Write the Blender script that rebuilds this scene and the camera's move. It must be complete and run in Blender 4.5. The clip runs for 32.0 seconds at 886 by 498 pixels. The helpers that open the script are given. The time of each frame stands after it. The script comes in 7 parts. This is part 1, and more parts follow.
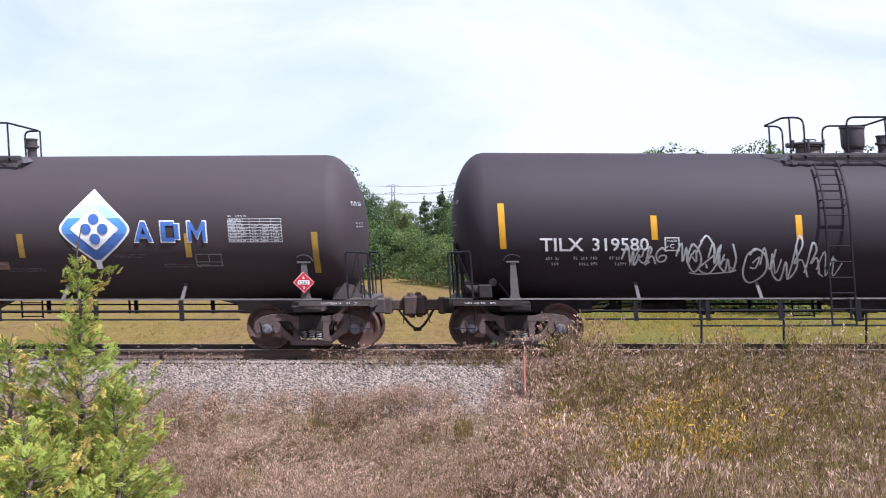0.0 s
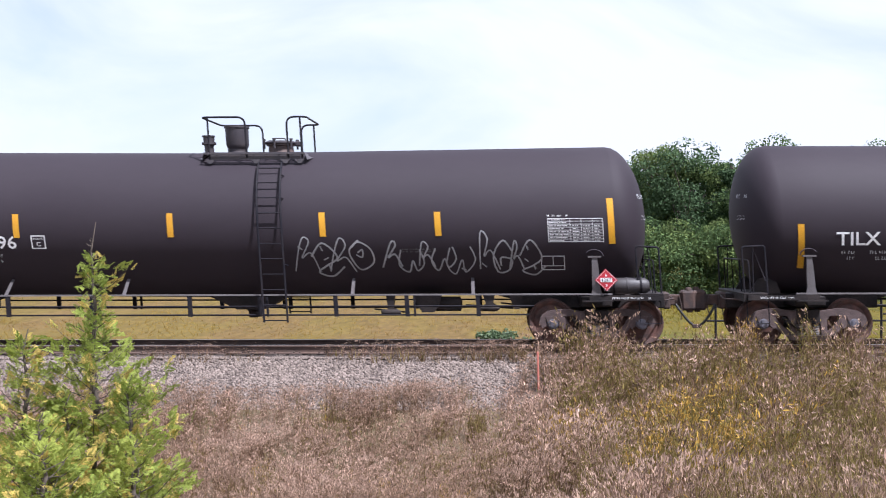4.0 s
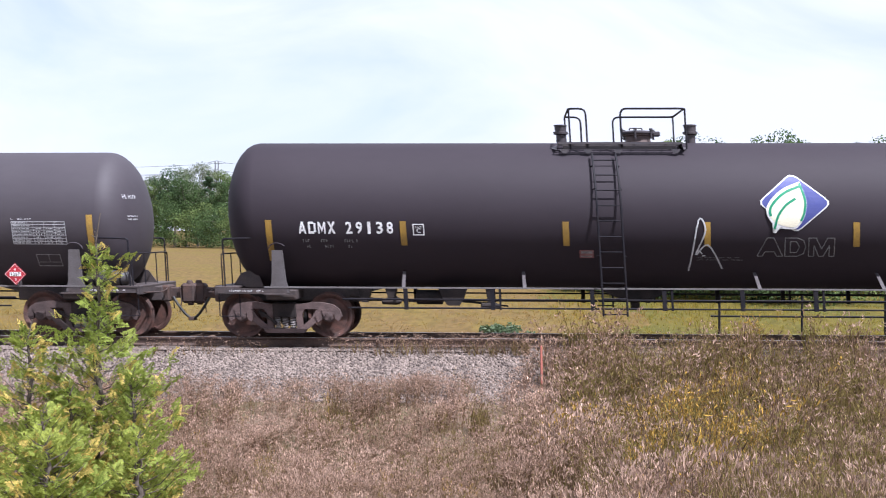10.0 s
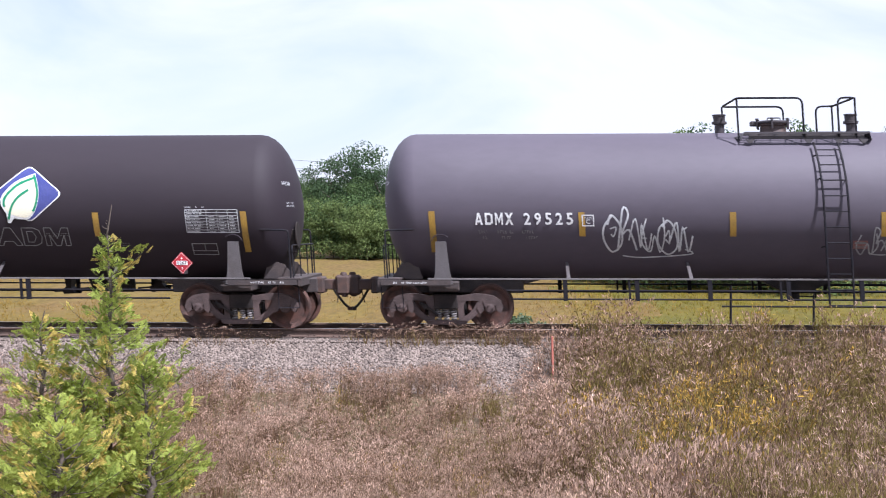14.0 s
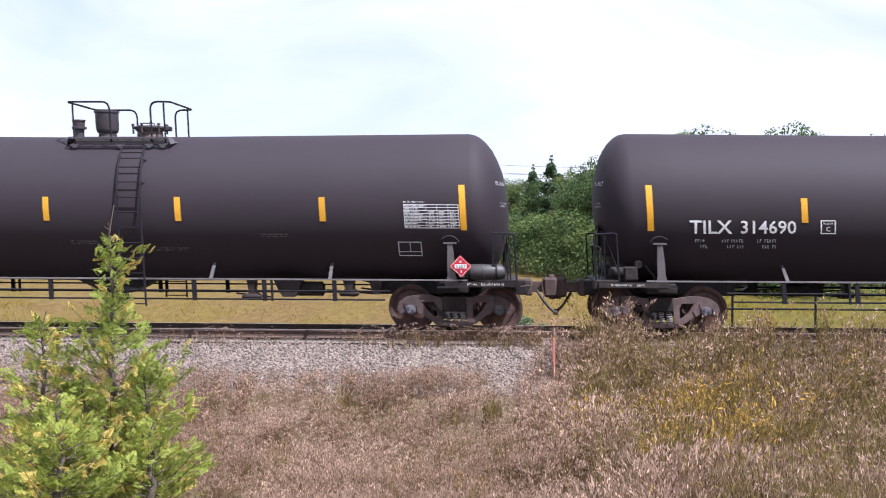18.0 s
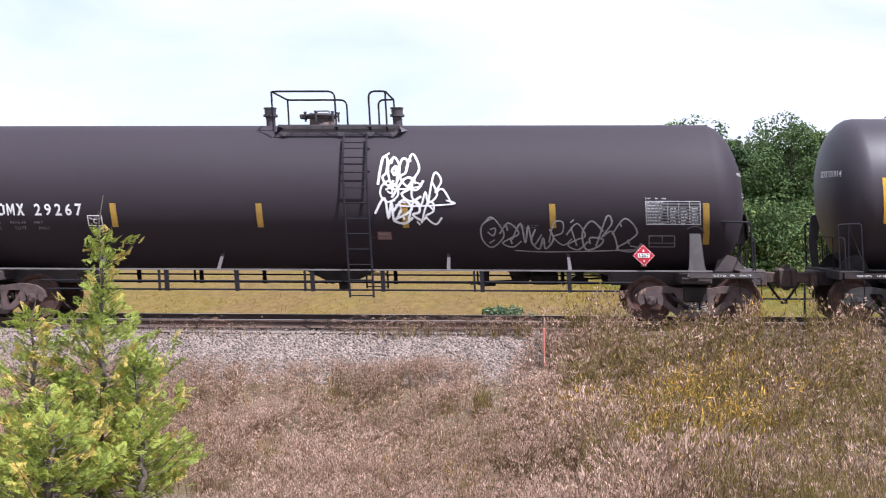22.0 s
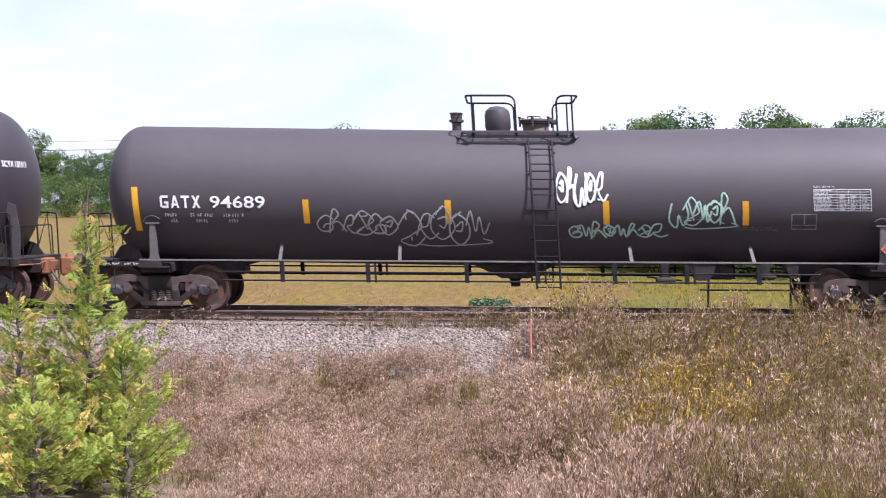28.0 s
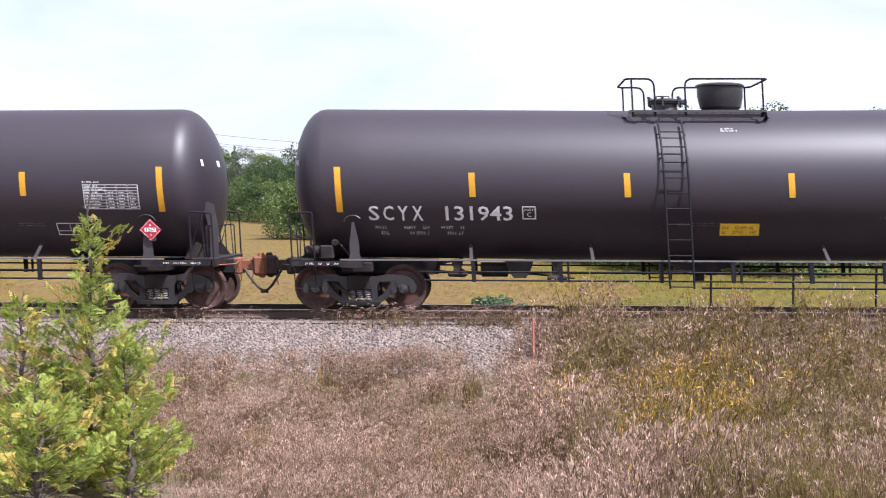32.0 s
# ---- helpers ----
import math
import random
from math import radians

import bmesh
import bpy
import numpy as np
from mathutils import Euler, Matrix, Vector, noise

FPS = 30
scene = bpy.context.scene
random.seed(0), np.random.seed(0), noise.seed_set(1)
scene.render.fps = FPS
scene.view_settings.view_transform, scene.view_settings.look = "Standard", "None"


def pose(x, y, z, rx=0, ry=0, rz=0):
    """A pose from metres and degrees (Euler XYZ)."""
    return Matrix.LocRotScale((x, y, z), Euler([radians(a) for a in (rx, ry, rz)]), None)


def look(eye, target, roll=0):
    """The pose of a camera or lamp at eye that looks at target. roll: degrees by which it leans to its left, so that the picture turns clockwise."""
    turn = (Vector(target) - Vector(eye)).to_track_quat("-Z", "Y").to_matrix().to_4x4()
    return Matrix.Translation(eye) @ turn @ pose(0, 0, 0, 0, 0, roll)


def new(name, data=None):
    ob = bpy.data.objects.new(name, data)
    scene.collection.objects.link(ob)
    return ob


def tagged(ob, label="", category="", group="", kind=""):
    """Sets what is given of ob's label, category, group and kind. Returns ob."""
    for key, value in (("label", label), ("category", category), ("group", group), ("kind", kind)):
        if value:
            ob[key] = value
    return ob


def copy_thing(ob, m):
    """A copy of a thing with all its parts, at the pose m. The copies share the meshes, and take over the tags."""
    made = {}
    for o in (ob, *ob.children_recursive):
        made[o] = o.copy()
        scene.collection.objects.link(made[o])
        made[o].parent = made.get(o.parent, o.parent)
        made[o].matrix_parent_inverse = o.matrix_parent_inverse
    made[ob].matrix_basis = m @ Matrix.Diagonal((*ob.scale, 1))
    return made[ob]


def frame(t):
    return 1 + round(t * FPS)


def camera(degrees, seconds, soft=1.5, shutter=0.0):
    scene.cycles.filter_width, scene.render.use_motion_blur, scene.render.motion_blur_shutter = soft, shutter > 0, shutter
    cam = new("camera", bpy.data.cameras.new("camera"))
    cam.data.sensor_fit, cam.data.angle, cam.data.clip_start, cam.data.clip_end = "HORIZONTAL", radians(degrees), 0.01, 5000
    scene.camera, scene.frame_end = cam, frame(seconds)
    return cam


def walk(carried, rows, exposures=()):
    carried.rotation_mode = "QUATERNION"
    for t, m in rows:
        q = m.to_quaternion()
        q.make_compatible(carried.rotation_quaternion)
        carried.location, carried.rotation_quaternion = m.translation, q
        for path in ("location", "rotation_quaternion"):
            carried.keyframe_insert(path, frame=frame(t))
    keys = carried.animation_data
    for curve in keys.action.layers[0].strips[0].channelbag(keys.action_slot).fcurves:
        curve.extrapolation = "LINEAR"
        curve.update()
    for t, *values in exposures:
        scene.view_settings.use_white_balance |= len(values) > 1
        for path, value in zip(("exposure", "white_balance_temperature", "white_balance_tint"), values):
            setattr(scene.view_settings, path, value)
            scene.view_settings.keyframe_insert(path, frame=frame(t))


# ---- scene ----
# Metres, z up. The track runs along x, the rail tops lie at z = 0, the camera stands at y = -27.
LENS = 37.952
EYE = Vector((0.0, -27.0, 2.1))
# seconds, turn to the left, tilt up, lean, in degrees
AIMS = [
    (0.0, 1.938, -0.107, -0.176),
    (0.5, 1.852, -0.156, -0.169),
    (1.0, 1.829, -0.409, -0.167),
    (1.5, 1.902, -0.574, -0.171),
    (2.0, 2.087, -0.587, -0.183),
    (2.5, 2.284, -0.498, -0.201),
    (3.0, 2.232, -0.461, -0.221),
    (3.5, 2.266, -0.396, -0.241),
    (4.0, 2.537, -0.308, -0.258),
    (4.5, 2.524, -0.497, -0.265),
    (6.5, 2.500, -0.485, -0.035),
    (7.0, 2.481, -0.561, 0.015),
    (7.5, 2.523, -0.422, 0.063),
    (8.0, 2.616, -0.385, 0.109),
    (8.5, 2.682, -0.422, 0.149),
    (9.0, 2.697, -0.498, 0.171),
    (9.5, 2.572, -0.587, 0.172),
    (10.0, 2.720, -0.600, 0.156),
    (10.5, 2.841, -0.601, 0.134),
    (11.0, 2.839, -0.714, 0.116),
    (11.5, 2.776, -0.651, 0.104),
    (12.0, 3.072, -0.614, 0.095),
    (12.5, 3.318, -0.754, 0.080),
    (13.0, 3.131, -0.829, 0.056),
    (13.5, 3.104, -0.816, 0.026),
    (14.0, 3.200, -1.006, -0.006),
    (14.5, 3.235, -1.145, -0.036),
    (16.5, 3.231, -1.032, 0.053),
    (17.0, 3.286, -0.958, 0.112),
    (17.5, 3.402, -0.946, 0.158),
    (18.0, 3.281, -0.945, 0.186),
    (18.5, 3.194, -1.047, 0.193),
    (19.0, 3.157, -1.109, 0.191),
    (19.5, 3.282, -1.313, 0.194),
    (20.0, 3.134, -1.326, 0.206),
    (20.5, 3.196, -1.186, 0.216),
    (21.0, 3.059, -1.249, 0.206),
    (21.5, 2.882, -1.298, 0.170),
    (22.0, 2.840, -1.386, 0.121),
    (22.5, 2.749, -1.411, 0.077),
    (23.0, 2.870, -1.450, 0.048),
    (23.5, 2.844, -1.463, 0.033),
    (24.0, 2.744, -1.525, 0.025),
    (24.5, 2.707, -1.576, 0.026),
    (26.5, 2.562, -1.525, 0.202),
    (27.0, 2.526, -1.665, 0.218),
    (27.5, 2.476, -1.677, 0.221),
    (28.0, 2.264, -1.777, 0.221),
    (28.5, 2.215, -1.904, 0.224),
    (29.0, 2.203, -2.043, 0.234),
    (29.5, 2.291, -1.841, 0.246),
    (30.0, 2.391, -1.854, 0.250),
    (30.5, 2.502, -1.880, 0.241),
    (31.0, 2.364, -1.892, 0.219),
    (31.5, 2.373, -1.842, 0.190),
    (32.0, 2.371, -1.842, 0.163),
]


def aim(turn, tilt, lean):
    a, b = radians(turn), radians(tilt)
    way = Vector((-math.sin(a) * math.cos(b), math.cos(a) * math.cos(b), math.sin(b)))
    return look(EYE, EYE + way, lean)


cam = camera(LENS, 32.0, soft=1.0, shutter=1.0)
# the sensor is read out from top to bottom while the train passes
scene.cycles.rolling_shutter_type, scene.cycles.rolling_shutter_duration = "TOP", 0.03
walk(cam, [(t, aim(a, b, c)) for t, a, b, c in AIMS], exposures=[(0.0, 0.93, 5640, 16.5), (14.0, 0.94, 5660, 17.0), (18.0, 0.99, 5705, 17.0), (32.0, 1.05, 5735, 18.3)])


def train_x(t):
    """How far the first coupling has come, in metres along the track, at t seconds."""
    return -1.5717 + 19.9384 * t - 0.012338 * t * t - 0.00000991 * t ** 3


# ---- light ----
SUN = Vector((0.43, -0.34, 0.84)).normalized()


def build_light():
    sun = bpy.data.lights.new("sun", "SUN")
    sun.energy, sun.angle, sun.color = 5.0, radians(0.6), (1.0, 0.96, 0.90)
    ob = new("sun", sun)
    ob.matrix_world = look(SUN * 60, (0, 0, 0))
    world = bpy.data.worlds.new("sky")
    scene.world = world
    world.use_nodes = True
    nt = world.node_tree
    nt.nodes.clear()
    out = nt.nodes.new("ShaderNodeOutputWorld")
    sky = nt.nodes.new("ShaderNodeTexSky")
    sky.sky_type, sky.sun_disc = "NISHITA", False
    sky.sun_elevation, sky.sun_rotation = math.asin(SUN.z), math.atan2(SUN.x, SUN.y)
    blue = nt.nodes.new("ShaderNodeBackground")
    blue.inputs["Strength"].default_value = 0.075
    nt.links.new(sky.outputs[0], blue.inputs["Color"])
    cloud = nt.nodes.new("ShaderNodeBackground")
    cloud.inputs["Color"].default_value = (0.96, 0.97, 1.0, 1)
    cloud.inputs["Strength"].default_value = 0.57
    co = nt.nodes.new("ShaderNodeTexCoord")
    mp = nt.nodes.new("ShaderNodeMapping")
    mp.inputs["Scale"].default_value = (2.2, 2.2, 5.5)
    mp.inputs["Rotation"].default_value = (0.0, radians(-24), radians(12))
    mp.inputs["Location"].default_value = (0.37, 0.1, 0.55)
    no = nt.nodes.new("ShaderNodeTexNoise")
    no.inputs["Scale"].default_value, no.inputs["Detail"].default_value = 1.5, 6.0
    no.inputs["Roughness"].default_value, no.inputs["Distortion"].default_value = 0.52, 0.5
    ramp = nt.nodes.new("ShaderNodeValToRGB")
    ramp.color_ramp.elements[0].position, ramp.color_ramp.elements[0].color = 0.30, (0.42, 0.42, 0.42, 1)
    ramp.color_ramp.elements[1].position, ramp.color_ramp.elements[1].color = 0.56, (1, 1, 1, 1)
    mix = nt.nodes.new("ShaderNodeMixShader")
    nt.links.new(co.outputs["Generated"], mp.inputs["Vector"])
    nt.links.new(mp.outputs[0], no.inputs["Vector"])
    nt.links.new(no.outputs["Fac"], ramp.inputs[0])
    nt.links.new(ramp.outputs[0], mix.inputs[0])
    nt.links.new(blue.outputs[0], mix.inputs[1])
    nt.links.new(cloud.outputs[0], mix.inputs[2])
    nt.links.new(mix.outputs[0], out.inputs["Surface"])


build_light()


# ---- materials ----
def surface(name, base, rough=0.6, metal=0.0, other=None, scale=3.0, amount=0.5, fine=60.0, bump=0.15, rand=0.0, island=0.0,
            gloss=0.5, clear=0.0, through_light=0.0, stretch=(1, 1, 1), lows=0.38, highs=0.66, fine_dark=0.75):
    """A material with two scales of variation: large stains towards the other colour, and a fine grain with relief."""
    m = bpy.data.materials.new(name)
    m.use_nodes = True
    nt = m.node_tree
    b = nt.nodes["Principled BSDF"]
    b.inputs["Roughness"].default_value, b.inputs["Metallic"].default_value = rough, metal
    b.inputs["Specular IOR Level"].default_value = gloss
    if clear:
        b.inputs["Coat Weight"].default_value, b.inputs["Coat Roughness"].default_value = clear, 0.12
    other = other or tuple(c * 0.6 for c in base)
    co = nt.nodes.new("ShaderNodeTexCoord")
    mp = nt.nodes.new("ShaderNodeMapping")
    mp.inputs["Scale"].default_value = stretch
    nt.links.new(co.outputs["Object"], mp.inputs["Vector"])
    n1 = nt.nodes.new("ShaderNodeTexNoise")
    n1.inputs["Scale"].default_value, n1.inputs["Detail"].default_value = scale, 5.0
    n2 = nt.nodes.new("ShaderNodeTexNoise")
    n2.inputs["Scale"].default_value, n2.inputs["Detail"].default_value = fine, 3.0
    for n in (n1, n2):
        nt.links.new(mp.outputs[0], n.inputs["Vector"])
    r1 = nt.nodes.new("ShaderNodeValToRGB")
    r1.color_ramp.elements[0].position, r1.color_ramp.elements[1].position = lows, highs
    r1.color_ramp.elements[0].color = (*base, 1)
    r1.color_ramp.elements[1].color = (*[x + (y - x) * amount for x, y in zip(base, other)], 1)
    nt.links.new(n1.outputs["Fac"], r1.inputs[0])
    r2 = nt.nodes.new("ShaderNodeMapRange")
    r2.inputs["From Min"].default_value, r2.inputs["From Max"].default_value = 0.3, 0.7
    r2.inputs["To Min"].default_value, r2.inputs["To Max"].default_value = fine_dark, 1.2
    nt.links.new(n2.outputs["Fac"], r2.inputs["Value"])
    mul = nt.nodes.new("ShaderNodeMix")
    mul.data_type, mul.blend_type = "RGBA", "MULTIPLY"
    mul.inputs["Factor"].default_value = 1.0
    nt.links.new(r1.outputs[0], mul.inputs[6])
    nt.links.new(r2.outputs[0], mul.inputs[7])
    col = mul.outputs[2]
    if rand or island:
        src = nt.nodes.new("ShaderNodeObjectInfo").outputs["Random"] if rand else nt.nodes.new("ShaderNodeNewGeometry").outputs["Random Per Island"]
        k = rand or island
        r3 = nt.nodes.new("ShaderNodeMapRange")
        r3.inputs["To Min"].default_value, r3.inputs["To Max"].default_value = 1 - k, 1 + k
        nt.links.new(src, r3.inputs["Value"])
        mu = nt.nodes.new("ShaderNodeMix")
        mu.data_type, mu.blend_type = "RGBA", "MULTIPLY"
        mu.inputs["Factor"].default_value = 1.0
        nt.links.new(col, mu.inputs[6])
        nt.links.new(r3.outputs[0], mu.inputs[7])
        col = mu.outputs[2]
    nt.links.new(col, b.inputs["Base Color"])
    if bump:
        bp = nt.nodes.new("ShaderNodeBump")
        bp.inputs["Strength"].default_value, bp.inputs["Distance"].default_value = bump, 0.02
        nt.links.new(n2.outputs["Fac"], bp.inputs["Height"])
        nt.links.new(bp.outputs[0], b.inputs["Normal"])
    if through_light:
        tr = nt.nodes.new("ShaderNodeBsdfTranslucent")
        nt.links.new(col, tr.inputs["Color"])
        ms = nt.nodes.new("ShaderNodeMixShader")
        ms.inputs[0].default_value = through_light
        nt.links.new(b.outputs[0], ms.inputs[1])
        nt.links.new(tr.outputs[0], ms.inputs[2])
        nt.links.new(ms.outputs[0], nt.nodes["Material Output"].inputs["Surface"])
    return m


MAT = {
    "black_paint": surface("black_paint", (0.0180, 0.0124, 0.0172), 0.72, other=(0.0245, 0.0178, 0.0228), gloss=0.36, scale=0.45, amount=0.4, fine=5, bump=0.004, stretch=(0.7, 1, 1.6), fine_dark=1.1),
    "dusty_black_paint": surface("dusty_black_paint", (0.034, 0.0255, 0.0285), 0.72, other=(0.046, 0.0355, 0.038), gloss=0.3, scale=0.45, amount=0.4, fine=5, bump=0.004, stretch=(0.7, 1, 1.6), fine_dark=1.1),
    "gloss_black_paint": surface("gloss_black_paint", (0.0215, 0.0155, 0.0210), 0.5, other=(0.0285, 0.0212, 0.0272), scale=0.45, amount=0.4, fine=5, bump=0.004, stretch=(0.7, 1, 1.6), fine_dark=1.1, gloss=0.55),
    "charcoal_paint": surface("charcoal_paint", (0.036, 0.0295, 0.0355), 0.66, gloss=0.45, other=(0.047, 0.0395, 0.0445), scale=0.45, amount=0.5, fine=5, bump=0.004, stretch=(0.7, 1, 1.6), fine_dark=1.1),
    "faded_grey_paint": surface("faded_grey_paint", (0.070, 0.0585, 0.076), 0.66, gloss=0.45, other=(0.055, 0.0465, 0.059), scale=0.45, amount=0.4, fine=5, bump=0.004, stretch=(0.7, 1, 1.6), fine_dark=1.1),
    "lilac_grey_paint": surface("lilac_grey_paint", (0.080, 0.0725, 0.0955), 0.6, gloss=0.6, other=(0.064, 0.058, 0.073), scale=0.45, amount=0.4, fine=5, bump=0.004, stretch=(0.7, 1, 1.6), fine_dark=1.1),
    "frame_black": surface("frame_black", (0.018, 0.0155, 0.016), 0.65, gloss=0.15, other=(0.05, 0.039, 0.035), scale=3, amount=0.7, fine=40),
    "frame_brown": surface("frame_brown", (0.046, 0.036, 0.036), 0.7, other=(0.075, 0.054, 0.048), scale=4, amount=0.7, fine=45, bump=0.2),
    "rail_paint": surface("rail_paint", (0.012, 0.0115, 0.016), 0.6, gloss=0.15, other=(0.028, 0.023, 0.024), scale=4, amount=0.5, fine=50),
    "deck_grey": surface("deck_grey", (0.05, 0.044, 0.05), 0.6, other=(0.085, 0.072, 0.072), scale=4, amount=0.5, fine=50),
    "dome_grey": surface("dome_grey", (0.036, 0.030, 0.036), 0.55, other=(0.06, 0.047, 0.045), scale=3, amount=0.6, fine=50),
    "hatch_brown": surface("hatch_brown", (0.075, 0.052, 0.048), 0.65, other=(0.12, 0.075, 0.06), scale=5, amount=0.7, fine=50),
    "cap_blue": surface("cap_blue", (0.13, 0.135, 0.17), 0.5, other=(0.07, 0.055, 0.055), scale=5, amount=0.7, fine=45, rand=0.4),
    "reservoir_grey": surface("reservoir_grey", (0.045, 0.040, 0.042), 0.55, other=(0.035, 0.030, 0.028), scale=3, amount=0.6, fine=40),
    "black_iron": surface("black_iron", (0.024, 0.0225, 0.024), 0.42, other=(0.042, 0.035, 0.032), scale=4, amount=0.6, fine=45, bump=0.2, rand=0.2),
    "grey_bracket": surface("grey_bracket", (0.09, 0.08, 0.082), 0.6, other=(0.06, 0.05, 0.047), scale=5, amount=0.6, fine=60),
    "pale_edge": surface("pale_edge", (0.15, 0.138, 0.138), 0.6, other=(0.075, 0.064, 0.062), scale=2, amount=0.6, fine=60),
    "truck_iron": surface("truck_iron", (0.10, 0.066, 0.061), 0.75, other=(0.05, 0.034, 0.032), scale=4, amount=0.8, fine=45, bump=0.3, rand=0.25),
    "wheel_steel": surface("wheel_steel", (0.048, 0.028, 0.0235), 0.7, 0.1, other=(0.125, 0.056, 0.041), scale=5, amount=0.8, fine=45, rand=0.2),
    "bright_steel": surface("bright_steel", (0.5, 0.48, 0.46), 0.3, 0.9, scale=6, amount=0.3, fine=80, bump=0.05),
    "coupler_rust": surface("coupler_rust", (0.045, 0.030, 0.027), 0.8, other=(0.085, 0.045, 0.032), scale=6, amount=0.8, fine=50, bump=0.3, rand=0.3),
    "bright_rust": surface("bright_rust", (0.22, 0.075, 0.032), 0.8, other=(0.16, 0.06, 0.03), scale=6, amount=0.8, fine=50, bump=0.3),
    "rubber": surface("rubber", (0.02, 0.02, 0.02), 0.6, scale=8, fine=60),
    "yellow_stripe": surface("yellow_stripe", (0.5984, 0.306, 0.0136), 0.45, other=(0.5304, 0.2448, 0.0136), scale=4, amount=0.6, fine=80, bump=0.02, rand=0.08),
    "dull_yellow_stripe": surface("dull_yellow_stripe", (0.374, 0.2244, 0.034), 0.6, other=(0.2312, 0.1428, 0.034), scale=4, amount=0.8, fine=60, bump=0.02, rand=0.15),
    "white_paint": surface("white_paint", (0.78, 0.78, 0.78), 0.5, other=(0.55, 0.54, 0.53), scale=5, amount=0.6, fine=70, bump=0.02),
    "worn_white_paint": surface("worn_white_paint", (0.25, 0.244, 0.24), 0.6, other=(0.10, 0.097, 0.095), scale=7, amount=0.8, fine=40, bump=0.02),
    "spray_paint": surface("spray_paint", (0.62, 0.63, 0.64), 0.6, other=(0.34, 0.34, 0.35), scale=3, amount=0.7, fine=30, bump=0.02),
    "dark_spray_paint": surface("dark_spray_paint", (0.36, 0.36, 0.37), 0.6, other=(0.2, 0.2, 0.2), scale=3, amount=0.7, fine=30, bump=0.02),
    "green_spray_paint": surface("green_spray_paint", (0.40, 0.55, 0.46), 0.6, other=(0.2, 0.3, 0.25), scale=3, amount=0.7, fine=30, bump=0.02),
    "sign_red": surface("sign_red", (0.42, 0.016, 0.03), 0.45, other=(0.30, 0.014, 0.025), scale=6, amount=0.6, fine=80, bump=0.02),
    "faded_plate": surface("faded_plate", (0.20, 0.075, 0.07), 0.6, other=(0.26, 0.15, 0.14), scale=6, amount=0.7, fine=60, bump=0.02),
    "sign_yellow": surface("sign_yellow", (0.85, 0.55, 0.03), 0.5, other=(0.6, 0.38, 0.03), scale=4, amount=0.5, fine=60, bump=0.02),
    "sign_black": surface("sign_black", (0.03, 0.03, 0.03), 0.5, fine=60, bump=0.02),
    "logo_blue": surface("logo_blue", (0.045, 0.055, 0.22), 0.5, other=(0.08, 0.09, 0.26), scale=4, amount=0.5, fine=60, bump=0.02),
    "logo_light_blue": surface("logo_light_blue", (0.10, 0.30, 0.62), 0.5, other=(0.05, 0.16, 0.42), scale=2, amount=0.8, fine=60, bump=0.02),
    "logo_green": surface("logo_green", (0.012, 0.24, 0.12), 0.5, other=(0.012, 0.20, 0.10), scale=4, amount=0.5, fine=60, bump=0.02),
    "logo_cream": surface("logo_cream", (0.80, 0.76, 0.58), 0.5, other=(0.7, 0.66, 0.5), scale=4, amount=0.5, fine=60, bump=0.02),
    "rail_side": surface("rail_side", (0.068, 0.0442, 0.03536), 0.8, other=(0.1156, 0.068, 0.051), scale=3, amount=0.7, fine=50, bump=0.3),
    "rail_head": surface("rail_head", (0.42, 0.40, 0.40), 0.28, 0.9, scale=2, amount=0.3, fine=60, bump=0.03, stretch=(0.1, 1, 1)),
    "tie_wood": surface("tie_wood", (0.068, 0.051, 0.04216), 0.9, other=(0.136, 0.1088, 0.0952), scale=6, amount=0.7, fine=30, bump=0.5, rand=0.3, stretch=(3, 0.6, 3)),
    "ballast": surface("ballast", (0.222, 0.178, 0.153), 0.9, other=(0.145, 0.116, 0.102), scale=2.2, amount=0.6, fine=60, bump=0.4, island=0.38, gloss=0.12),
    "ballast_bed": surface("ballast_bed", (0.12, 0.092, 0.08), 0.95, other=(0.07, 0.053, 0.047), scale=14, amount=0.9, fine=40, bump=0.9),
    "stake_paint": surface("stake_paint", (0.46, 0.15, 0.11), 0.6, other=(0.36, 0.13, 0.10), scale=8, amount=0.5, fine=60),
    "ground": surface("ground", (0.16, 0.118, 0.085), 0.95, other=(0.12, 0.10, 0.05), scale=0.5, amount=0.8, fine=14, bump=0.8, gloss=0.08),
    "field_grass": surface("field_grass", (0.265, 0.172, 0.060), 0.9, other=(0.28, 0.186, 0.038), scale=0.6, amount=0.85, fine=6, bump=0.3, island=0.15, through_light=0.45, gloss=0.08, stretch=(0.8, 0.22, 1), lows=0.42, highs=0.58),
    "field_green": surface("field_green", (0.20, 0.185, 0.040), 0.9, other=(0.235, 0.185, 0.030), scale=0.6, amount=0.85, fine=6, bump=0.3, island=0.15, through_light=0.45, gloss=0.08, stretch=(0.8, 0.22, 1), lows=0.42, highs=0.58),
    "field_soil": surface("field_soil", (0.130, 0.086, 0.032), 0.95, other=(0.128, 0.092, 0.026), scale=0.6, amount=0.9, fine=5, bump=0.4, gloss=0.08, stretch=(0.8, 0.22, 1), lows=0.42, highs=0.58),
    "field_green_soil": surface("field_green_soil", (0.092, 0.084, 0.022), 0.95, other=(0.108, 0.084, 0.018), scale=0.6, amount=0.9, fine=5, bump=0.4, gloss=0.08, stretch=(0.8, 0.22, 1), lows=0.42, highs=0.58),
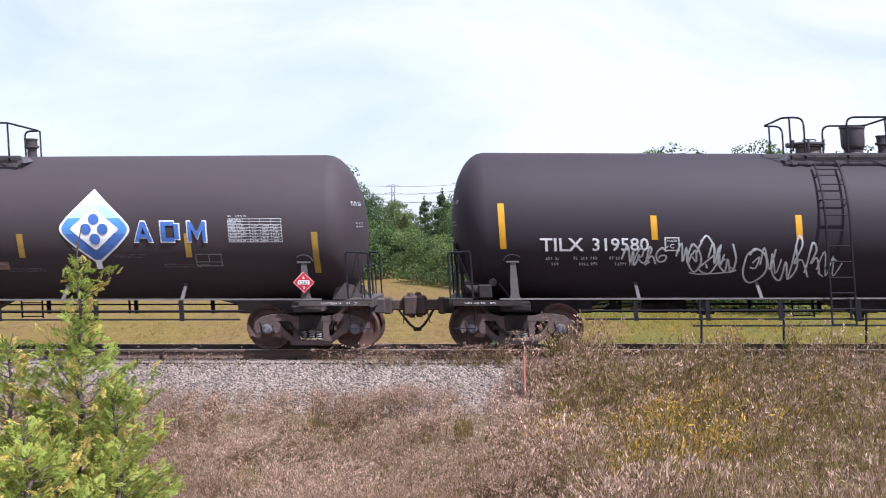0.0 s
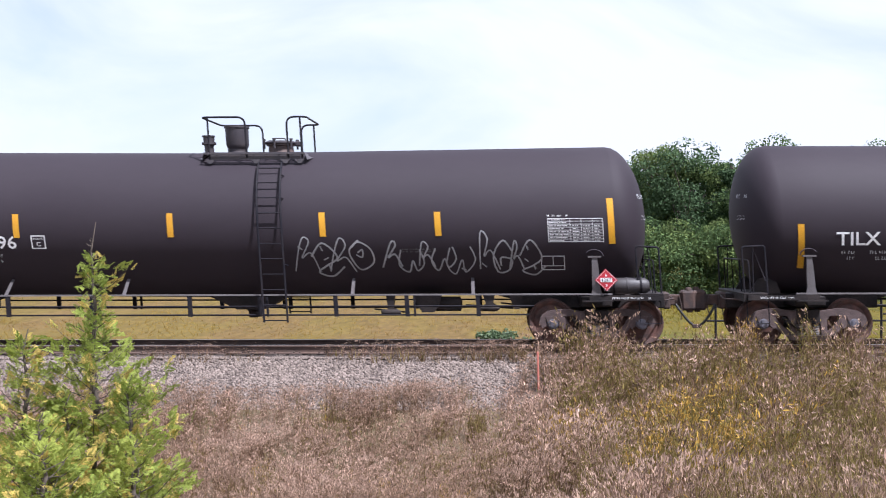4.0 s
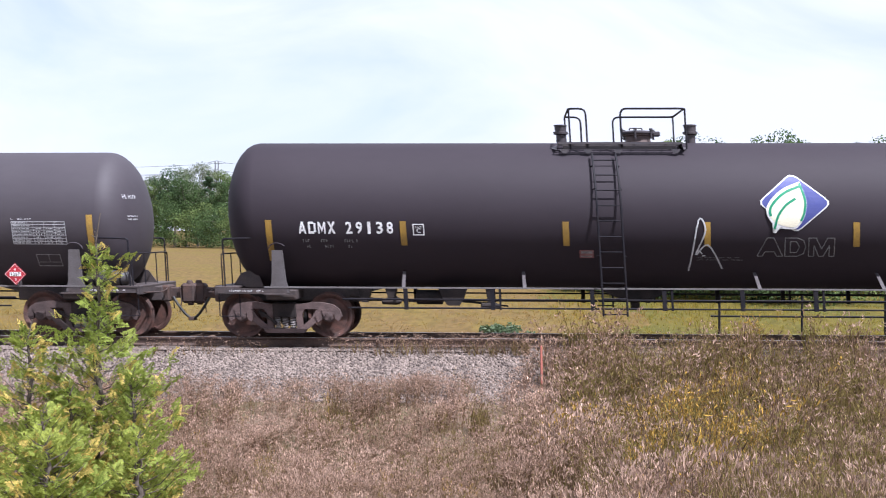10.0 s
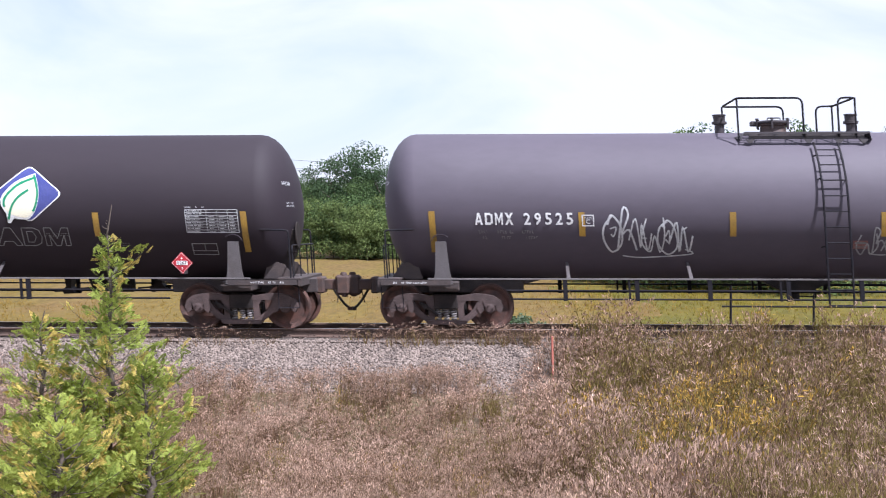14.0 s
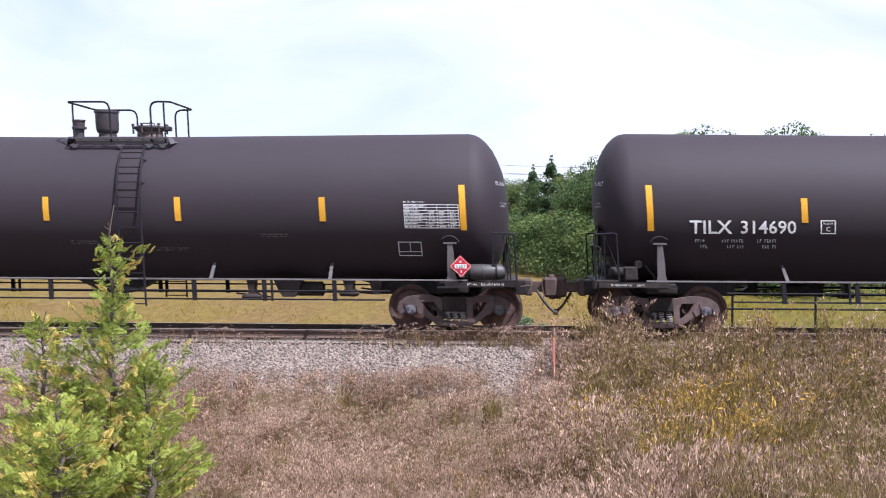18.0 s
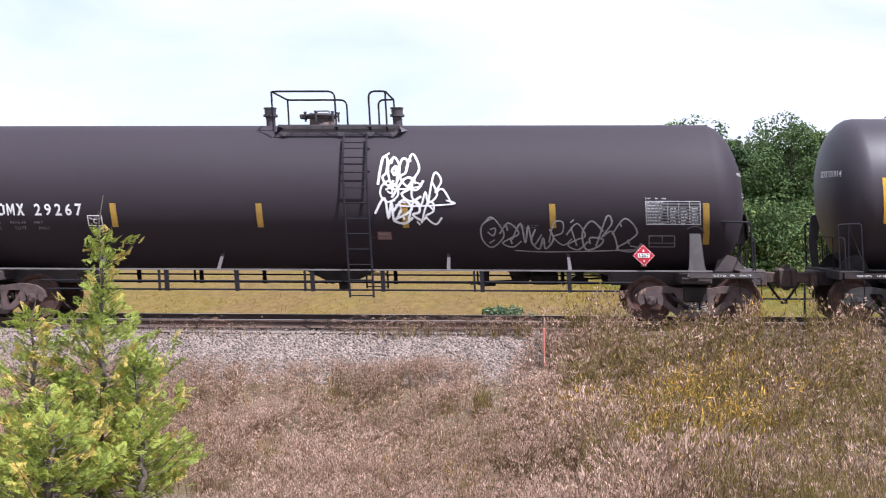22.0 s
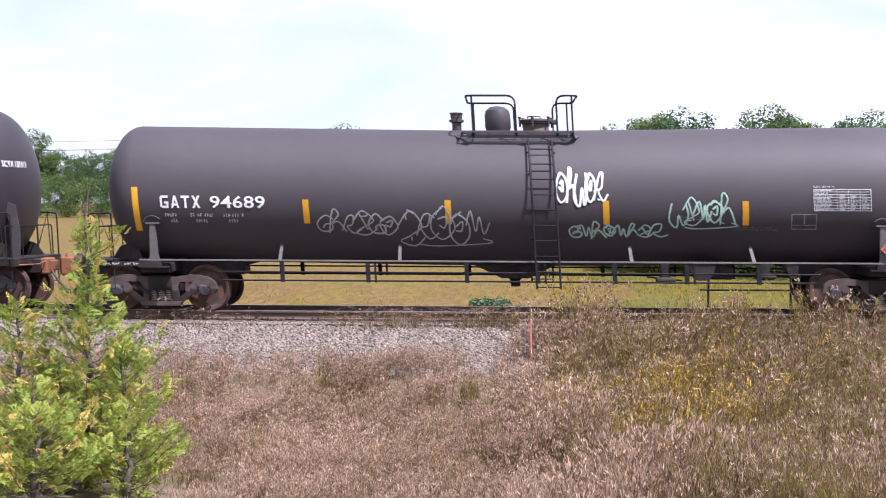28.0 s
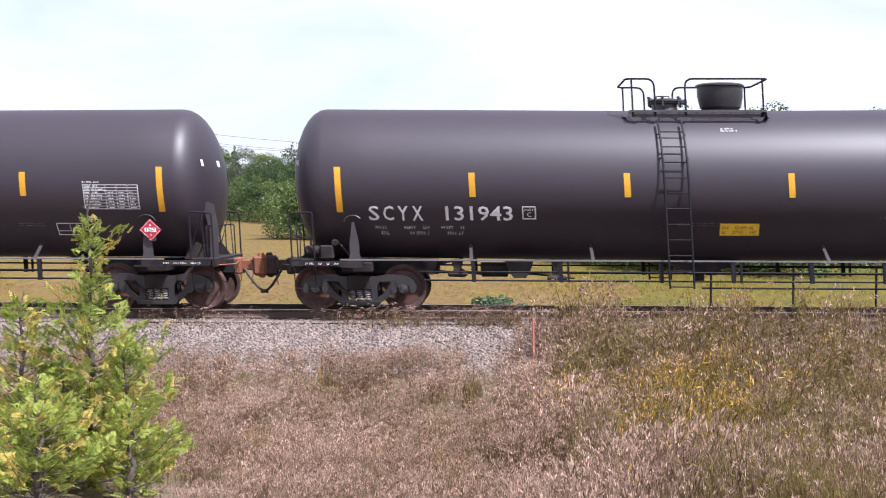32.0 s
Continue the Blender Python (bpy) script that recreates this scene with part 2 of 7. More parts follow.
    "dry_weed": surface("dry_weed", (0.24, 0.152, 0.104), 0.85, other=(0.15, 0.10, 0.055), scale=0.45, amount=0.8, fine=25, bump=0, island=0.5, through_light=0.45, gloss=0.08),
    "pale_seed": surface("pale_seed", (0.47, 0.33, 0.25), 0.9, other=(0.30, 0.195, 0.14), scale=0.5, amount=0.8, fine=25, bump=0, island=0.5, through_light=0.4, gloss=0.08),
    "green_weed": surface("green_weed", (0.205, 0.165, 0.053), 0.8, other=(0.235, 0.172, 0.07), scale=0.6, amount=0.8, fine=25, bump=0, island=0.32, through_light=0.45, gloss=0.08),
    "golden_weed": surface("golden_weed", (0.38, 0.235, 0.048), 0.85, other=(0.30, 0.185, 0.042), scale=0.8, amount=0.8, fine=25, bump=0, island=0.3, through_light=0.2, gloss=0.08),
    "clump_leaf": surface("clump_leaf", (0.075, 0.118, 0.05), 0.6, other=(0.10, 0.135, 0.055), scale=2, amount=0.8, fine=25, bump=0, island=0.35, through_light=0.3),
    "cedar_leaf": surface("cedar_leaf", (0.325, 0.366, 0.074), 0.75, gloss=0.2, other=(0.21, 0.28, 0.056), scale=1.6, amount=0.8, fine=25, bump=0, island=0.28, through_light=0.5),
    "cedar_old_leaf": surface("cedar_old_leaf", (0.62, 0.48, 0.14), 0.7, other=(0.50, 0.40, 0.11), scale=2, amount=0.8, fine=25, bump=0, island=0.3, through_light=0.55, gloss=0.08),
    "bark": surface("bark", (0.10, 0.078, 0.06), 0.9, other=(0.07, 0.055, 0.045), scale=5, amount=0.8, fine=30, bump=0.6, stretch=(1, 1, 0.3)),
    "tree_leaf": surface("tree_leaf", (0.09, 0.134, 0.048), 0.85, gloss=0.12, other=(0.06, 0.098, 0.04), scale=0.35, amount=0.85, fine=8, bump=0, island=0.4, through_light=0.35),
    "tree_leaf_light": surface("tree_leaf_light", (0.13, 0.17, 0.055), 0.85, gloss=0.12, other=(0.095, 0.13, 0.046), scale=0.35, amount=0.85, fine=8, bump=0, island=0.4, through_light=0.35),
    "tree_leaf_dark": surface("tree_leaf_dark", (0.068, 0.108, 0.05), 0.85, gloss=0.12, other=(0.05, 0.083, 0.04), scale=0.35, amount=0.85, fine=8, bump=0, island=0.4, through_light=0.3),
    # leaf colour paled and greyed to paint distance haze on far trees
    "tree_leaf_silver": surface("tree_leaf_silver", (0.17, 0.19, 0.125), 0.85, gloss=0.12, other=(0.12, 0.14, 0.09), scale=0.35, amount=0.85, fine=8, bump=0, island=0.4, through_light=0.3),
    "spring_steel": surface("spring_steel", (0.26, 0.24, 0.235), 0.55, other=(0.16, 0.13, 0.12), scale=8, amount=0.6, fine=60),
    "logo_sky": surface("logo_sky", (0.42, 0.60, 0.82), 0.5, other=(0.30, 0.50, 0.76), scale=3, amount=0.6, fine=60, bump=0.02),
    "logo_mid_blue": surface("logo_mid_blue", (0.055, 0.14, 0.40), 0.5, other=(0.045, 0.10, 0.32), scale=3, amount=0.6, fine=60, bump=0.02),
    "pylon_steel": surface("pylon_steel", (0.35, 0.36, 0.38), 0.5, 0.5, fine=20),
    "wire": surface("wire", (0.10, 0.10, 0.11), 0.5, 0.3, fine=20),
}


# ---- shape tools ----
class Shape:
    """Collects vertices and faces of one mesh."""

    def __init__(self):
        self.v, self.f = [], []

    def add(self, verts, faces):
        n = len(self.v)
        self.v += [tuple(p) for p in verts]
        self.f += [tuple(i + n for i in q) for q in faces]
        return self

    def box(self, x0, x1, y0, y1, z0, z1, m=None):
        c = [(x, y, z) for z in (z0, z1) for y in (y0, y1) for x in (x0, x1)]
        if m is not None:
            c = [m @ Vector(p) for p in c]
        return self.add(c, [(0, 2, 3, 1), (4, 5, 7, 6), (0, 1, 5, 4), (2, 6, 7, 3), (0, 4, 6, 2), (1, 3, 7, 5)])

    def soft_box(self, x0, x1, y0, y1, z0, z1, b=0.012, m=None):
        """A box with chamfered upright and level edges."""
        xs, ys, zs = (x0, x1), (y0, y1), (z0, z1)
        pts, idx = [], {}
        for i in (0, 1):
            for j in (0, 1):
                for k in (0, 1):
                    sx, sy, sz = (1 - 2 * i) * b, (1 - 2 * j) * b, (1 - 2 * k) * b
                    for a, p in enumerate(((xs[i], ys[j] + sy, zs[k] + sz), (xs[i] + sx, ys[j], zs[k] + sz), (xs[i] + sx, ys[j] + sy, zs[k]))):
                        idx[i, j, k, a] = len(pts)
                        pts.append(m @ Vector(p) if m is not None else p)
        fs = []
        for i in (0, 1):
            fs.append([idx[i, j, k, 0] for j, k in ((0, 0), (1, 0), (1, 1), (0, 1))][:: 1 if i else -1])
            fs.append([idx[j, i, k, 1] for j, k in ((0, 0), (1, 0), (1, 1), (0, 1))][:: -1 if i else 1])
            fs.append([idx[j, k, i, 2] for j, k in ((0, 0), (1, 0), (1, 1), (0, 1))][:: 1 if i else -1])
            for j in (0, 1):
                e = [idx[i, j, 0, 0], idx[i, j, 0, 1], idx[i, j, 1, 1], idx[i, j, 1, 0]]
                fs.append(e[:: 1 if i == j else -1])
                e = [idx[i, 0, j, 0], idx[i, 1, j, 0], idx[i, 1, j, 2], idx[i, 0, j, 2]]
                fs.append(e[:: 1 if i == j else -1])
                e = [idx[0, i, j, 1], idx[0, i, j, 2], idx[1, i, j, 2], idx[1, i, j, 1]]
                fs.append(e[:: 1 if i == j else -1])
                for k in (0, 1):
                    e = [idx[i, j, k, 0], idx[i, j, k, 1], idx[i, j, k, 2]]
                    fs.append(e[:: 1 if (i + j + k) % 2 == 0 else -1])
        return self.add(pts, fs)

    def tube(self, path, r, seg=8, caps=True):
        """A round bar along a path; r may be one radius or one for each point."""
        path = [Vector(p) for p in path]
        rs = r if isinstance(r, (list, tuple)) else [r] * len(path)
        n0 = len(self.v)
        prev = None
        for i, p in enumerate(path):
            d = (path[min(i + 1, len(path) - 1)] - path[max(i - 1, 0)]).normalized()
            u = prev - d * prev.dot(d) if prev is not None else d.orthogonal()
            u.normalize()
            prev = u
            w = d.cross(u)
            for k in range(seg):
                a = 2 * math.pi * k / seg
                self.v.append(tuple(p + (u * math.cos(a) + w * math.sin(a)) * rs[i]))
        for i in range(len(path) - 1):
            for k in range(seg):
                a, b = n0 + i * seg + k, n0 + i * seg + (k + 1) % seg
                self.f.append((a, b, b + seg, a + seg))
        if caps:
            self.f.append(tuple(n0 + k for k in reversed(range(seg))))
            e = n0 + (len(path) - 1) * seg
            self.f.append(tuple(e + k for k in range(seg)))
        return self

    def lathe(self, profile, centre, axis="Z", seg=20):
        """Turns (radius, height) pairs round an axis through the centre."""
        n0, c = len(self.v), Vector(centre)
        for r, hgt in profile:
            for k in range(seg):
                a = 2 * math.pi * k / seg
                p = (r * math.cos(a), r * math.sin(a), hgt)
                if axis == "Y":
                    p = (p[0], -p[2], p[1])
                elif axis == "X":
                    p = (p[2], p[0], p[1])
                self.v.append(tuple(c + Vector(p)))
        for i in range(len(profile) - 1):
            for k in range(seg):
                a, b = n0 + i * seg + k, n0 + i * seg + (k + 1) % seg
                self.f.append((a, b, b + seg, a + seg))
        self.f.append(tuple(n0 + k for k in reversed(range(seg))))
        e = n0 + (len(profile) - 1) * seg
        self.f.append(tuple(e + k for k in range(seg)))
        return self

    def plate(self, outline, y0, y1):
        """An upright plate: an outline of (x, z) pairs between two depths."""
        n = len(outline)
        self.add([(x, y0, z) for x, z in outline] + [(x, y1, z) for x, z in outline],
                 [tuple(range(n)), tuple(reversed(range(n, 2 * n)))] + [(i, i + n, (i + 1) % n + n, (i + 1) % n) for i in range(n)])
        return self

    def mesh(self, name, smooth=35):
        me = bpy.data.meshes.new(name)
        me.from_pydata(self.v, [], self.f)
        me.update()
        bm = bmesh.new()
        bm.from_mesh(me)
        bmesh.ops.recalc_face_normals(bm, faces=bm.faces)
        bm.to_mesh(me)
        bm.free()
        if smooth:
            me.shade_smooth()
            me.set_sharp_from_angle(angle=radians(smooth))
        return me


def part(name, shape, material, parent, label="", smooth=35, m=None):
    """Links a shape, or a ready mesh, as one mesh object under a thing or a part."""
    me = shape.mesh(name, smooth) if isinstance(shape, Shape) else shape
    if not me.materials:
        me.materials.append(MAT[material])
    ob = new(name, me)
    ob.parent = parent
    if m is not None:
        ob.matrix_basis = m
    return tagged(ob, label) if label else ob


def bulk(name, verts, faces, material, slots=None, kind="stuff", label="", category="", smooth=False):
    """One object from large arrays of triangles or quads."""
    me = bpy.data.meshes.new(name)
    verts, faces = np.asarray(verts, dtype=np.float32), np.asarray(faces, dtype=np.int32)
    k = faces.shape[1]
    me.vertices.add(len(verts))
    me.vertices.foreach_set("co", verts.ravel())
    me.loops.add(faces.size)
    me.loops.foreach_set("vertex_index", faces.ravel())
    me.polygons.add(len(faces))
    me.polygons.foreach_set("loop_start", np.arange(0, faces.size, k, dtype=np.int32))
    for m in ([material] if isinstance(material, str) else material):
        me.materials.append(MAT[m])
    if slots is not None:
        me.polygons.foreach_set("material_index", np.asarray(slots, dtype=np.int32))
    me.update()
    me.validate()
    if smooth:
        me.shade_smooth()
    return tagged(new(name, me), label, category, kind=kind)


# ---- tank cars ----
class Style:
    """What one kind of tank car looks like: the tank, its paint, what stands on top and where it carries its marks."""

    def __init__(self, radius, middle, dip, paint, vents, domes, manways, ladder, rails, deck, brake_end, dome_kind="drum", stripe="yellow_stripe",
                 stripes=(), tall=(2.05, 2.95), short=(2.22, 2.70), frame_paint="frame_black", ext=0.12, web="narrow", truck_paint="truck_iron", gap=0.90, tall_x=7.46):
        self.radius, self.middle, self.dip, self.paint = radius, middle, dip, paint
        self.vents, self.domes, self.manways, self.ladder, self.rails, self.deck = vents, domes, manways, ladder, rails, deck
        self.brake_end, self.dome_kind, self.stripe, self.stripes = brake_end, dome_kind, stripe, stripes
        self.tall, self.short, self.frame_paint, self.gap, self.tall_x = tall, short, frame_paint, gap, tall_x
        self.ext, self.web, self.truck_paint = ext, web, truck_paint

    def centre(self, x, half):
        return self.middle - self.dip * max(0.0, 1 - abs(x) / (half - 0.7))


STYLES = {
    "leased": Style(1.52, 2.54, 0.07, "black_paint", (-0.71,), (-0.10,), (0.82,), 0.75, ((-0.50, 0.27, 4.665, -1), (1.12, 1.40, 4.665, 1)), (-0.62, 1.46), 1,
                    stripes=(-4.45, -1.32, 1.74, 4.04), tall=(2.05, 2.95), short=(2.22, 2.70)),
    "maker": Style(1.52, 2.54, 0.07, "black_paint", (-0.71,), (-0.10,), (0.82,), 0.75, ((-0.50, 0.27, 4.665, -1), (1.12, 1.40, 4.665, 1)), (-0.62, 1.46), 1,
                   stripes=(-4.53, -1.80, 1.26, 4.52), tall=(2.20, 3.11), short=(2.40, 2.88), gap=0.78, tall_x=7.40),
    "crude": Style(1.55, 2.60, 0.04, "gloss_black_paint", (), (0.61,), (-0.54,), -0.60, ((-1.30, -0.85, 4.69, -1), (-0.24, 1.30, 4.69, 1)), (-1.38, 1.34), -1, ext=0.11,
                   dome_kind="bowl", stripes=(-4.66, -1.66, 1.40, 4.71), tall=(2.0, 2.90), short=(2.31, 2.79), web="spike", truck_paint="black_iron", gap=0.79, tall_x=7.40),
    "straight": Style(1.51, 2.52, 0.0, "black_paint", (-1.34, 1.34), (), (0.25,), -0.555, ((-1.20, -0.86, 4.66, -1), (-0.17, 1.12, 4.66, 1)), (-1.45, 1.02), -1,
                      stripe="dull_yellow_stripe", stripes=(-4.42, -1.47, 1.45, 4.37), tall=(1.58, 2.40), short=(1.90, 2.38), frame_paint="frame_brown", ext=0.0, web="wide", tall_x=7.38),
    "dotted": Style(1.51, 2.52, 0.0, "dusty_black_paint", (-1.34, 1.34), (), (0.25,), -0.555, ((-1.20, -0.86, 4.66, -1), (-0.17, 1.12, 4.66, 1)), (-1.45, 1.02), 1, ext=0.0,
                    stripe="dull_yellow_stripe", stripes=(-4.42, -1.47, 1.45, 4.37), tall=(1.58, 2.40), short=(1.90, 2.38), frame_paint="frame_brown", tall_x=7.38),
    "long": Style(1.42, 2.42, 0.02, "charcoal_paint", (-1.83, 1.31), (-0.83,), (0.0,), 0.13, ((-1.50, -0.21, 4.60, -1), (0.44, 1.07, 4.60, 1)), (-1.60, 1.13), -1,
                  stripe="dull_yellow_stripe", stripes=(-4.78, -1.37, 2.03, 5.13), tall=(1.7, 2.5), short=(2.0, 2.46), frame_paint="frame_brown", web="wide", tall_x=8.1),
    "older": Style(1.41, 2.41, 0.09, "charcoal_paint", (-1.05,), (-0.19,), (0.60,), 0.63, ((-0.70, 0.17, 4.39, -1), (1.0, 1.31, 4.39, 1)), (-0.93, 1.31), 1,
                   dome_kind="round", stripes=(-4.95, -1.25, 2.02, 5.10), tall=(1.64, 2.52), short=(1.80, 2.28), gap=0.95, tall_x=7.60),
    "lilac": Style(1.49, 2.51, 0.13, "lilac_grey_paint", (-1.44, 1.55), (0.75,), (-0.55,), -0.50, ((-1.32, -0.77, 4.55, -1), (-0.12, 1.36, 4.55, 1)), (-1.32, 1.38), 1,
                   stripe="dull_yellow_stripe", stripes=(-4.54, -2.39, 0.05, 2.43, 5.03), tall=(1.91, 2.80), short=(2.12, 2.59), tall_x=7.69),
}
TRUCK_IN = 2.09


def build_tank(st, half):
    s, seg = Shape(), 64
    rings = [(-half + 0.74 * (1 - math.sin(math.pi / 2 * k / 9)), st.radius * math.cos(math.pi / 2 * k / 9)) for k in range(9, -1, -1)]
    rings[0] = (-half, 0.02)
    flat = half - 0.74
    body = [(-flat + 2 * flat * k / 16, st.radius) for k in range(1, 16)]
    rings = rings + body + [(-x, r) for x, r in reversed(rings)]
    rings.sort(key=lambda q: q[0])
    verts = []
    for x, r in rings:
        zc = st.centre(x, half)
        verts += [(x, r * math.cos(2 * math.pi * k / seg), zc + r * math.sin(2 * math.pi * k / seg)) for k in range(seg)]
    faces = [(i * seg + k, i * seg + (k + 1) % seg, (i + 1) * seg + (k + 1) % seg, (i + 1) * seg + k) for i in range(len(rings) - 1) for k in range(seg)]
    s.add(verts, faces + [tuple(range(seg)), tuple(range((len(rings) - 1) * seg, len(rings) * seg))])
    return s


def wheelset_mesh():
    s = Shape()
    for side in (-1, 1):
        y = 0.752 * side
        prof = [(0.10, -0.10), (0.10, -0.03), (0.14, 0.0), (0.36, -0.01), (0.40, -0.055), (0.452, -0.065), (0.455, 0.03), (0.462, 0.045), (0.484, 0.055), (0.484, 0.075),
                (0.455, 0.085), (0.41, 0.08), (0.37, 0.03), (0.15, 0.04), (0.11, 0.10)]
        s.lathe([(r, -h * side * -1) for r, h in prof], (0, y, 0), "Y", 32)
    s.lathe([(0.075, -0.98), (0.085, -0.6), (0.08, 0.0), (0.085, 0.6), (0.075, 0.98)], (0, 0, 0), "Y", 12)
    return s.mesh("wheelset", 40)


def bearing_mesh():
    s = Shape()
    s.lathe([(0.125, -0.10), (0.125, 0.04), (0.115, 0.06), (0.095, 0.075), (0.09, 0.10), (0.03, 0.115)], (0, 0, 0), "Y", 18)
    for k in range(3):
        a = 2 * math.pi * k / 3
        s.lathe([(0.02, 0.08), (0.02, 0.13)], (0.06 * math.cos(a), 0, 0.06 * math.sin(a)), "Y", 6)
    return s.mesh("bearing_cap", 35)


def side_frame_mesh():
    """A cast truck side: top chord, sloping legs, spring seat and two bearing boxes."""
    s = Shape()
    s.plate([(-1.15, 0.50), (-1.10, 0.62), (-0.98, 0.70), (-0.80, 0.735), (-0.60, 0.745), (-0.40, 0.715), (-0.30, 0.70), (0.30, 0.70), (0.40, 0.715), (0.60, 0.745), (0.80, 0.735), (0.98, 0.70),
             (1.10, 0.62), (1.15, 0.50), (1.06, 0.54), (0.98, 0.60), (0.72, 0.605), (0.34, 0.60), (-0.34, 0.60), (-0.72, 0.605), (-0.98, 0.60), (-1.06, 0.54)], -0.07, 0.07)
    for d in (-1, 1):
        # sloping leg, spring column, bearing jaw and its adapter
        s.plate([(d * x, z) for x, z in ((0.66, 0.61), (0.86, 0.60), (0.70, 0.40), (0.52, 0.24), (0.34, 0.13), (0.22, 0.14), (0.24, 0.24), (0.40, 0.30), (0.54, 0.42))], -0.062, 0.062)
        s.plate([(d * x, z) for x, z in ((0.24, 0.61), (0.42, 0.61), (0.36, 0.50), (0.36, 0.28), (0.24, 0.20))], -0.066, 0.066)
        s.plate([(d * x, z) for x, z in ((0.70, 0.64), (1.12, 0.60), (1.16, 0.46), (1.10, 0.36), (1.02, 0.40), (1.01, 0.55), (0.77, 0.55), (0.76, 0.40), (0.68, 0.34), (0.62, 0.46))], -0.082, 0.082)
        s.plate([(d * x, z) for x, z in ((0.76, 0.60), (1.02, 0.60), (1.00, 0.50), (0.97, 0.47), (0.81, 0.47), (0.78, 0.50))], -0.10, 0.10)
    s.plate([(-0.44, 0.205), (0.44, 0.205), (0.38, 0.12), (-0.38, 0.12)], -0.11, 0.11)
    return s.mesh("side_frame", 30)


def spring_mesh():
    s, turns = Shape(), 5
    path = [(0.055 * math.cos(a), 0.055 * math.sin(a), 0.205 + 0.235 * a / (turns * 2 * math.pi)) for a in np.linspace(0, turns * 2 * math.pi, turns * 9 + 1)]
    s.tube(path, 0.016, 5)
    return s.mesh("spring", 60)


TRUCK = {}


def add_truck(car, x, iron, cap):
    if not TRUCK:
        b = Shape()
        b.soft_box(-0.2, 0.2, -1.02, 1.02, 0.44, 0.66, 0.02)
        b.lathe([(0.33, 0.66), (0.30, 0.80), (0.34, 0.84)], (0, 0, 0), "Z", 16)
        for d in (-1, 1):
            b.soft_box(d * 0.36 - 0.05, d * 0.36 + 0.05, -0.75, 0.75, 0.30, 0.40, 0.015)
            b.box(d * 0.38 - 0.03, d * 0.38 + 0.03, -0.82, -0.68, 0.30, 0.55)
            b.box(d * 0.38 - 0.03, d * 0.38 + 0.03, 0.68, 0.82, 0.30, 0.55)
        TRUCK.update(bolster=b.mesh("truck", 30), wheels=wheelset_mesh(), cap={k: bearing_mesh() for k in ("truck_iron", "black_iron", "cap_blue")}, frame_side={k: side_frame_mesh() for k in ("truck_iron", "black_iron")}, spring=spring_mesh())
        # added dark block that imitates the shade under the bolster web
        TRUCK["bolster_end"] = Shape().soft_box(-0.235, 0.235, -0.10, 0.10, 0.43, 0.73, 0.02).mesh("bolster_end", 30)
        lever = Shape()
        lever.tube([(-0.52, 0, 0.56), (-0.28, 0, 0.40), (-0.16, 0, 0.30)], 0.035, 6)
        lever.lathe([(0.05, -0.05), (0.05, 0.05)], (-0.42, 0, 0.49), "Y", 8)
        TRUCK["lever"] = lever.mesh("brake_lever", 35)
    truck = part("truck", TRUCK["bolster"], "frame_black", car, m=pose(x, 0, 0))
    for y in (-1, 1):
        part("bolster_end", TRUCK["bolster_end"], "frame_black", truck, m=pose(0, y * 1.02, 0))
        part("side_frame", TRUCK["frame_side"][iron], iron, truck, m=pose(0, y * 1.02, 0))
        part("brake_lever", TRUCK["lever"], "frame_black", truck, m=pose(0, y * 1.13, 0))
        for dx in (-0.155, 0, 0.155):
            part("spring", TRUCK["spring"], "spring_steel", truck, m=pose(dx, y * 1.02, 0))
    for dx in (-0.889, 0.889):
        w = part("wheelset", TRUCK["wheels"], "wheel_steel", truck, m=pose(dx, 0, 0.457))
        for y in (-1, 1):
            part("bearing_cap", TRUCK["cap"][cap], cap, truck, m=pose(dx, y * 1.02, 0.457, 0, 0, 0 if y < 0 else 180))
    return truck


def bent(points, r=0.12, n=4):
    """Rounds the corners of a path."""
    pts = [Vector(p) for p in points]
    out = [pts[0]]
    for a, b, c in zip(pts, pts[1:], pts[2:]):
        u, w = (a - b), (c - b)
        k = min(r, u.length * 0.45, w.length * 0.45)
        p, q = b + u.normalized() * k, b + w.normalized() * k
        for i in range(n + 1):
            f = i / n
            out.append(p * (1 - f) ** 2 + b * 2 * f * (1 - f) + q * f * f)
    return out + [pts[-1]]


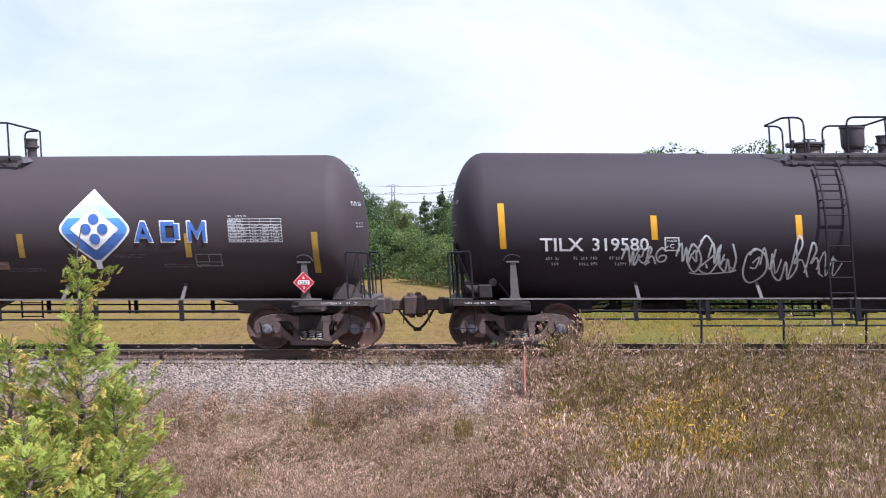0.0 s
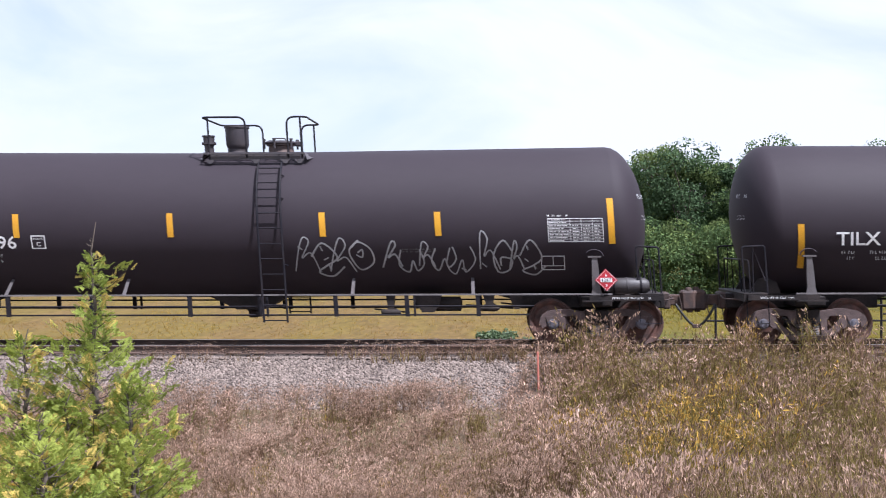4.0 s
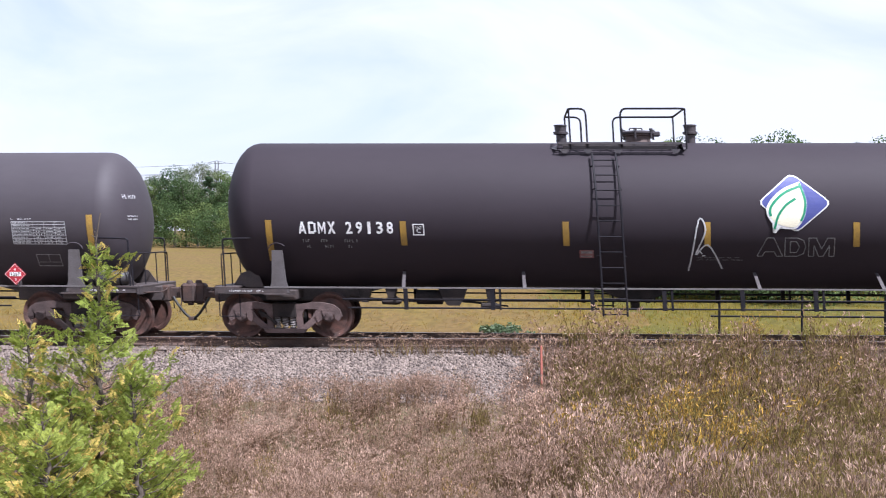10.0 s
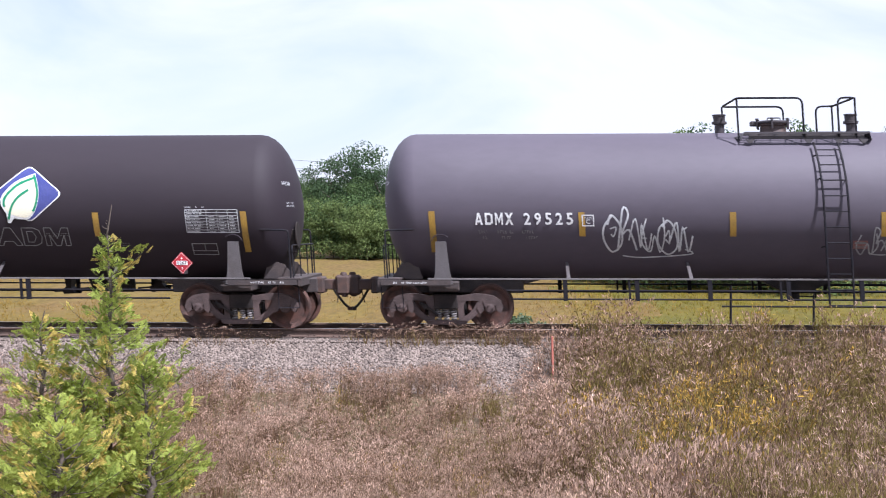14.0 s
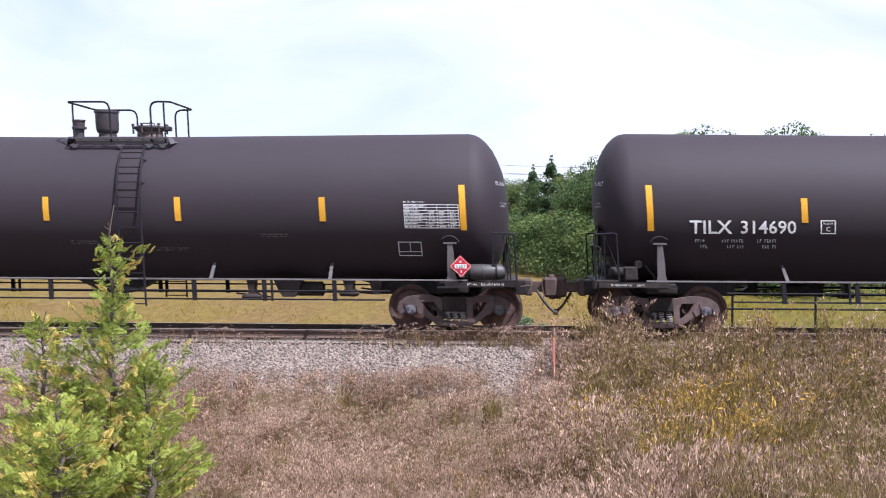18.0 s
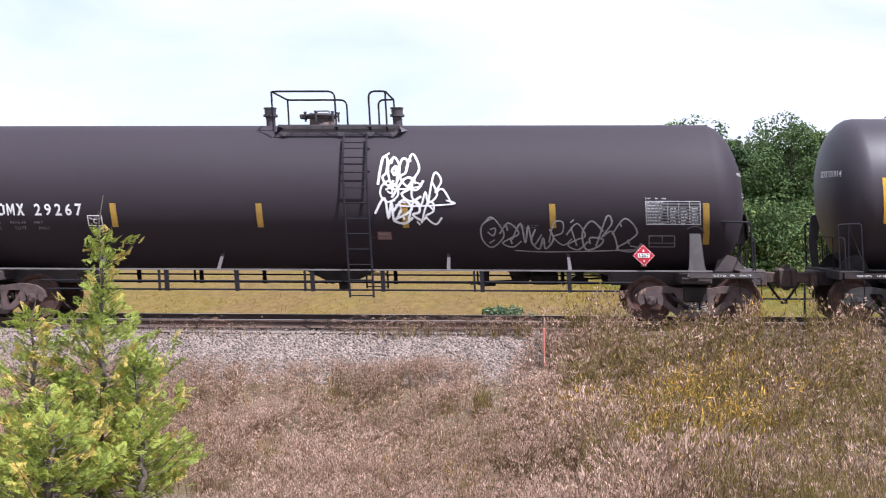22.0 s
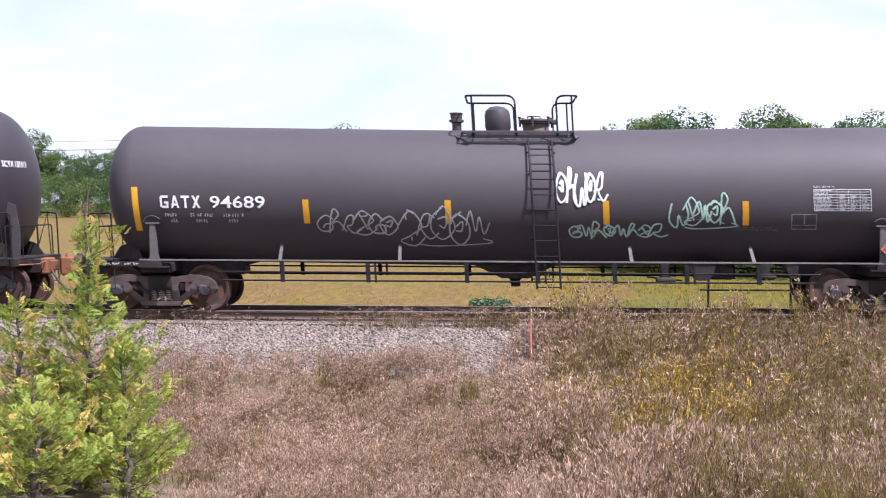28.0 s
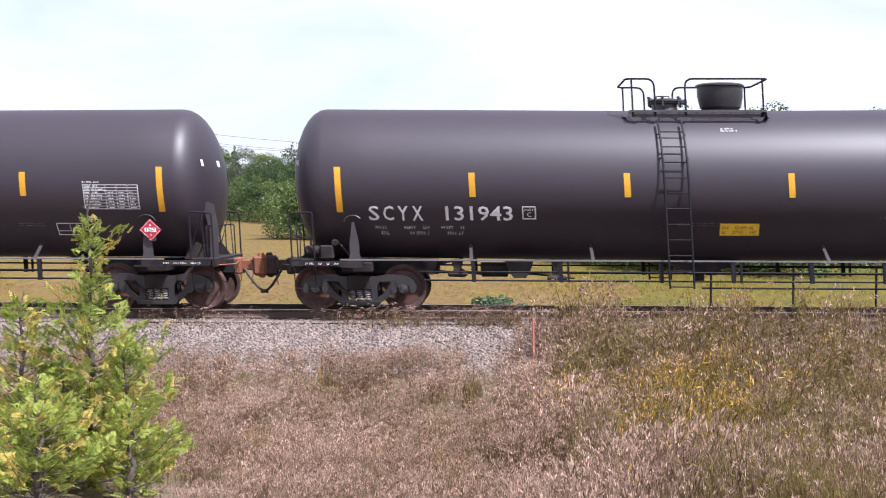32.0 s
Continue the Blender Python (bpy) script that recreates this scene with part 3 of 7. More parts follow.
def build_car(style_name, length, flipped):
    """A tank car with its parts; the car's origin is on the rail tops at its middle."""
    st = STYLES[style_name]
    half, tc = length / 2 - st.gap, length / 2 - TRUCK_IN
    car = new("tank_car")
    turn = pose(0, 0, 0, 0, 0, 180) if flipped else pose(0, 0, 0)
    R = st.radius

    def put(name, shape, material, label="", parent=None, smooth=35):
        return part(name, shape, material, parent or car, label, smooth, None if parent else turn)

    put("tank", build_tank(st, half), st.paint, smooth=50)
    top0, bottom0 = st.centre(0, half) + R, st.centre(0, half) - R
    # outlet and skid under the middle
    s = Shape()
    s.plate([(-0.95, bottom0 + 0.09), (0.95, bottom0 + 0.09), (0.28, bottom0 - 0.24), (-0.28, bottom0 - 0.24)], -0.3, 0.3)
    s.lathe([(0.10, bottom0 - 0.42), (0.10, bottom0 - 0.3), (0.15, bottom0 - 0.24)], (0.0, 0, 0), "Z", 12)
    put("outlet", s, "frame_black")
    # edge strip along each side, pipes and hangers below it
    for y in (-1, 1):
        ye = y * (R - 0.02)
        s = Shape().box(-tc - 0.3, tc + 0.3, ye - 0.04, ye + 0.04, 1.045, 1.075)
        put("edge_strip", s, "pale_edge")
        s = Shape().tube([(-tc + 1.25, ye, 0.83), (tc - 1.25, ye, 0.83)], 0.018, 6)
        put("side_pipe", s, "rail_paint")
        s = Shape().tube([(-tc + 1.35, ye, 0.66), (tc - 1.35, ye, 0.66)], 0.018, 6)
        put("side_pipe", s, "rail_paint")
        for i, x in enumerate((-4.55, -2.95, -1.1, 0.55, 1.95, 3.25, 4.9)):
            x = x + 0.12 * ((i * 7) % 3 - 1)
            s = Shape().box(x - 0.042, x + 0.042, ye - 0.03, ye + 0.03, 0.63, 1.045)
            if i % 2:
                s.box(x + 0.13, x + 0.17, ye - 0.03, ye + 0.03, 0.63, 1.045)
            put("hanger", s, "rail_paint")
        for x in (-4.7, -2.3, 2.3, 4.7):
            zc = st.centre(x, half)
            lo, hi = 1.06, 1.38
            yo = [math.sqrt(max(0.05, (R + 0.012) ** 2 - (z - zc) ** 2)) for z in (lo, hi)]
            s = Shape()
            s.add([(x - 0.035, y * (R - 0.02), lo), (x + 0.035, y * (R - 0.02), lo), (x + 0.03, y * yo[1], hi), (x - 0.03, y * yo[1], hi),
                   (x - 0.035, y * (R + 0.02), lo), (x + 0.035, y * (R + 0.02), lo), (x + 0.03, y * (yo[1] + 0.03), hi), (x - 0.03, y * (yo[1] + 0.03), hi)],
                  [(0, 1, 2, 3), (4, 7, 6, 5), (0, 4, 5, 1), (3, 2, 6, 7), (0, 3, 7, 4), (1, 5, 6, 2)])
            put("tank_bracket", s, "grey_bracket" if style_name not in ("crude", "long") else "dome_grey")
    # brake rigging and valve boxes under the belly
    for i, (x, w, zl) in enumerate(((3.0, 0.22, 0.62), (3.75, 0.42, 0.68), (5.0, 0.30, 0.70), (5.55, 0.2, 0.74))):
        x *= st.brake_end
        s = Shape()
        if i % 2:
            s.plate([(x - w * 0.7, 1.03), (x + w * 0.7, 1.03), (x + w * 0.5, zl + 0.12), (x + w * 0.28, zl), (x - w * 0.28, zl), (x - w * 0.45, zl + 0.1)], -0.95, -0.62)
        else:
            s.plate([(x - w * 0.4, 1.03), (x + w * 0.4, 1.03), (x + w * 0.25, zl + 0.16), (x + w * 0.7, zl + 0.08), (x + w * 0.5, zl), (x - w * 0.6, zl + 0.02), (x - w * 0.25, zl + 0.16)], -1.0, -0.7)
            s.lathe([(0.03, -0.2), (0.06, -0.18), (0.07, 0.1), (0.03, 0.2)], (x, -0.98, zl + 0.06), "X", 10)
        s.tube([(x - w * 1.6, -0.8, zl + 0.12), (x + w * 1.6, -0.8, zl + 0.05)], 0.018, 6)
        put("brake_gear", s, "frame_black")
    s = Shape().lathe([(0.06, -0.34), (0.15, -0.32), (0.15, 0.20), (0.08, 0.24)], (st.brake_end * 4.2, -0.5, 0.83), "X", 12)
    put("brake_cylinder", s, "frame_black")
    # ends
    for d in (-1, 1):
        xe = d * half
        for y in (-1, 1):
            yo = y * (R - 0.02)
            lo, mid, hi, top = {"wide": (0.20, 0.115, 0.105, 1.80), "narrow": (0.13, 0.06, 0.05, 1.80), "spike": (0.145, 0.10, 0.022, 1.80)}[st.web]
            if st.web == "spike":
                mid = 0.075
            edge = [(lo, 0.95), (lo - 0.02, 1.06), (lo - 0.05, 1.16), (mid + 0.015, 1.40), (hi, top)]
            s = Shape().plate([(d * (tc + w), z) for w, z in edge] + [(d * (tc - w), z) for w, z in reversed(edge)], yo - 0.03, yo + 0.03)
            if st.web == "narrow":
                s.box(d * tc - 0.13, d * tc + 0.13, yo - 0.05, yo + 0.05, top - 0.02, top + 0.015)
            put("bolster_web", s, "grey_bracket" if style_name != "crude" else "dome_grey")
            arc = [(d * tc + d * 0.18 * math.cos(a), yo * 1.004, 1.80 + 0.14 * math.sin(a)) for a in np.linspace(0.1, math.pi - 0.6, 7)]
            put("pad_edge", Shape().tube(arc, 0.012, 5), st.paint)
            # side sill of the end platform
            s = Shape().box(min(d * (tc - 0.15), d * (length / 2 - 0.85)), max(d * (tc - 0.15), d * (length / 2 - 0.85)), yo - 0.035, yo + 0.035, 0.93, 1.03)
            s.box(d * (tc) - 0.3, d * (tc) + 0.3, yo - 0.1, yo + 0.02 if y > 0 else yo + 0.1, 0.905, 0.935)
            put("end_sill", s, st.frame_paint)
        # centre sill, platform and coupler
        s = Shape()
        s.soft_box(min(d * (tc - 1.6), d * (length / 2 - 0.62)), max(d * (tc - 1.6), d * (length / 2 - 0.62)), -0.34, 0.34, 0.72, 1.02, 0.02)
        s.soft_box(min(d * (tc - 0.3), d * (tc + 0.3)), max(d * (tc - 0.3), d * (tc + 0.3)), -1.36, 1.36, 0.80, 1.0, 0.02)
        s.add([(d * (tc - 1.6), -0.3, 0.98), (d * (tc - 1.6), 0.3, 0.98), (d * (tc - 0.9), 0.3, 0.72), (d * (tc - 0.9), -0.3, 0.72), (d * (tc - 2.1), -0.3, 1.03), (d * (tc - 2.1), 0.3, 1.03)],
              [(0, 1, 2, 3), (0, 4, 5, 1), (0, 3, 4), (1, 5, 2)])
        put("centre_sill", s, st.frame_paint)
        s = Shape()
        s.soft_box(min(d * (length / 2 - 1.25), d * (length / 2 - 0.78)), max(d * (length / 2 - 1.25), d * (length / 2 - 0.78)), -1.45, 1.45, 1.03, 1.07, 0.008)
        s.box(min(d * (length / 2 - 0.84), d * (length / 2 - 0.78)), max(d * (length / 2 - 0.84), d * (length / 2 - 0.78)), -1.45, 1.45, 0.90, 1.03)
        put("end_platform", s, st.frame_paint)
        s = Shape()
        xc = length / 2
        s.soft_box(min(d * (xc - 0.85), d * (xc - 0.20)), max(d * (xc - 0.85), d * (xc - 0.20)), -0.10, 0.10, 0.77, 0.99, 0.02)
        s.soft_box(min(d * (xc - 0.27), d * (xc + 0.03)), max(d * (xc - 0.27), d * (xc + 0.03)), -0.20 if d > 0 else -0.12, 0.12 if d > 0 else 0.20, 0.66, 1.08, 0.05)
        s.lathe([(0.06, 0.62), (0.075, 0.68), (0.075, 1.10), (0.05, 1.14)], (d * (xc - 0.09), -0.1 * d, 0), "Z", 10)
        s.soft_box(min(d * (xc - 0.66), d * (xc - 0.50)), max(d * (xc - 0.66), d * (xc - 0.50)), -0.28, 0.28, 0.70, 1.04, 0.03)
        s.tube([(d * (xc - 0.52), -0.3, 0.98), (d * (xc - 0.50), -0.75, 0.93), (d * (xc - 0.74), -1.25, 0.93)], 0.016, 5)
        put("coupler", s, "bright_rust" if style_name == "crude" and (d > 0) != flipped else "coupler_rust")
        hose = [(d * (xc - 0.40), -0.30, 0.80), (d * (xc - 0.32), -0.34, 0.66), (d * (xc - 0.17), -0.33, 0.45), (d * (xc - 0.06), -0.32, 0.36), (d * (xc + 0.005), -0.32, 0.335)]
        put("air_hose", Shape().tube(bent(hose, 0.12), 0.028, 7), "rubber")
        put("hose_coupling", Shape().soft_box(min(d * (xc - 0.10), d * (xc + 0.01)), max(d * (xc - 0.10), d * (xc + 0.01)), -0.37 if d > 0 else -0.31, -0.325 if d > 0 else -0.27, 0.31, 0.39, 0.012), "coupler_rust")
        put("uncoupling_rod", Shape().tube([(d * (xc - 0.30), -0.15, 1.0), (d * (xc - 0.26), -0.2, 0.70), (d * (xc - 0.30), -0.24, 0.48)], 0.012, 5), "coupler_rust")
        # hand rails of the end platform
        xr = d * (length / 2 - 0.98)
        for y in (-1, 1):
            yr = y * 1.40
            if st.web == "wide":
                s = Shape().tube(bent([(xr, yr, 1.06), (xr, yr, 2.02), (xr - d * 0.62, yr, 2.04)], 0.06), 0.019, 6)
            else:
                s = Shape().tube(bent([(xr + d * 0.17, yr, 1.06), (xr + d * 0.17, yr, 1.98), (xr - d * 0.28, yr, 2.0), (xr - d * 0.28, yr, 1.06)], 0.06), 0.019, 6)
                s.tube([(xr, yr, 1.06), (xr - d * 0.04, yr, 1.97), (xr - d * 0.26, yr, 1.3)], 0.014, 5)
            put("end_handrail", s, "rail_paint")
            s = Shape().tube([(xr + d * 0.14, yr, 1.06), (xr + d * 0.14, yr, 0.47), (xr - d * 0.28, yr, 0.47), (xr - d * 0.28, yr, 0.92)], 0.013, 5)
            put("step", s, "rail_paint")
        s = Shape().tube(bent([(xr + d * 0.05, -1.38, 1.07), (xr + d * 0.05, -1.38, 1.72), (xr + d * 0.05, 1.38, 1.72), (xr + d * 0.05, 1.38, 1.07)], 0.1), 0.015, 6)
        s.tube([(xr + d * 0.05, -0.45, 1.07), (xr + d * 0.05, -0.45, 1.72)], 0.013, 5)
        s.tube([(xr + d * 0.05, 0.45, 1.07), (xr + d * 0.05, 0.45, 1.72)], 0.013, 5)
        put("end_railing", s, "rail_paint")
        for y in (-1, 1):
            s = Shape().plate([(d * (half - 0.75), 1.03), (d * (half - 0.10), 1.03), (d * (half - 0.30), 1.32), (d * (half - 0.62), 1.42)], y * 0.8 - 0.02, y * 0.8 + 0.02)
            put("head_cradle", s, st.frame_paint)
    # air reservoir at the brake end, valve cluster on the other side
    be = st.brake_end
    s = Shape().lathe([(0.02, -0.46), (0.11, -0.43), (0.155, -0.36), (0.16, -0.02), (0.168, -0.01), (0.168, 0.01), (0.16, 0.02), (0.155, 0.36), (0.11, 0.43), (0.02, 0.46)],
                      ((be if st.web != "wide" else 1) * (tc + 0.62), -(be if st.web != "wide" else 1) * (R - 0.22), 1.22), "X", 18)
    tank = put("air_reservoir", s, "reservoir_grey" if style_name != "crude" else "frame_black")
    strap = be if st.web != "wide" else 1
    for dx in (-0.27, 0.27):
        part("strap", Shape().lathe([(0.164, -0.02), (0.168, -0.018), (0.168, 0.018), (0.164, 0.02)], (strap * (tc + 0.62) + dx, -strap * (R - 0.22), 1.22), "X", 18), "rail_paint", tank)
    if st.web == "spike":
        s = Shape().plate([(half - 0.30, 2.25), (half - 0.05, 2.15), (half + 0.02, 1.6), (half - 0.02, 1.05), (half - 0.18, 1.05), (half - 0.15, 1.6)], -0.98, -0.94)
        put("head_brace", s, "dome_grey")
    s = Shape()
    s.soft_box(min(be * (tc + 0.45), be * (tc + 0.72)), max(be * (tc + 0.45), be * (tc + 0.72)), be * (R - 0.3) - 0.14, be * (R - 0.3) + 0.14, 1.06, 1.34, 0.03)
    s.lathe([(0.09, -0.16), (0.11, -0.14), (0.11, 0.10), (0.07, 0.14)], (be * (tc + 0.86), be * (R - 0.3), 1.22), "X", 12)
    s.lathe([(0.07, -0.12), (0.085, 0.0), (0.05, 0.12)], (be * (tc + 0.42), be * (R - 0.32), 1.38), "Y", 10)
    s.tube([(be * (tc + 0.3), be * (R - 0.2), 1.36), (be * (tc + 0.15), be * (R - 0.15), 1.18), (be * (tc + 0.1), be * (R - 0.2), 1.05)], 0.02, 6)
    if st.web != "wide":
        put("brake_valve", s, "frame_black")
    s = Shape()
    s.lathe([(0.27, -0.015), (0.285, 0.0), (0.27, 0.015), (0.25, 0.0)], (be * (length / 2 - 0.93), 0.55, 1.92), "X", 20)
    s.soft_box(be * (length / 2 - 1.06) - 0.1, be * (length / 2 - 1.06) + 0.1, 0.42, 0.68, 1.55, 2.05, 0.02)
    s.tube([(be * (length / 2 - 1.06), 0.55, 1.55), (be * (length / 2 - 1.06), 0.55, 1.05)], 0.03, 6)
    put("hand_brake", s, "frame_black")
    # deck, railings, ladder and fittings on top
    x0, x1 = st.deck
    s = Shape()
    for y in (-1, 1):
        for k in range(7):
            ya = y * (0.42 + 0.093 * k)
            s.box(x0, x1, ya - 0.010, ya + 0.010, top0 - 0.085, top0 - 0.06)
        s.box(x0, x1, y * 0.99 - 0.012, y * 0.99 + 0.012, top0 - 0.085, top0 - 0.045)
        s.box(x0 + 0.1, x1 - 0.1, y * 0.93 - 0.012, y * 0.93 + 0.012, top0 - 0.19, top0 - 0.085)
        for x in np.linspace(x0 + 0.01, x1 - 0.01, 9):
            s.box(x - 0.008, x + 0.008, min(y * 0.42, y * 0.98), max(y * 0.42, y * 0.98), top0 - 0.083, top0 - 0.065)
        for x in (x0 + 0.12, st.ladder - 0.3, st.ladder + 0.3, x1 - 0.12):
            s.plate([(x - 0.10, top0 - 0.19), (x + 0.10, top0 - 0.19), (x + 0.03, top0 - 0.27), (x - 0.03, top0 - 0.27)], y * 0.95 - 0.015, y * 0.95 + 0.015)
        # plates sloping from the deck's ends down to the tank
        for d, xe in ((-1, x0), (1, x1)):
            s.add([(xe, y * 0.42, top0 - 0.06), (xe, y * 0.98, top0 - 0.06), (xe + d * 0.22, y * 0.42, top0 - 0.10), (xe + d * 0.04, y * 0.96, top0 - 0.2)], [(0, 1, 3, 2)])
    put("deck", s, "deck_grey")
    for a, b, zt, way in st.rails:
        out, inn = (a, b) if way < 0 else (b, a)
        tip = out + way * st.ext
        loop = [(inn, -0.95, top0 - 0.15), (inn, -0.95, zt), (tip, -0.95, zt), (tip, 0.95, zt), (inn, 0.95, zt), (inn, 0.95, top0 - 0.15)]
        put("top_railing", Shape().tube(bent(loop, 0.17 if st.ext else 0.14), 0.021, 7), "rail_paint")
        for y in (-0.95, 0.95):
            put("railing_post", Shape().tube([(out, y, top0 - 0.18), (out, y, zt)], 0.02, 7), "rail_paint")
    for y in (-1, 1):
        zc = st.centre(st.ladder, half)
        arc = []
        for k in range(9):
            a = radians(50 - 50 * k / 8)
            arc.append(((R + 0.11) * math.cos(a) * y, zc + (R + 0.11) * math.sin(a)))
        arc += [(y * (R + 0.11), 1.2), (y * (R + 0.10), 0.52)]
        s = Shape()
        for dx in (-0.235, 0.235):
            s.tube([(st.ladder + dx, yy, z) for yy, z in arc], 0.022, 6)
        for k in (2, 5, 9):
            for dx in (-0.235, 0.235):
                yy, z = arc[k] if k < 9 else (y * (R + 0.11), zc - 0.8)
                s.tube([(st.ladder + dx, yy, z), (st.ladder + dx * 1.25, yy - y * 0.16, z - 0.03)], 0.014, 5)
        ladder = put("ladder", s, "rail_paint")
        rung = Shape().tube([(-0.235, 0, 0), (0.235, 0, 0)], 0.013, 6).mesh("rung", 40)
        z = 0.56
        while z < zc + (R + 0.11) * 0.76:
            yy = y * (R + 0.11) if z < zc else y * math.sqrt((R + 0.11) ** 2 - (z - zc) ** 2)
            part("rung", rung, "rail_paint", ladder, m=pose(st.ladder, yy, z))
            z += 0.305
    for x in st.manways:
        z = top0 - 0.02
        s = Shape().lathe([(0.29, z), (0.27, z + 0.05), (0.26, z + 0.16), (0.31, z + 0.17), (0.31, z + 0.205), (0.25, z + 0.22), (0.08, z + 0.23)], (x, 0, 0), "Z", 20)
        manway = put("manway", s, "hatch_brown" if st.dome_kind != "bowl" else "black_iron")
        lid = Shape().lathe([(0.34, z + 0.205), (0.35, z + 0.215), (0.35, z + 0.24), (0.30, z + 0.265), (0.10, z + 0.285)], (x, 0, 0), "Z", 20)
        lid.soft_box(x + 0.3, x + 0.46, -0.09, 0.09, z + 0.16, z + 0.26, 0.02)
        lid.tube(bent([(x - 0.16, 0, z + 0.27), (x - 0.16, 0, z + 0.33), (x + 0.1, 0, z + 0.33), (x + 0.1, 0, z + 0.27)], 0.04), 0.014, 5)
        part("lid", lid, "dome_grey", manway)
        bolt = Shape().lathe([(0.022, 0.10), (0.022, 0.27), (0.036, 0.275), (0.036, 0.31)], (0, 0, 0), "Z", 6).mesh("bolt", 30)
        for k in range(6):
            a = 2 * math.pi * k / 6 + 0.3
            part("bolt", bolt, "dome_grey", manway, m=pose(x + 0.35 * math.cos(a), 0.35 * math.sin(a), z))
    for x in st.domes:
        z = top0 - 0.03
        if st.dome_kind == "bowl":
            prof = [(0.36, z), (0.36, z + 0.05), (0.42, z + 0.10), (0.47, z + 0.34), (0.47, z + 0.52), (0.50, z + 0.53), (0.50, z + 0.56), (0.44, z + 0.59), (0.1, z + 0.62)]
        elif st.dome_kind == "round":
            prof = [(0.25, z), (0.25, z + 0.06), (0.27, z + 0.10), (0.27, z + 0.36), (0.24, z + 0.46), (0.15, z + 0.53), (0.03, z + 0.55)]
        else:
            prof = [(0.26, z), (0.19, z + 0.06), (0.19, z + 0.12), (0.22, z + 0.15), (0.24, z + 0.21), (0.245, z + 0.55), (0.265, z + 0.56), (0.265, z + 0.60), (0.05, z + 0.61)]
        if style_name in ("long", "lilac"):
            prof = [(0.20, z), (0.16, z + 0.05), (0.16, z + 0.22), (0.27, z + 0.24), (0.27, z + 0.30), (0.22, z + 0.31), (0.225, z + 0.60), (0.05, z + 0.61)]
        put("valve_dome", Shape().lathe(prof, (x, 0, 0), "Z", 24), "dome_grey" if st.dome_kind != "bowl" else "black_iron")
    for x in st.vents:
        z = top0 - 0.05
        s = Shape().lathe([(0.15, z), (0.10, z + 0.04), (0.10, z + 0.22), (0.155, z + 0.24), (0.155, z + 0.285), (0.12, z + 0.29), (0.125, z + 0.40), (0.14, z + 0.405), (0.14, z + 0.43), (0.04, z + 0.44)], (x, 0, 0), "Z", 14)
        s.box(x - 0.2, x + 0.2, -0.16, 0.16, z - 0.02, z + 0.012)
        put("safety_vent", s, "dome_grey")
    for x in (-tc, tc):
        add_truck(car, x, st.truck_paint, {"narrow": "cap_blue", "wide": "truck_iron", "spike": "black_iron"}[st.web])
    return car


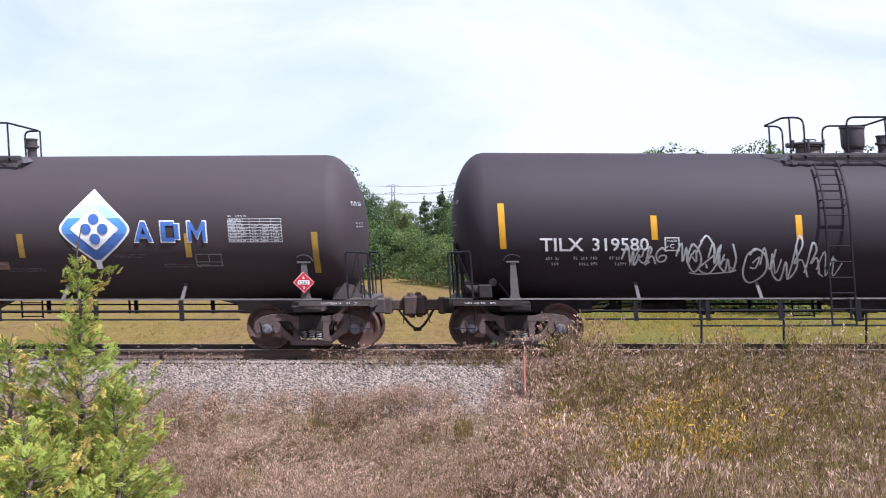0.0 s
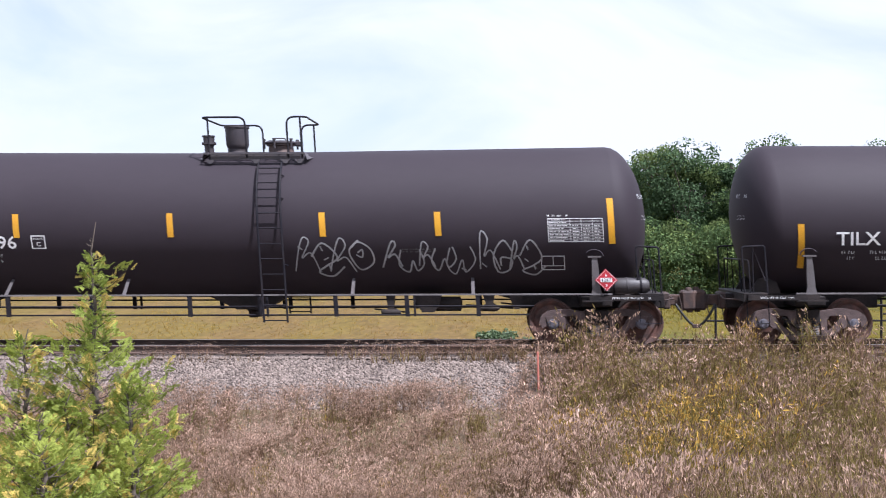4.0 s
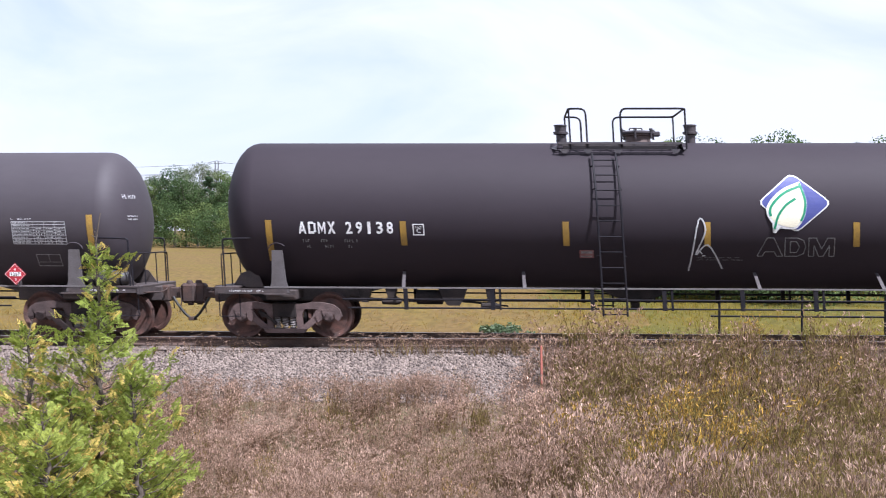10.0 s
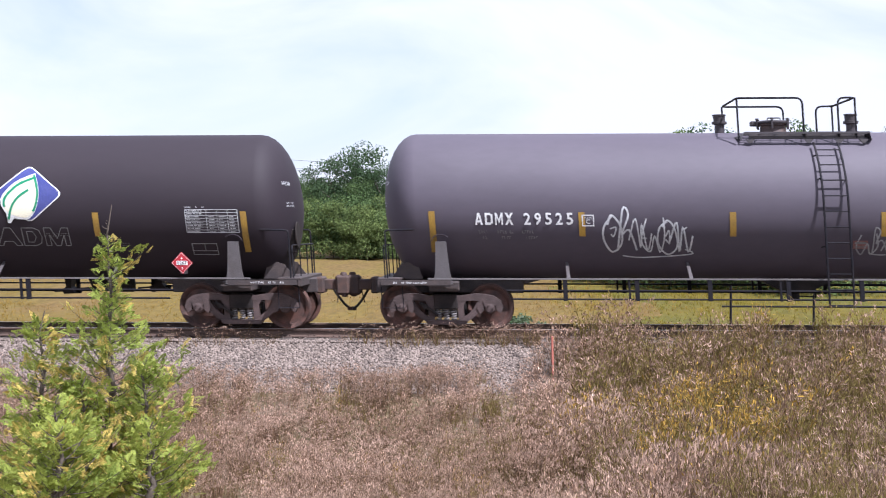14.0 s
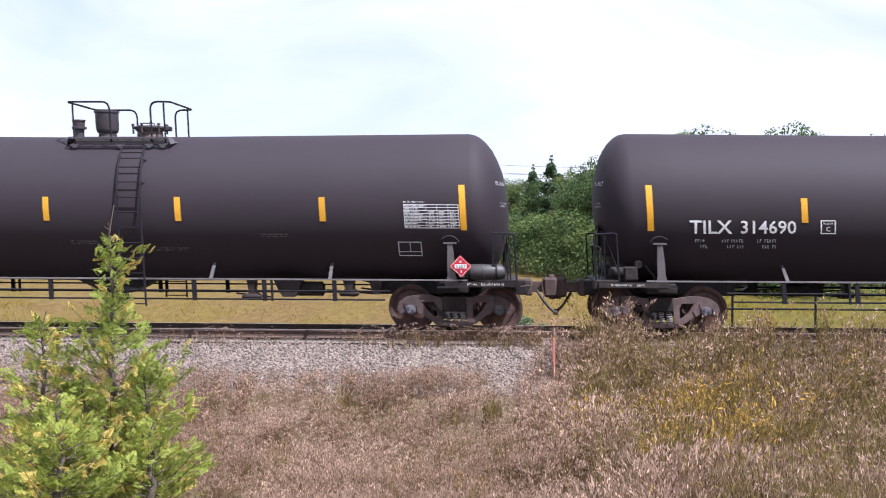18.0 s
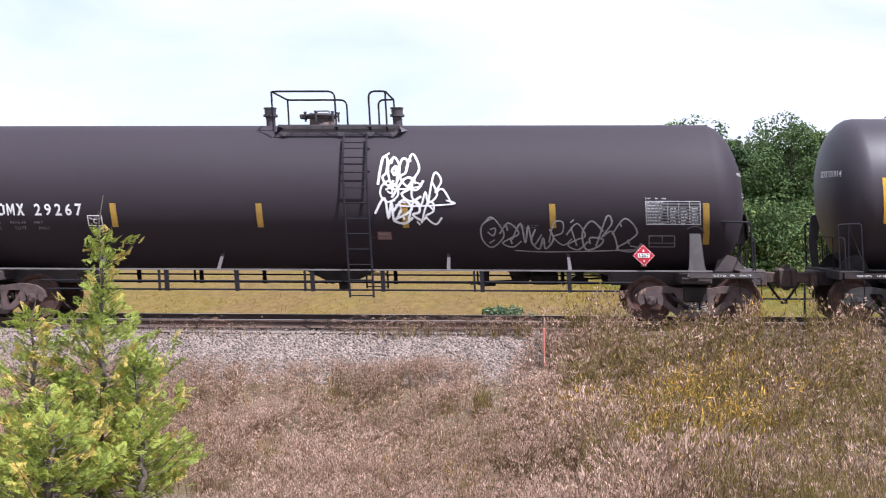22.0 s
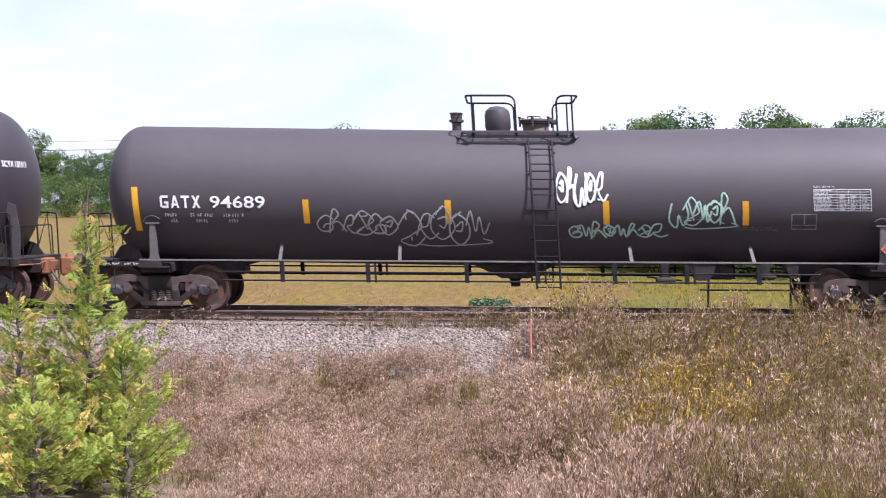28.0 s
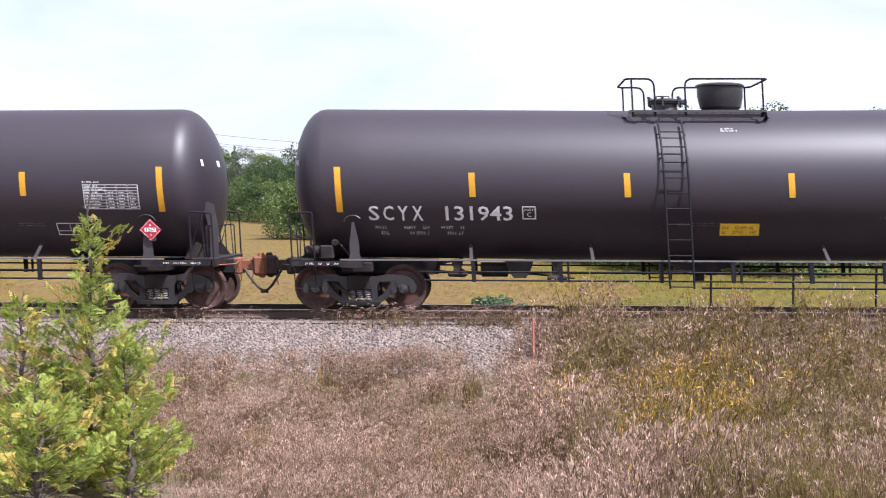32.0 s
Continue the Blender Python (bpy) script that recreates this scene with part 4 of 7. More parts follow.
# ---- marks on the tanks ----
class Skin:
    """Lays flat marks on the near side of a tank: (x, z) pairs are wrapped on its round."""

    def __init__(self, style_name, length, eps):
        self.st, self.eps, self.s = STYLES[style_name], eps, Shape()
        self.half = length / 2 - self.st.gap

    def at(self, x, z):
        zc = self.st.centre(x, self.half)
        return (x + 0.05, -math.sqrt(max(0.01, (self.st.radius + self.eps) ** 2 - (z - zc) ** 2)), z)

    def poly(self, pts):
        """A flat outline, cut into level bands so that it follows the round."""
        lo, hi = min(p[1] for p in pts), max(p[1] for p in pts)
        n = max(1, int((hi - lo) / 0.1))
        for k in range(n):
            band = pts
            for edge, sign in ((lo + (hi - lo) * k / n, 1), (lo + (hi - lo) * (k + 1) / n, -1)):
                kept = []
                for a, b in zip(band, band[1:] + band[:1]):
                    ia, ib = (a[1] - edge) * sign >= 0, (b[1] - edge) * sign >= 0
                    if ia:
                        kept.append(a)
                    if ia != ib:
                        f = (edge - a[1]) / (b[1] - a[1])
                        kept.append((a[0] + (b[0] - a[0]) * f, edge))
                band = kept
            if len(band) > 2:
                self.s.add([self.at(*p) for p in band], [tuple(range(len(band)))])
        return self

    def rect(self, x0, x1, z0, z1, lean=0.0):
        n = max(1, int((z1 - z0) / 0.12) + 1)
        v = []
        for k in range(n + 1):
            z = z0 + (z1 - z0) * k / n
            v += [self.at(x0 + lean * (z - z0), z), self.at(x1 + lean * (z - z0), z)]
        self.s.add(v, [(2 * k, 2 * k + 1, 2 * k + 3, 2 * k + 2) for k in range(n)])
        return self

    def outline(self, x0, x1, z0, z1, w=0.018):
        return self.rect(x0, x1, z0, z0 + w).rect(x0, x1, z1 - w, z1).rect(x0, x0 + w, z0 + w, z1 - w).rect(x1 - w, x1, z0 + w, z1 - w)

    def ribbon(self, pts, w):
        v = []
        for i, p in enumerate(pts):
            a, b = pts[max(0, i - 1)], pts[min(len(pts) - 1, i + 1)]
            dx, dz = b[0] - a[0], b[1] - a[1]
            k = w / 2 / max(1e-6, math.hypot(dx, dz))
            v += [self.at(p[0] - dz * k, p[1] + dx * k), self.at(p[0] + dz * k, p[1] - dx * k)]
        self.s.add(v, [(2 * i, 2 * i + 1, 2 * i + 3, 2 * i + 2) for i in range(len(pts) - 1)])
        return self

    def words(self, text, x0, x1, z0, z1, bold=0.012):
        curve = bpy.data.curves.new("lettering", "FONT")
        curve.body, curve.size, curve.offset, curve.resolution_u = text, 1.0, bold, 2
        ob = bpy.data.objects.new("lettering", curve)
        me = ob.to_mesh()
        co = [v.co.copy() for v in me.vertices]
        if co:
            ax, bx = min(c.x for c in co), max(c.x for c in co)
            ay, by = min(c.y for c in co), max(c.y for c in co)
            self.s.add([self.at(x0 + (c.x - ax) / (bx - ax) * (x1 - x0), z0 + (c.y - ay) / (by - ay) * (z1 - z0)) for c in co], [tuple(p.vertices) for p in me.polygons])
        ob.to_mesh_clear()
        bpy.data.objects.remove(ob)
        bpy.data.curves.remove(curve)
        return self

    def lines(self, x0, x1, z0, z1, rows, rnd, gap=0.45):
        """Writing too small to read: broken bars."""
        step = (z1 - z0) / rows
        for r in range(rows):
            x, za = x0, z0 + r * step
            tall = step * (1 - gap)
            while x < x1 - 0.03:
                for _ in range(rnd.randrange(2, 6)):
                    w = min(tall * 0.55, x1 - x)
                    if w > 0.01:
                        self.rect(x, x + w * 0.35, za, za + tall)
                        if rnd.random() < 0.7:
                            k = rnd.choice((0.0, 0.42, 0.78))
                            self.rect(x + w * 0.35, x + w, za + tall * k, za + tall * (k + 0.22))
                    x += tall * 0.8
                x += rnd.choice((0.5, 0.7, 2.2)) * tall
        return self

    def table(self, x0, x1, z0, z1, rows, rnd):
        """A ruled table with small broken entries under a heading."""
        self.outline(x0, x1, z0, z1, 0.011)
        for x in (0.40, 0.60, 0.80):
            self.rect(x0 + (x1 - x0) * x, x0 + (x1 - x0) * x + 0.008, z0, z1)
        step = (z1 - z0) / rows
        for r in range(1, rows):
            self.rect(x0, x1, z0 + r * step - 0.0045, z0 + r * step + 0.0045)
        for r in range(rows):
            for a, b in ((0.03, 0.38), (0.45, 0.57), (0.64, 0.77), (0.84, 0.96)):
                x, end = x0 + (x1 - x0) * a, x0 + (x1 - x0) * (a + (b - a) * rnd.uniform(0.6, 1))
                while x < end and (r < rows - 2 or a < 0.1):
                    w = step * rnd.uniform(0.25, 0.42)
                    self.rect(x, min(x + w, end), z0 + (r + 0.3) * step, z0 + (r + 0.7) * step)
                    x += w + step * rnd.choice((0.18, 0.18, 0.5))
        return self

    def scrawl(self, x0, x1, z0, z1, seed, w=0.03, letters=5):
        """A sprayed tag: a row of overlapping loops, hooks, arches and slashes with no words in it."""
        rnd = random.Random(seed)
        wide, high = x1 - x0, z1 - z0
        cell = wide / letters
        for k in range(letters):
            grow = rnd.uniform(0.78, 1.2)
            tilt = rnd.uniform(-0.12, 0.22)
            lift = rnd.uniform(-0.10, 0.12)
            for stroke in STROKES[rnd.randrange(len(STROKES))]:
                pts = smooth_path([(u + rnd.uniform(-0.06, 0.06), v + rnd.uniform(-0.06, 0.06)) for u, v in stroke])
                self.ribbon([(x0 + cell * (k + (u - 0.5) * 1.4 * grow + 0.5 + tilt * (v - 0.5)), z0 + high * (0.5 + lift + (v - 0.5) * grow)) for u, v in pts], w * rnd.uniform(0.85, 1.2))
        if rnd.random() < 0.5:
            end = smooth_path([(x1 - 0.2 * cell, z0 + 0.1 * high), (x1 + 0.25 * cell, z0 - 0.05 * high), (x0 + 0.45 * wide, z0 - 0.16 * high), (x0 + 0.2 * wide, z0 - 0.10 * high)])
            self.ribbon(end, w * 0.8)
        for _ in range(2):
            dx, dz = rnd.uniform(0.0, wide), rnd.uniform(-0.1, 1.1) * high
            self.ribbon([(x0 + dx, z0 + dz), (x0 + dx + rnd.uniform(0.05, 0.12), z0 + dz + rnd.uniform(-0.09, 0.09))], w * 0.8)
        return self


# strokes of the sprayed tags in a unit cell: rings, loops, waves and hooks
STROKES = [
    [[(0.5, 1.0), (0.1, 0.75), (0.1, 0.3), (0.5, 0.0), (0.9, 0.3), (0.85, 0.75), (0.45, 1.0), (0.2, 0.8)], [(0.35, 0.6), (0.6, 0.7), (0.55, 0.4), (0.35, 0.5)]],
    [[(0.0, 0.1), (0.35, 0.9), (0.7, 0.95), (0.6, 0.5), (0.3, 0.35), (0.7, 0.05), (1.1, 0.25)]],
    [[(-0.1, 0.4), (0.25, 1.05), (0.45, 0.2), (0.6, 0.85), (0.8, 0.1), (1.1, 0.6)]],
    [[(0.95, 0.75), (0.5, 1.05), (0.05, 0.6), (0.3, 0.05), (0.85, 0.1), (0.95, 0.45), (0.5, 0.5), (0.4, 0.3)]],
    [[(0.1, 0.95), (-0.05, 0.3), (0.35, -0.05), (0.55, 0.5), (0.75, 0.0), (1.05, 0.4), (0.9, 1.0)]],
    [[(0.0, 0.55), (0.5, 1.1), (1.0, 0.6), (0.55, 0.3), (0.1, 0.05), (0.7, -0.1), (1.15, 0.2)], [(0.3, 0.95), (0.65, 0.1)]],
    [[(0.05, 0.0), (0.3, 1.2), (0.55, 1.0), (0.25, 0.45), (0.6, 0.6), (0.95, 0.0)]],
]


def smooth_path(ctl, n=5):
    """A smooth curve through the given pairs."""
    if len(ctl) < 3:
        return ctl
    out = []
    for k in range(len(ctl) - 1):
        p0, p1, p2, p3 = ctl[max(0, k - 1)], ctl[k], ctl[k + 1], ctl[min(len(ctl) - 1, k + 2)]
        for j in range(n):
            t = j / n
            out.append(tuple(0.5 * (2 * p1[i] + (p2[i] - p0[i]) * t + (2 * p0[i] - 5 * p1[i] + 4 * p2[i] - p3[i]) * t * t + (3 * p1[i] - p0[i] - 3 * p2[i] + p3[i]) * t ** 3) for i in (0, 1)))
    return out + [ctl[-1]]


def rounded_diamond(cx, cz, rx, rz, k=0.16):
    pts = []
    for i in range(4):
        a = ((1, 0), (0, 1), (-1, 0), (0, -1))
        p, q, r = a[i - 1], a[i], a[(i + 1) % 4]
        for t in (k, k * 0.35):
            pts.append((q[0] + (p[0] - q[0]) * t - q[0] * (k - t) * 0.25, q[1] + (p[1] - q[1]) * t - q[1] * (k - t) * 0.25))
        for t in (k * 0.35, k):
            pts.append((q[0] + (r[0] - q[0]) * t - q[0] * (k - t) * 0.25, q[1] + (r[1] - q[1]) * t - q[1] * (k - t) * 0.25))
    return [(cx + x * rx, cz + z * rz) for x, z in pts]


def letter_blocks(skin, x0, x1, z0, z1, shapes):
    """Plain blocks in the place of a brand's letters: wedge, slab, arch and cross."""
    w = (x1 - x0) / len(shapes)
    for i, c in enumerate(shapes):
        a, b = x0 + w * (i + 0.1), x0 + w * (i + 0.88)
        m = (a + b) / 2
        if c == "wedge":
            skin.poly([(a, z0), (a + 0.25 * (b - a), z0), (m, z0 + 0.72 * (z1 - z0)), (m, z1), (m - 0.13 * (b - a), z1)])
            skin.poly([(b, z0), (m + 0.13 * (b - a), z1), (m, z1), (m, z0 + 0.72 * (z1 - z0)), (b - 0.25 * (b - a), z0)])
            skin.rect(a + 0.25 * (b - a), b - 0.25 * (b - a), z0 + 0.2 * (z1 - z0), z0 + 0.37 * (z1 - z0))
        elif c == "slab":
            q = 0.26 * (b - a)
            skin.rect(a, a + q, z0, z1).rect(b - q, b, z0 + 0.12 * (z1 - z0), z1 - 0.12 * (z1 - z0))
            skin.rect(a + q, b - q, z0, z0 + 0.2 * (z1 - z0)).rect(a + q, b - q, z1 - 0.2 * (z1 - z0), z1)
        elif c == "arch":
            skin.rect(a, a + 0.2 * (b - a), z0, z1).rect(b - 0.2 * (b - a), b, z0, z1)
            skin.poly([(a + 0.2 * (b - a), z1), (a + 0.2 * (b - a), z0 + 0.66 * (z1 - z0)), (m, z0 + 0.12 * (z1 - z0)), (m, z0 + 0.48 * (z1 - z0))])
            skin.poly([(m, z0 + 0.48 * (z1 - z0)), (m, z0 + 0.12 * (z1 - z0)), (b - 0.2 * (b - a), z0 + 0.66 * (z1 - z0)), (b - 0.2 * (b - a), z1)])
        elif c == "hook":
            q = 0.26 * (b - a)
            skin.rect(a, a + q, z0 + 0.1 * (z1 - z0), z1 - 0.1 * (z1 - z0)).rect(a + 0.6 * q, b, z0, z0 + 0.19 * (z1 - z0)).rect(a + 0.6 * q, b, z1 - 0.19 * (z1 - z0), z1)
            skin.rect(b - q, b, z0, z0 + 0.52 * (z1 - z0)).rect(m, b - q, z0 + 0.36 * (z1 - z0), z0 + 0.52 * (z1 - z0))
        elif c == "bar":
            skin.rect(a, b, z1 - 0.2 * (z1 - z0), z1).rect(m - 0.13 * (b - a), m + 0.13 * (b - a), z0, z1 - 0.2 * (z1 - z0))
        else:
            skin.poly([(a, z0), (a + 0.28 * (b - a), z0), (b, z1), (b - 0.28 * (b - a), z1)])
            skin.poly([(b - 0.28 * (b - a), z0), (b, z0), (a + 0.28 * (b - a), z1), (a, z1)])


BLOCKS = {"A": "wedge", "D": "slab", "M": "arch", "X": "cross", "G": "hook", "T": "bar"}


class Board(Skin):
    """The same tools on an upright flat board."""

    def __init__(self, y):
        self.y, self.s = y, Shape()

    def at(self, x, z):
        return (x, self.y, z)


class HeadSkin(Skin):
    """The same tools on the rounded end of a tank; x runs along the writing."""

    def __init__(self, style_name, length, end):
        self.st, self.end, self.s = STYLES[style_name], end, Shape()
        self.half = length / 2 - self.st.gap

    def at(self, x, z):
        r2 = (x * x + (z - self.st.centre(self.half, self.half)) ** 2) / self.st.radius ** 2
        return (self.end * (self.half - 0.74 + 0.74 * math.sqrt(max(0.0, 1 - r2)) + 0.015), x * self.end, z)


# where each kind of car carries its marks: reporting mark, plate box, capacity table, small box, placard, yellow sign
PLACES = {
    "leased": dict(mark=(-6.62, -4.48, 2.00, 2.26), plate=(-4.17, -3.88, 2.00, 2.27), table=(6.21, 7.30, 2.09, 2.56), box=(6.04, 6.51, 1.53, 1.82), placard=(7.33, 1.34)),
    "maker": dict(mark=(-6.68, -4.62, 2.07, 2.32), plate=(-4.33, -4.04, 2.05, 2.33), table=(6.2, 7.31, 2.18, 2.66), box=(5.55, 6.04, 1.51, 1.79), placard=(7.30, 1.27)),
    "crude": dict(mark=(-6.84, -4.09, 1.84, 2.13), plate=(-3.69, -3.42, 1.87, 2.13), table=(5.72, 6.83, 2.05, 2.54), box=(5.05, 5.59, 1.52, 1.77), placard=(7.10, 1.64), sign=(0.20, 0.97, 1.56, 1.80)),
    "straight": dict(mark=(-7.01, -5.02, 2.13, 2.37), plate=(-4.97, -4.665, 1.92, 2.14), table=(6.2, 7.27, 1.97, 2.44), box=(6.25, 6.77, 1.52, 1.76), placard=(6.15, 1.37)),
    "dotted": dict(mark=(-6.75, -4.58, 1.83, 2.07), plate=(-4.30, -4.06, 1.85, 2.08), table=(5.67, 6.74, 2.20, 2.67), box=(4.95, 5.48, 1.72, 1.97), placard=(7.17, 1.40)),
    "long": dict(mark=(-7.27, -5.60, 2.15, 2.36), plate=(-5.38, -5.14, 2.12, 2.35), table=(6.5, 7.6, 1.9, 2.36), box=(6.9, 7.4, 1.45, 1.7), placard=(6.6, 1.3)),
    "older": dict(mark=(-7.2, -5.2, 2.10, 2.35), table=(5.87, 6.99, 2.09, 2.52), box=(5.43, 5.93, 1.72, 2.03), placard=(7.37, 1.34)),
    "lilac": dict(mark=(-6.9, -4.68, 2.06, 2.29), plate=(-4.2, -3.93, 2.04, 2.30), table=(6.28, 7.43, 1.93, 2.38), box=(5.21, 5.64, 1.76, 2.03), placard=(7.32, 1.37), sign=(2.58, 3.36, 1.75, 2.02)),
}
PLACARD = {}


def add_placard(car, x, z, y):
    if not PLACARD:
        d = 0.22
        PLACARD["board"] = Shape().plate([(0, -d), (d, 0), (0, d), (-d, 0)], -0.006, 0.006).mesh("placard", 20)
        b = Board(-0.010)
        for k in range(4):
            p = [(0, -d), (d, 0), (0, d), (-d, 0)]
            a, c = p[k], p[(k + 1) % 4]
            b.poly([(a[0] * 0.93, a[1] * 0.93), (c[0] * 0.93, c[1] * 0.93), (c[0] * 0.895, c[1] * 0.895), (a[0] * 0.895, a[1] * 0.895)])
        b.poly([(-0.022, 0.075), (0.022, 0.075), (0.0, 0.125)])
        b.words("3", -0.016, 0.016, -0.13, -0.08)
        b.rect(-0.115, 0.115, -0.042, 0.042)
        PLACARD["border"] = b.s.mesh("border", 0)
        n = Board(-0.016)
        for i, c in enumerate("1267"):
            n.words(c, -0.098 + 0.051 * i + (0.012 if c == "1" else 0), -0.098 + 0.051 * i + (0.030 if c == "1" else 0.042), -0.034, 0.034, 0.02)
        PLACARD["number"] = n.s.mesh("number", 0)
    board = part("placard", PLACARD["board"], "sign_red", car, "red diamond hazard placard with a white number panel", m=pose(x, y, z))
    part("border", PLACARD["border"], "white_paint", board)
    part("number", PLACARD["number"], "sign_black", board)


LABELS = {
    "leased": "black funnel-bottomed tank car with bright yellow reflective stripes",
    "maker": "black tank car with a leaf logo and yellow stripes",
    "crude": "glossy black tank car with white lettering and a bowl-shaped top housing",
    "straight": "dusty black straight tank car with faded yellow stripes",
    "dotted": "brown-dusted black tank car with a blue diamond logo of dots",
    "long": "long dusty black tank car with a leaf logo and faded stripes",
    "older": "faded charcoal tank car with a sagging middle and yellow stripes",
    "lilac": "pale lilac-grey tank car with faded yellow lettering",
}
LENGTHS = {"leased": 18.45, "maker": 18.45, "crude": 18.19, "straight": 18.55, "dotted": 18.55, "long": 19.77, "older": 18.65, "lilac": 19.2}
W, D_, G_ = "spray_paint", "dark_spray_paint", "green_spray_paint"
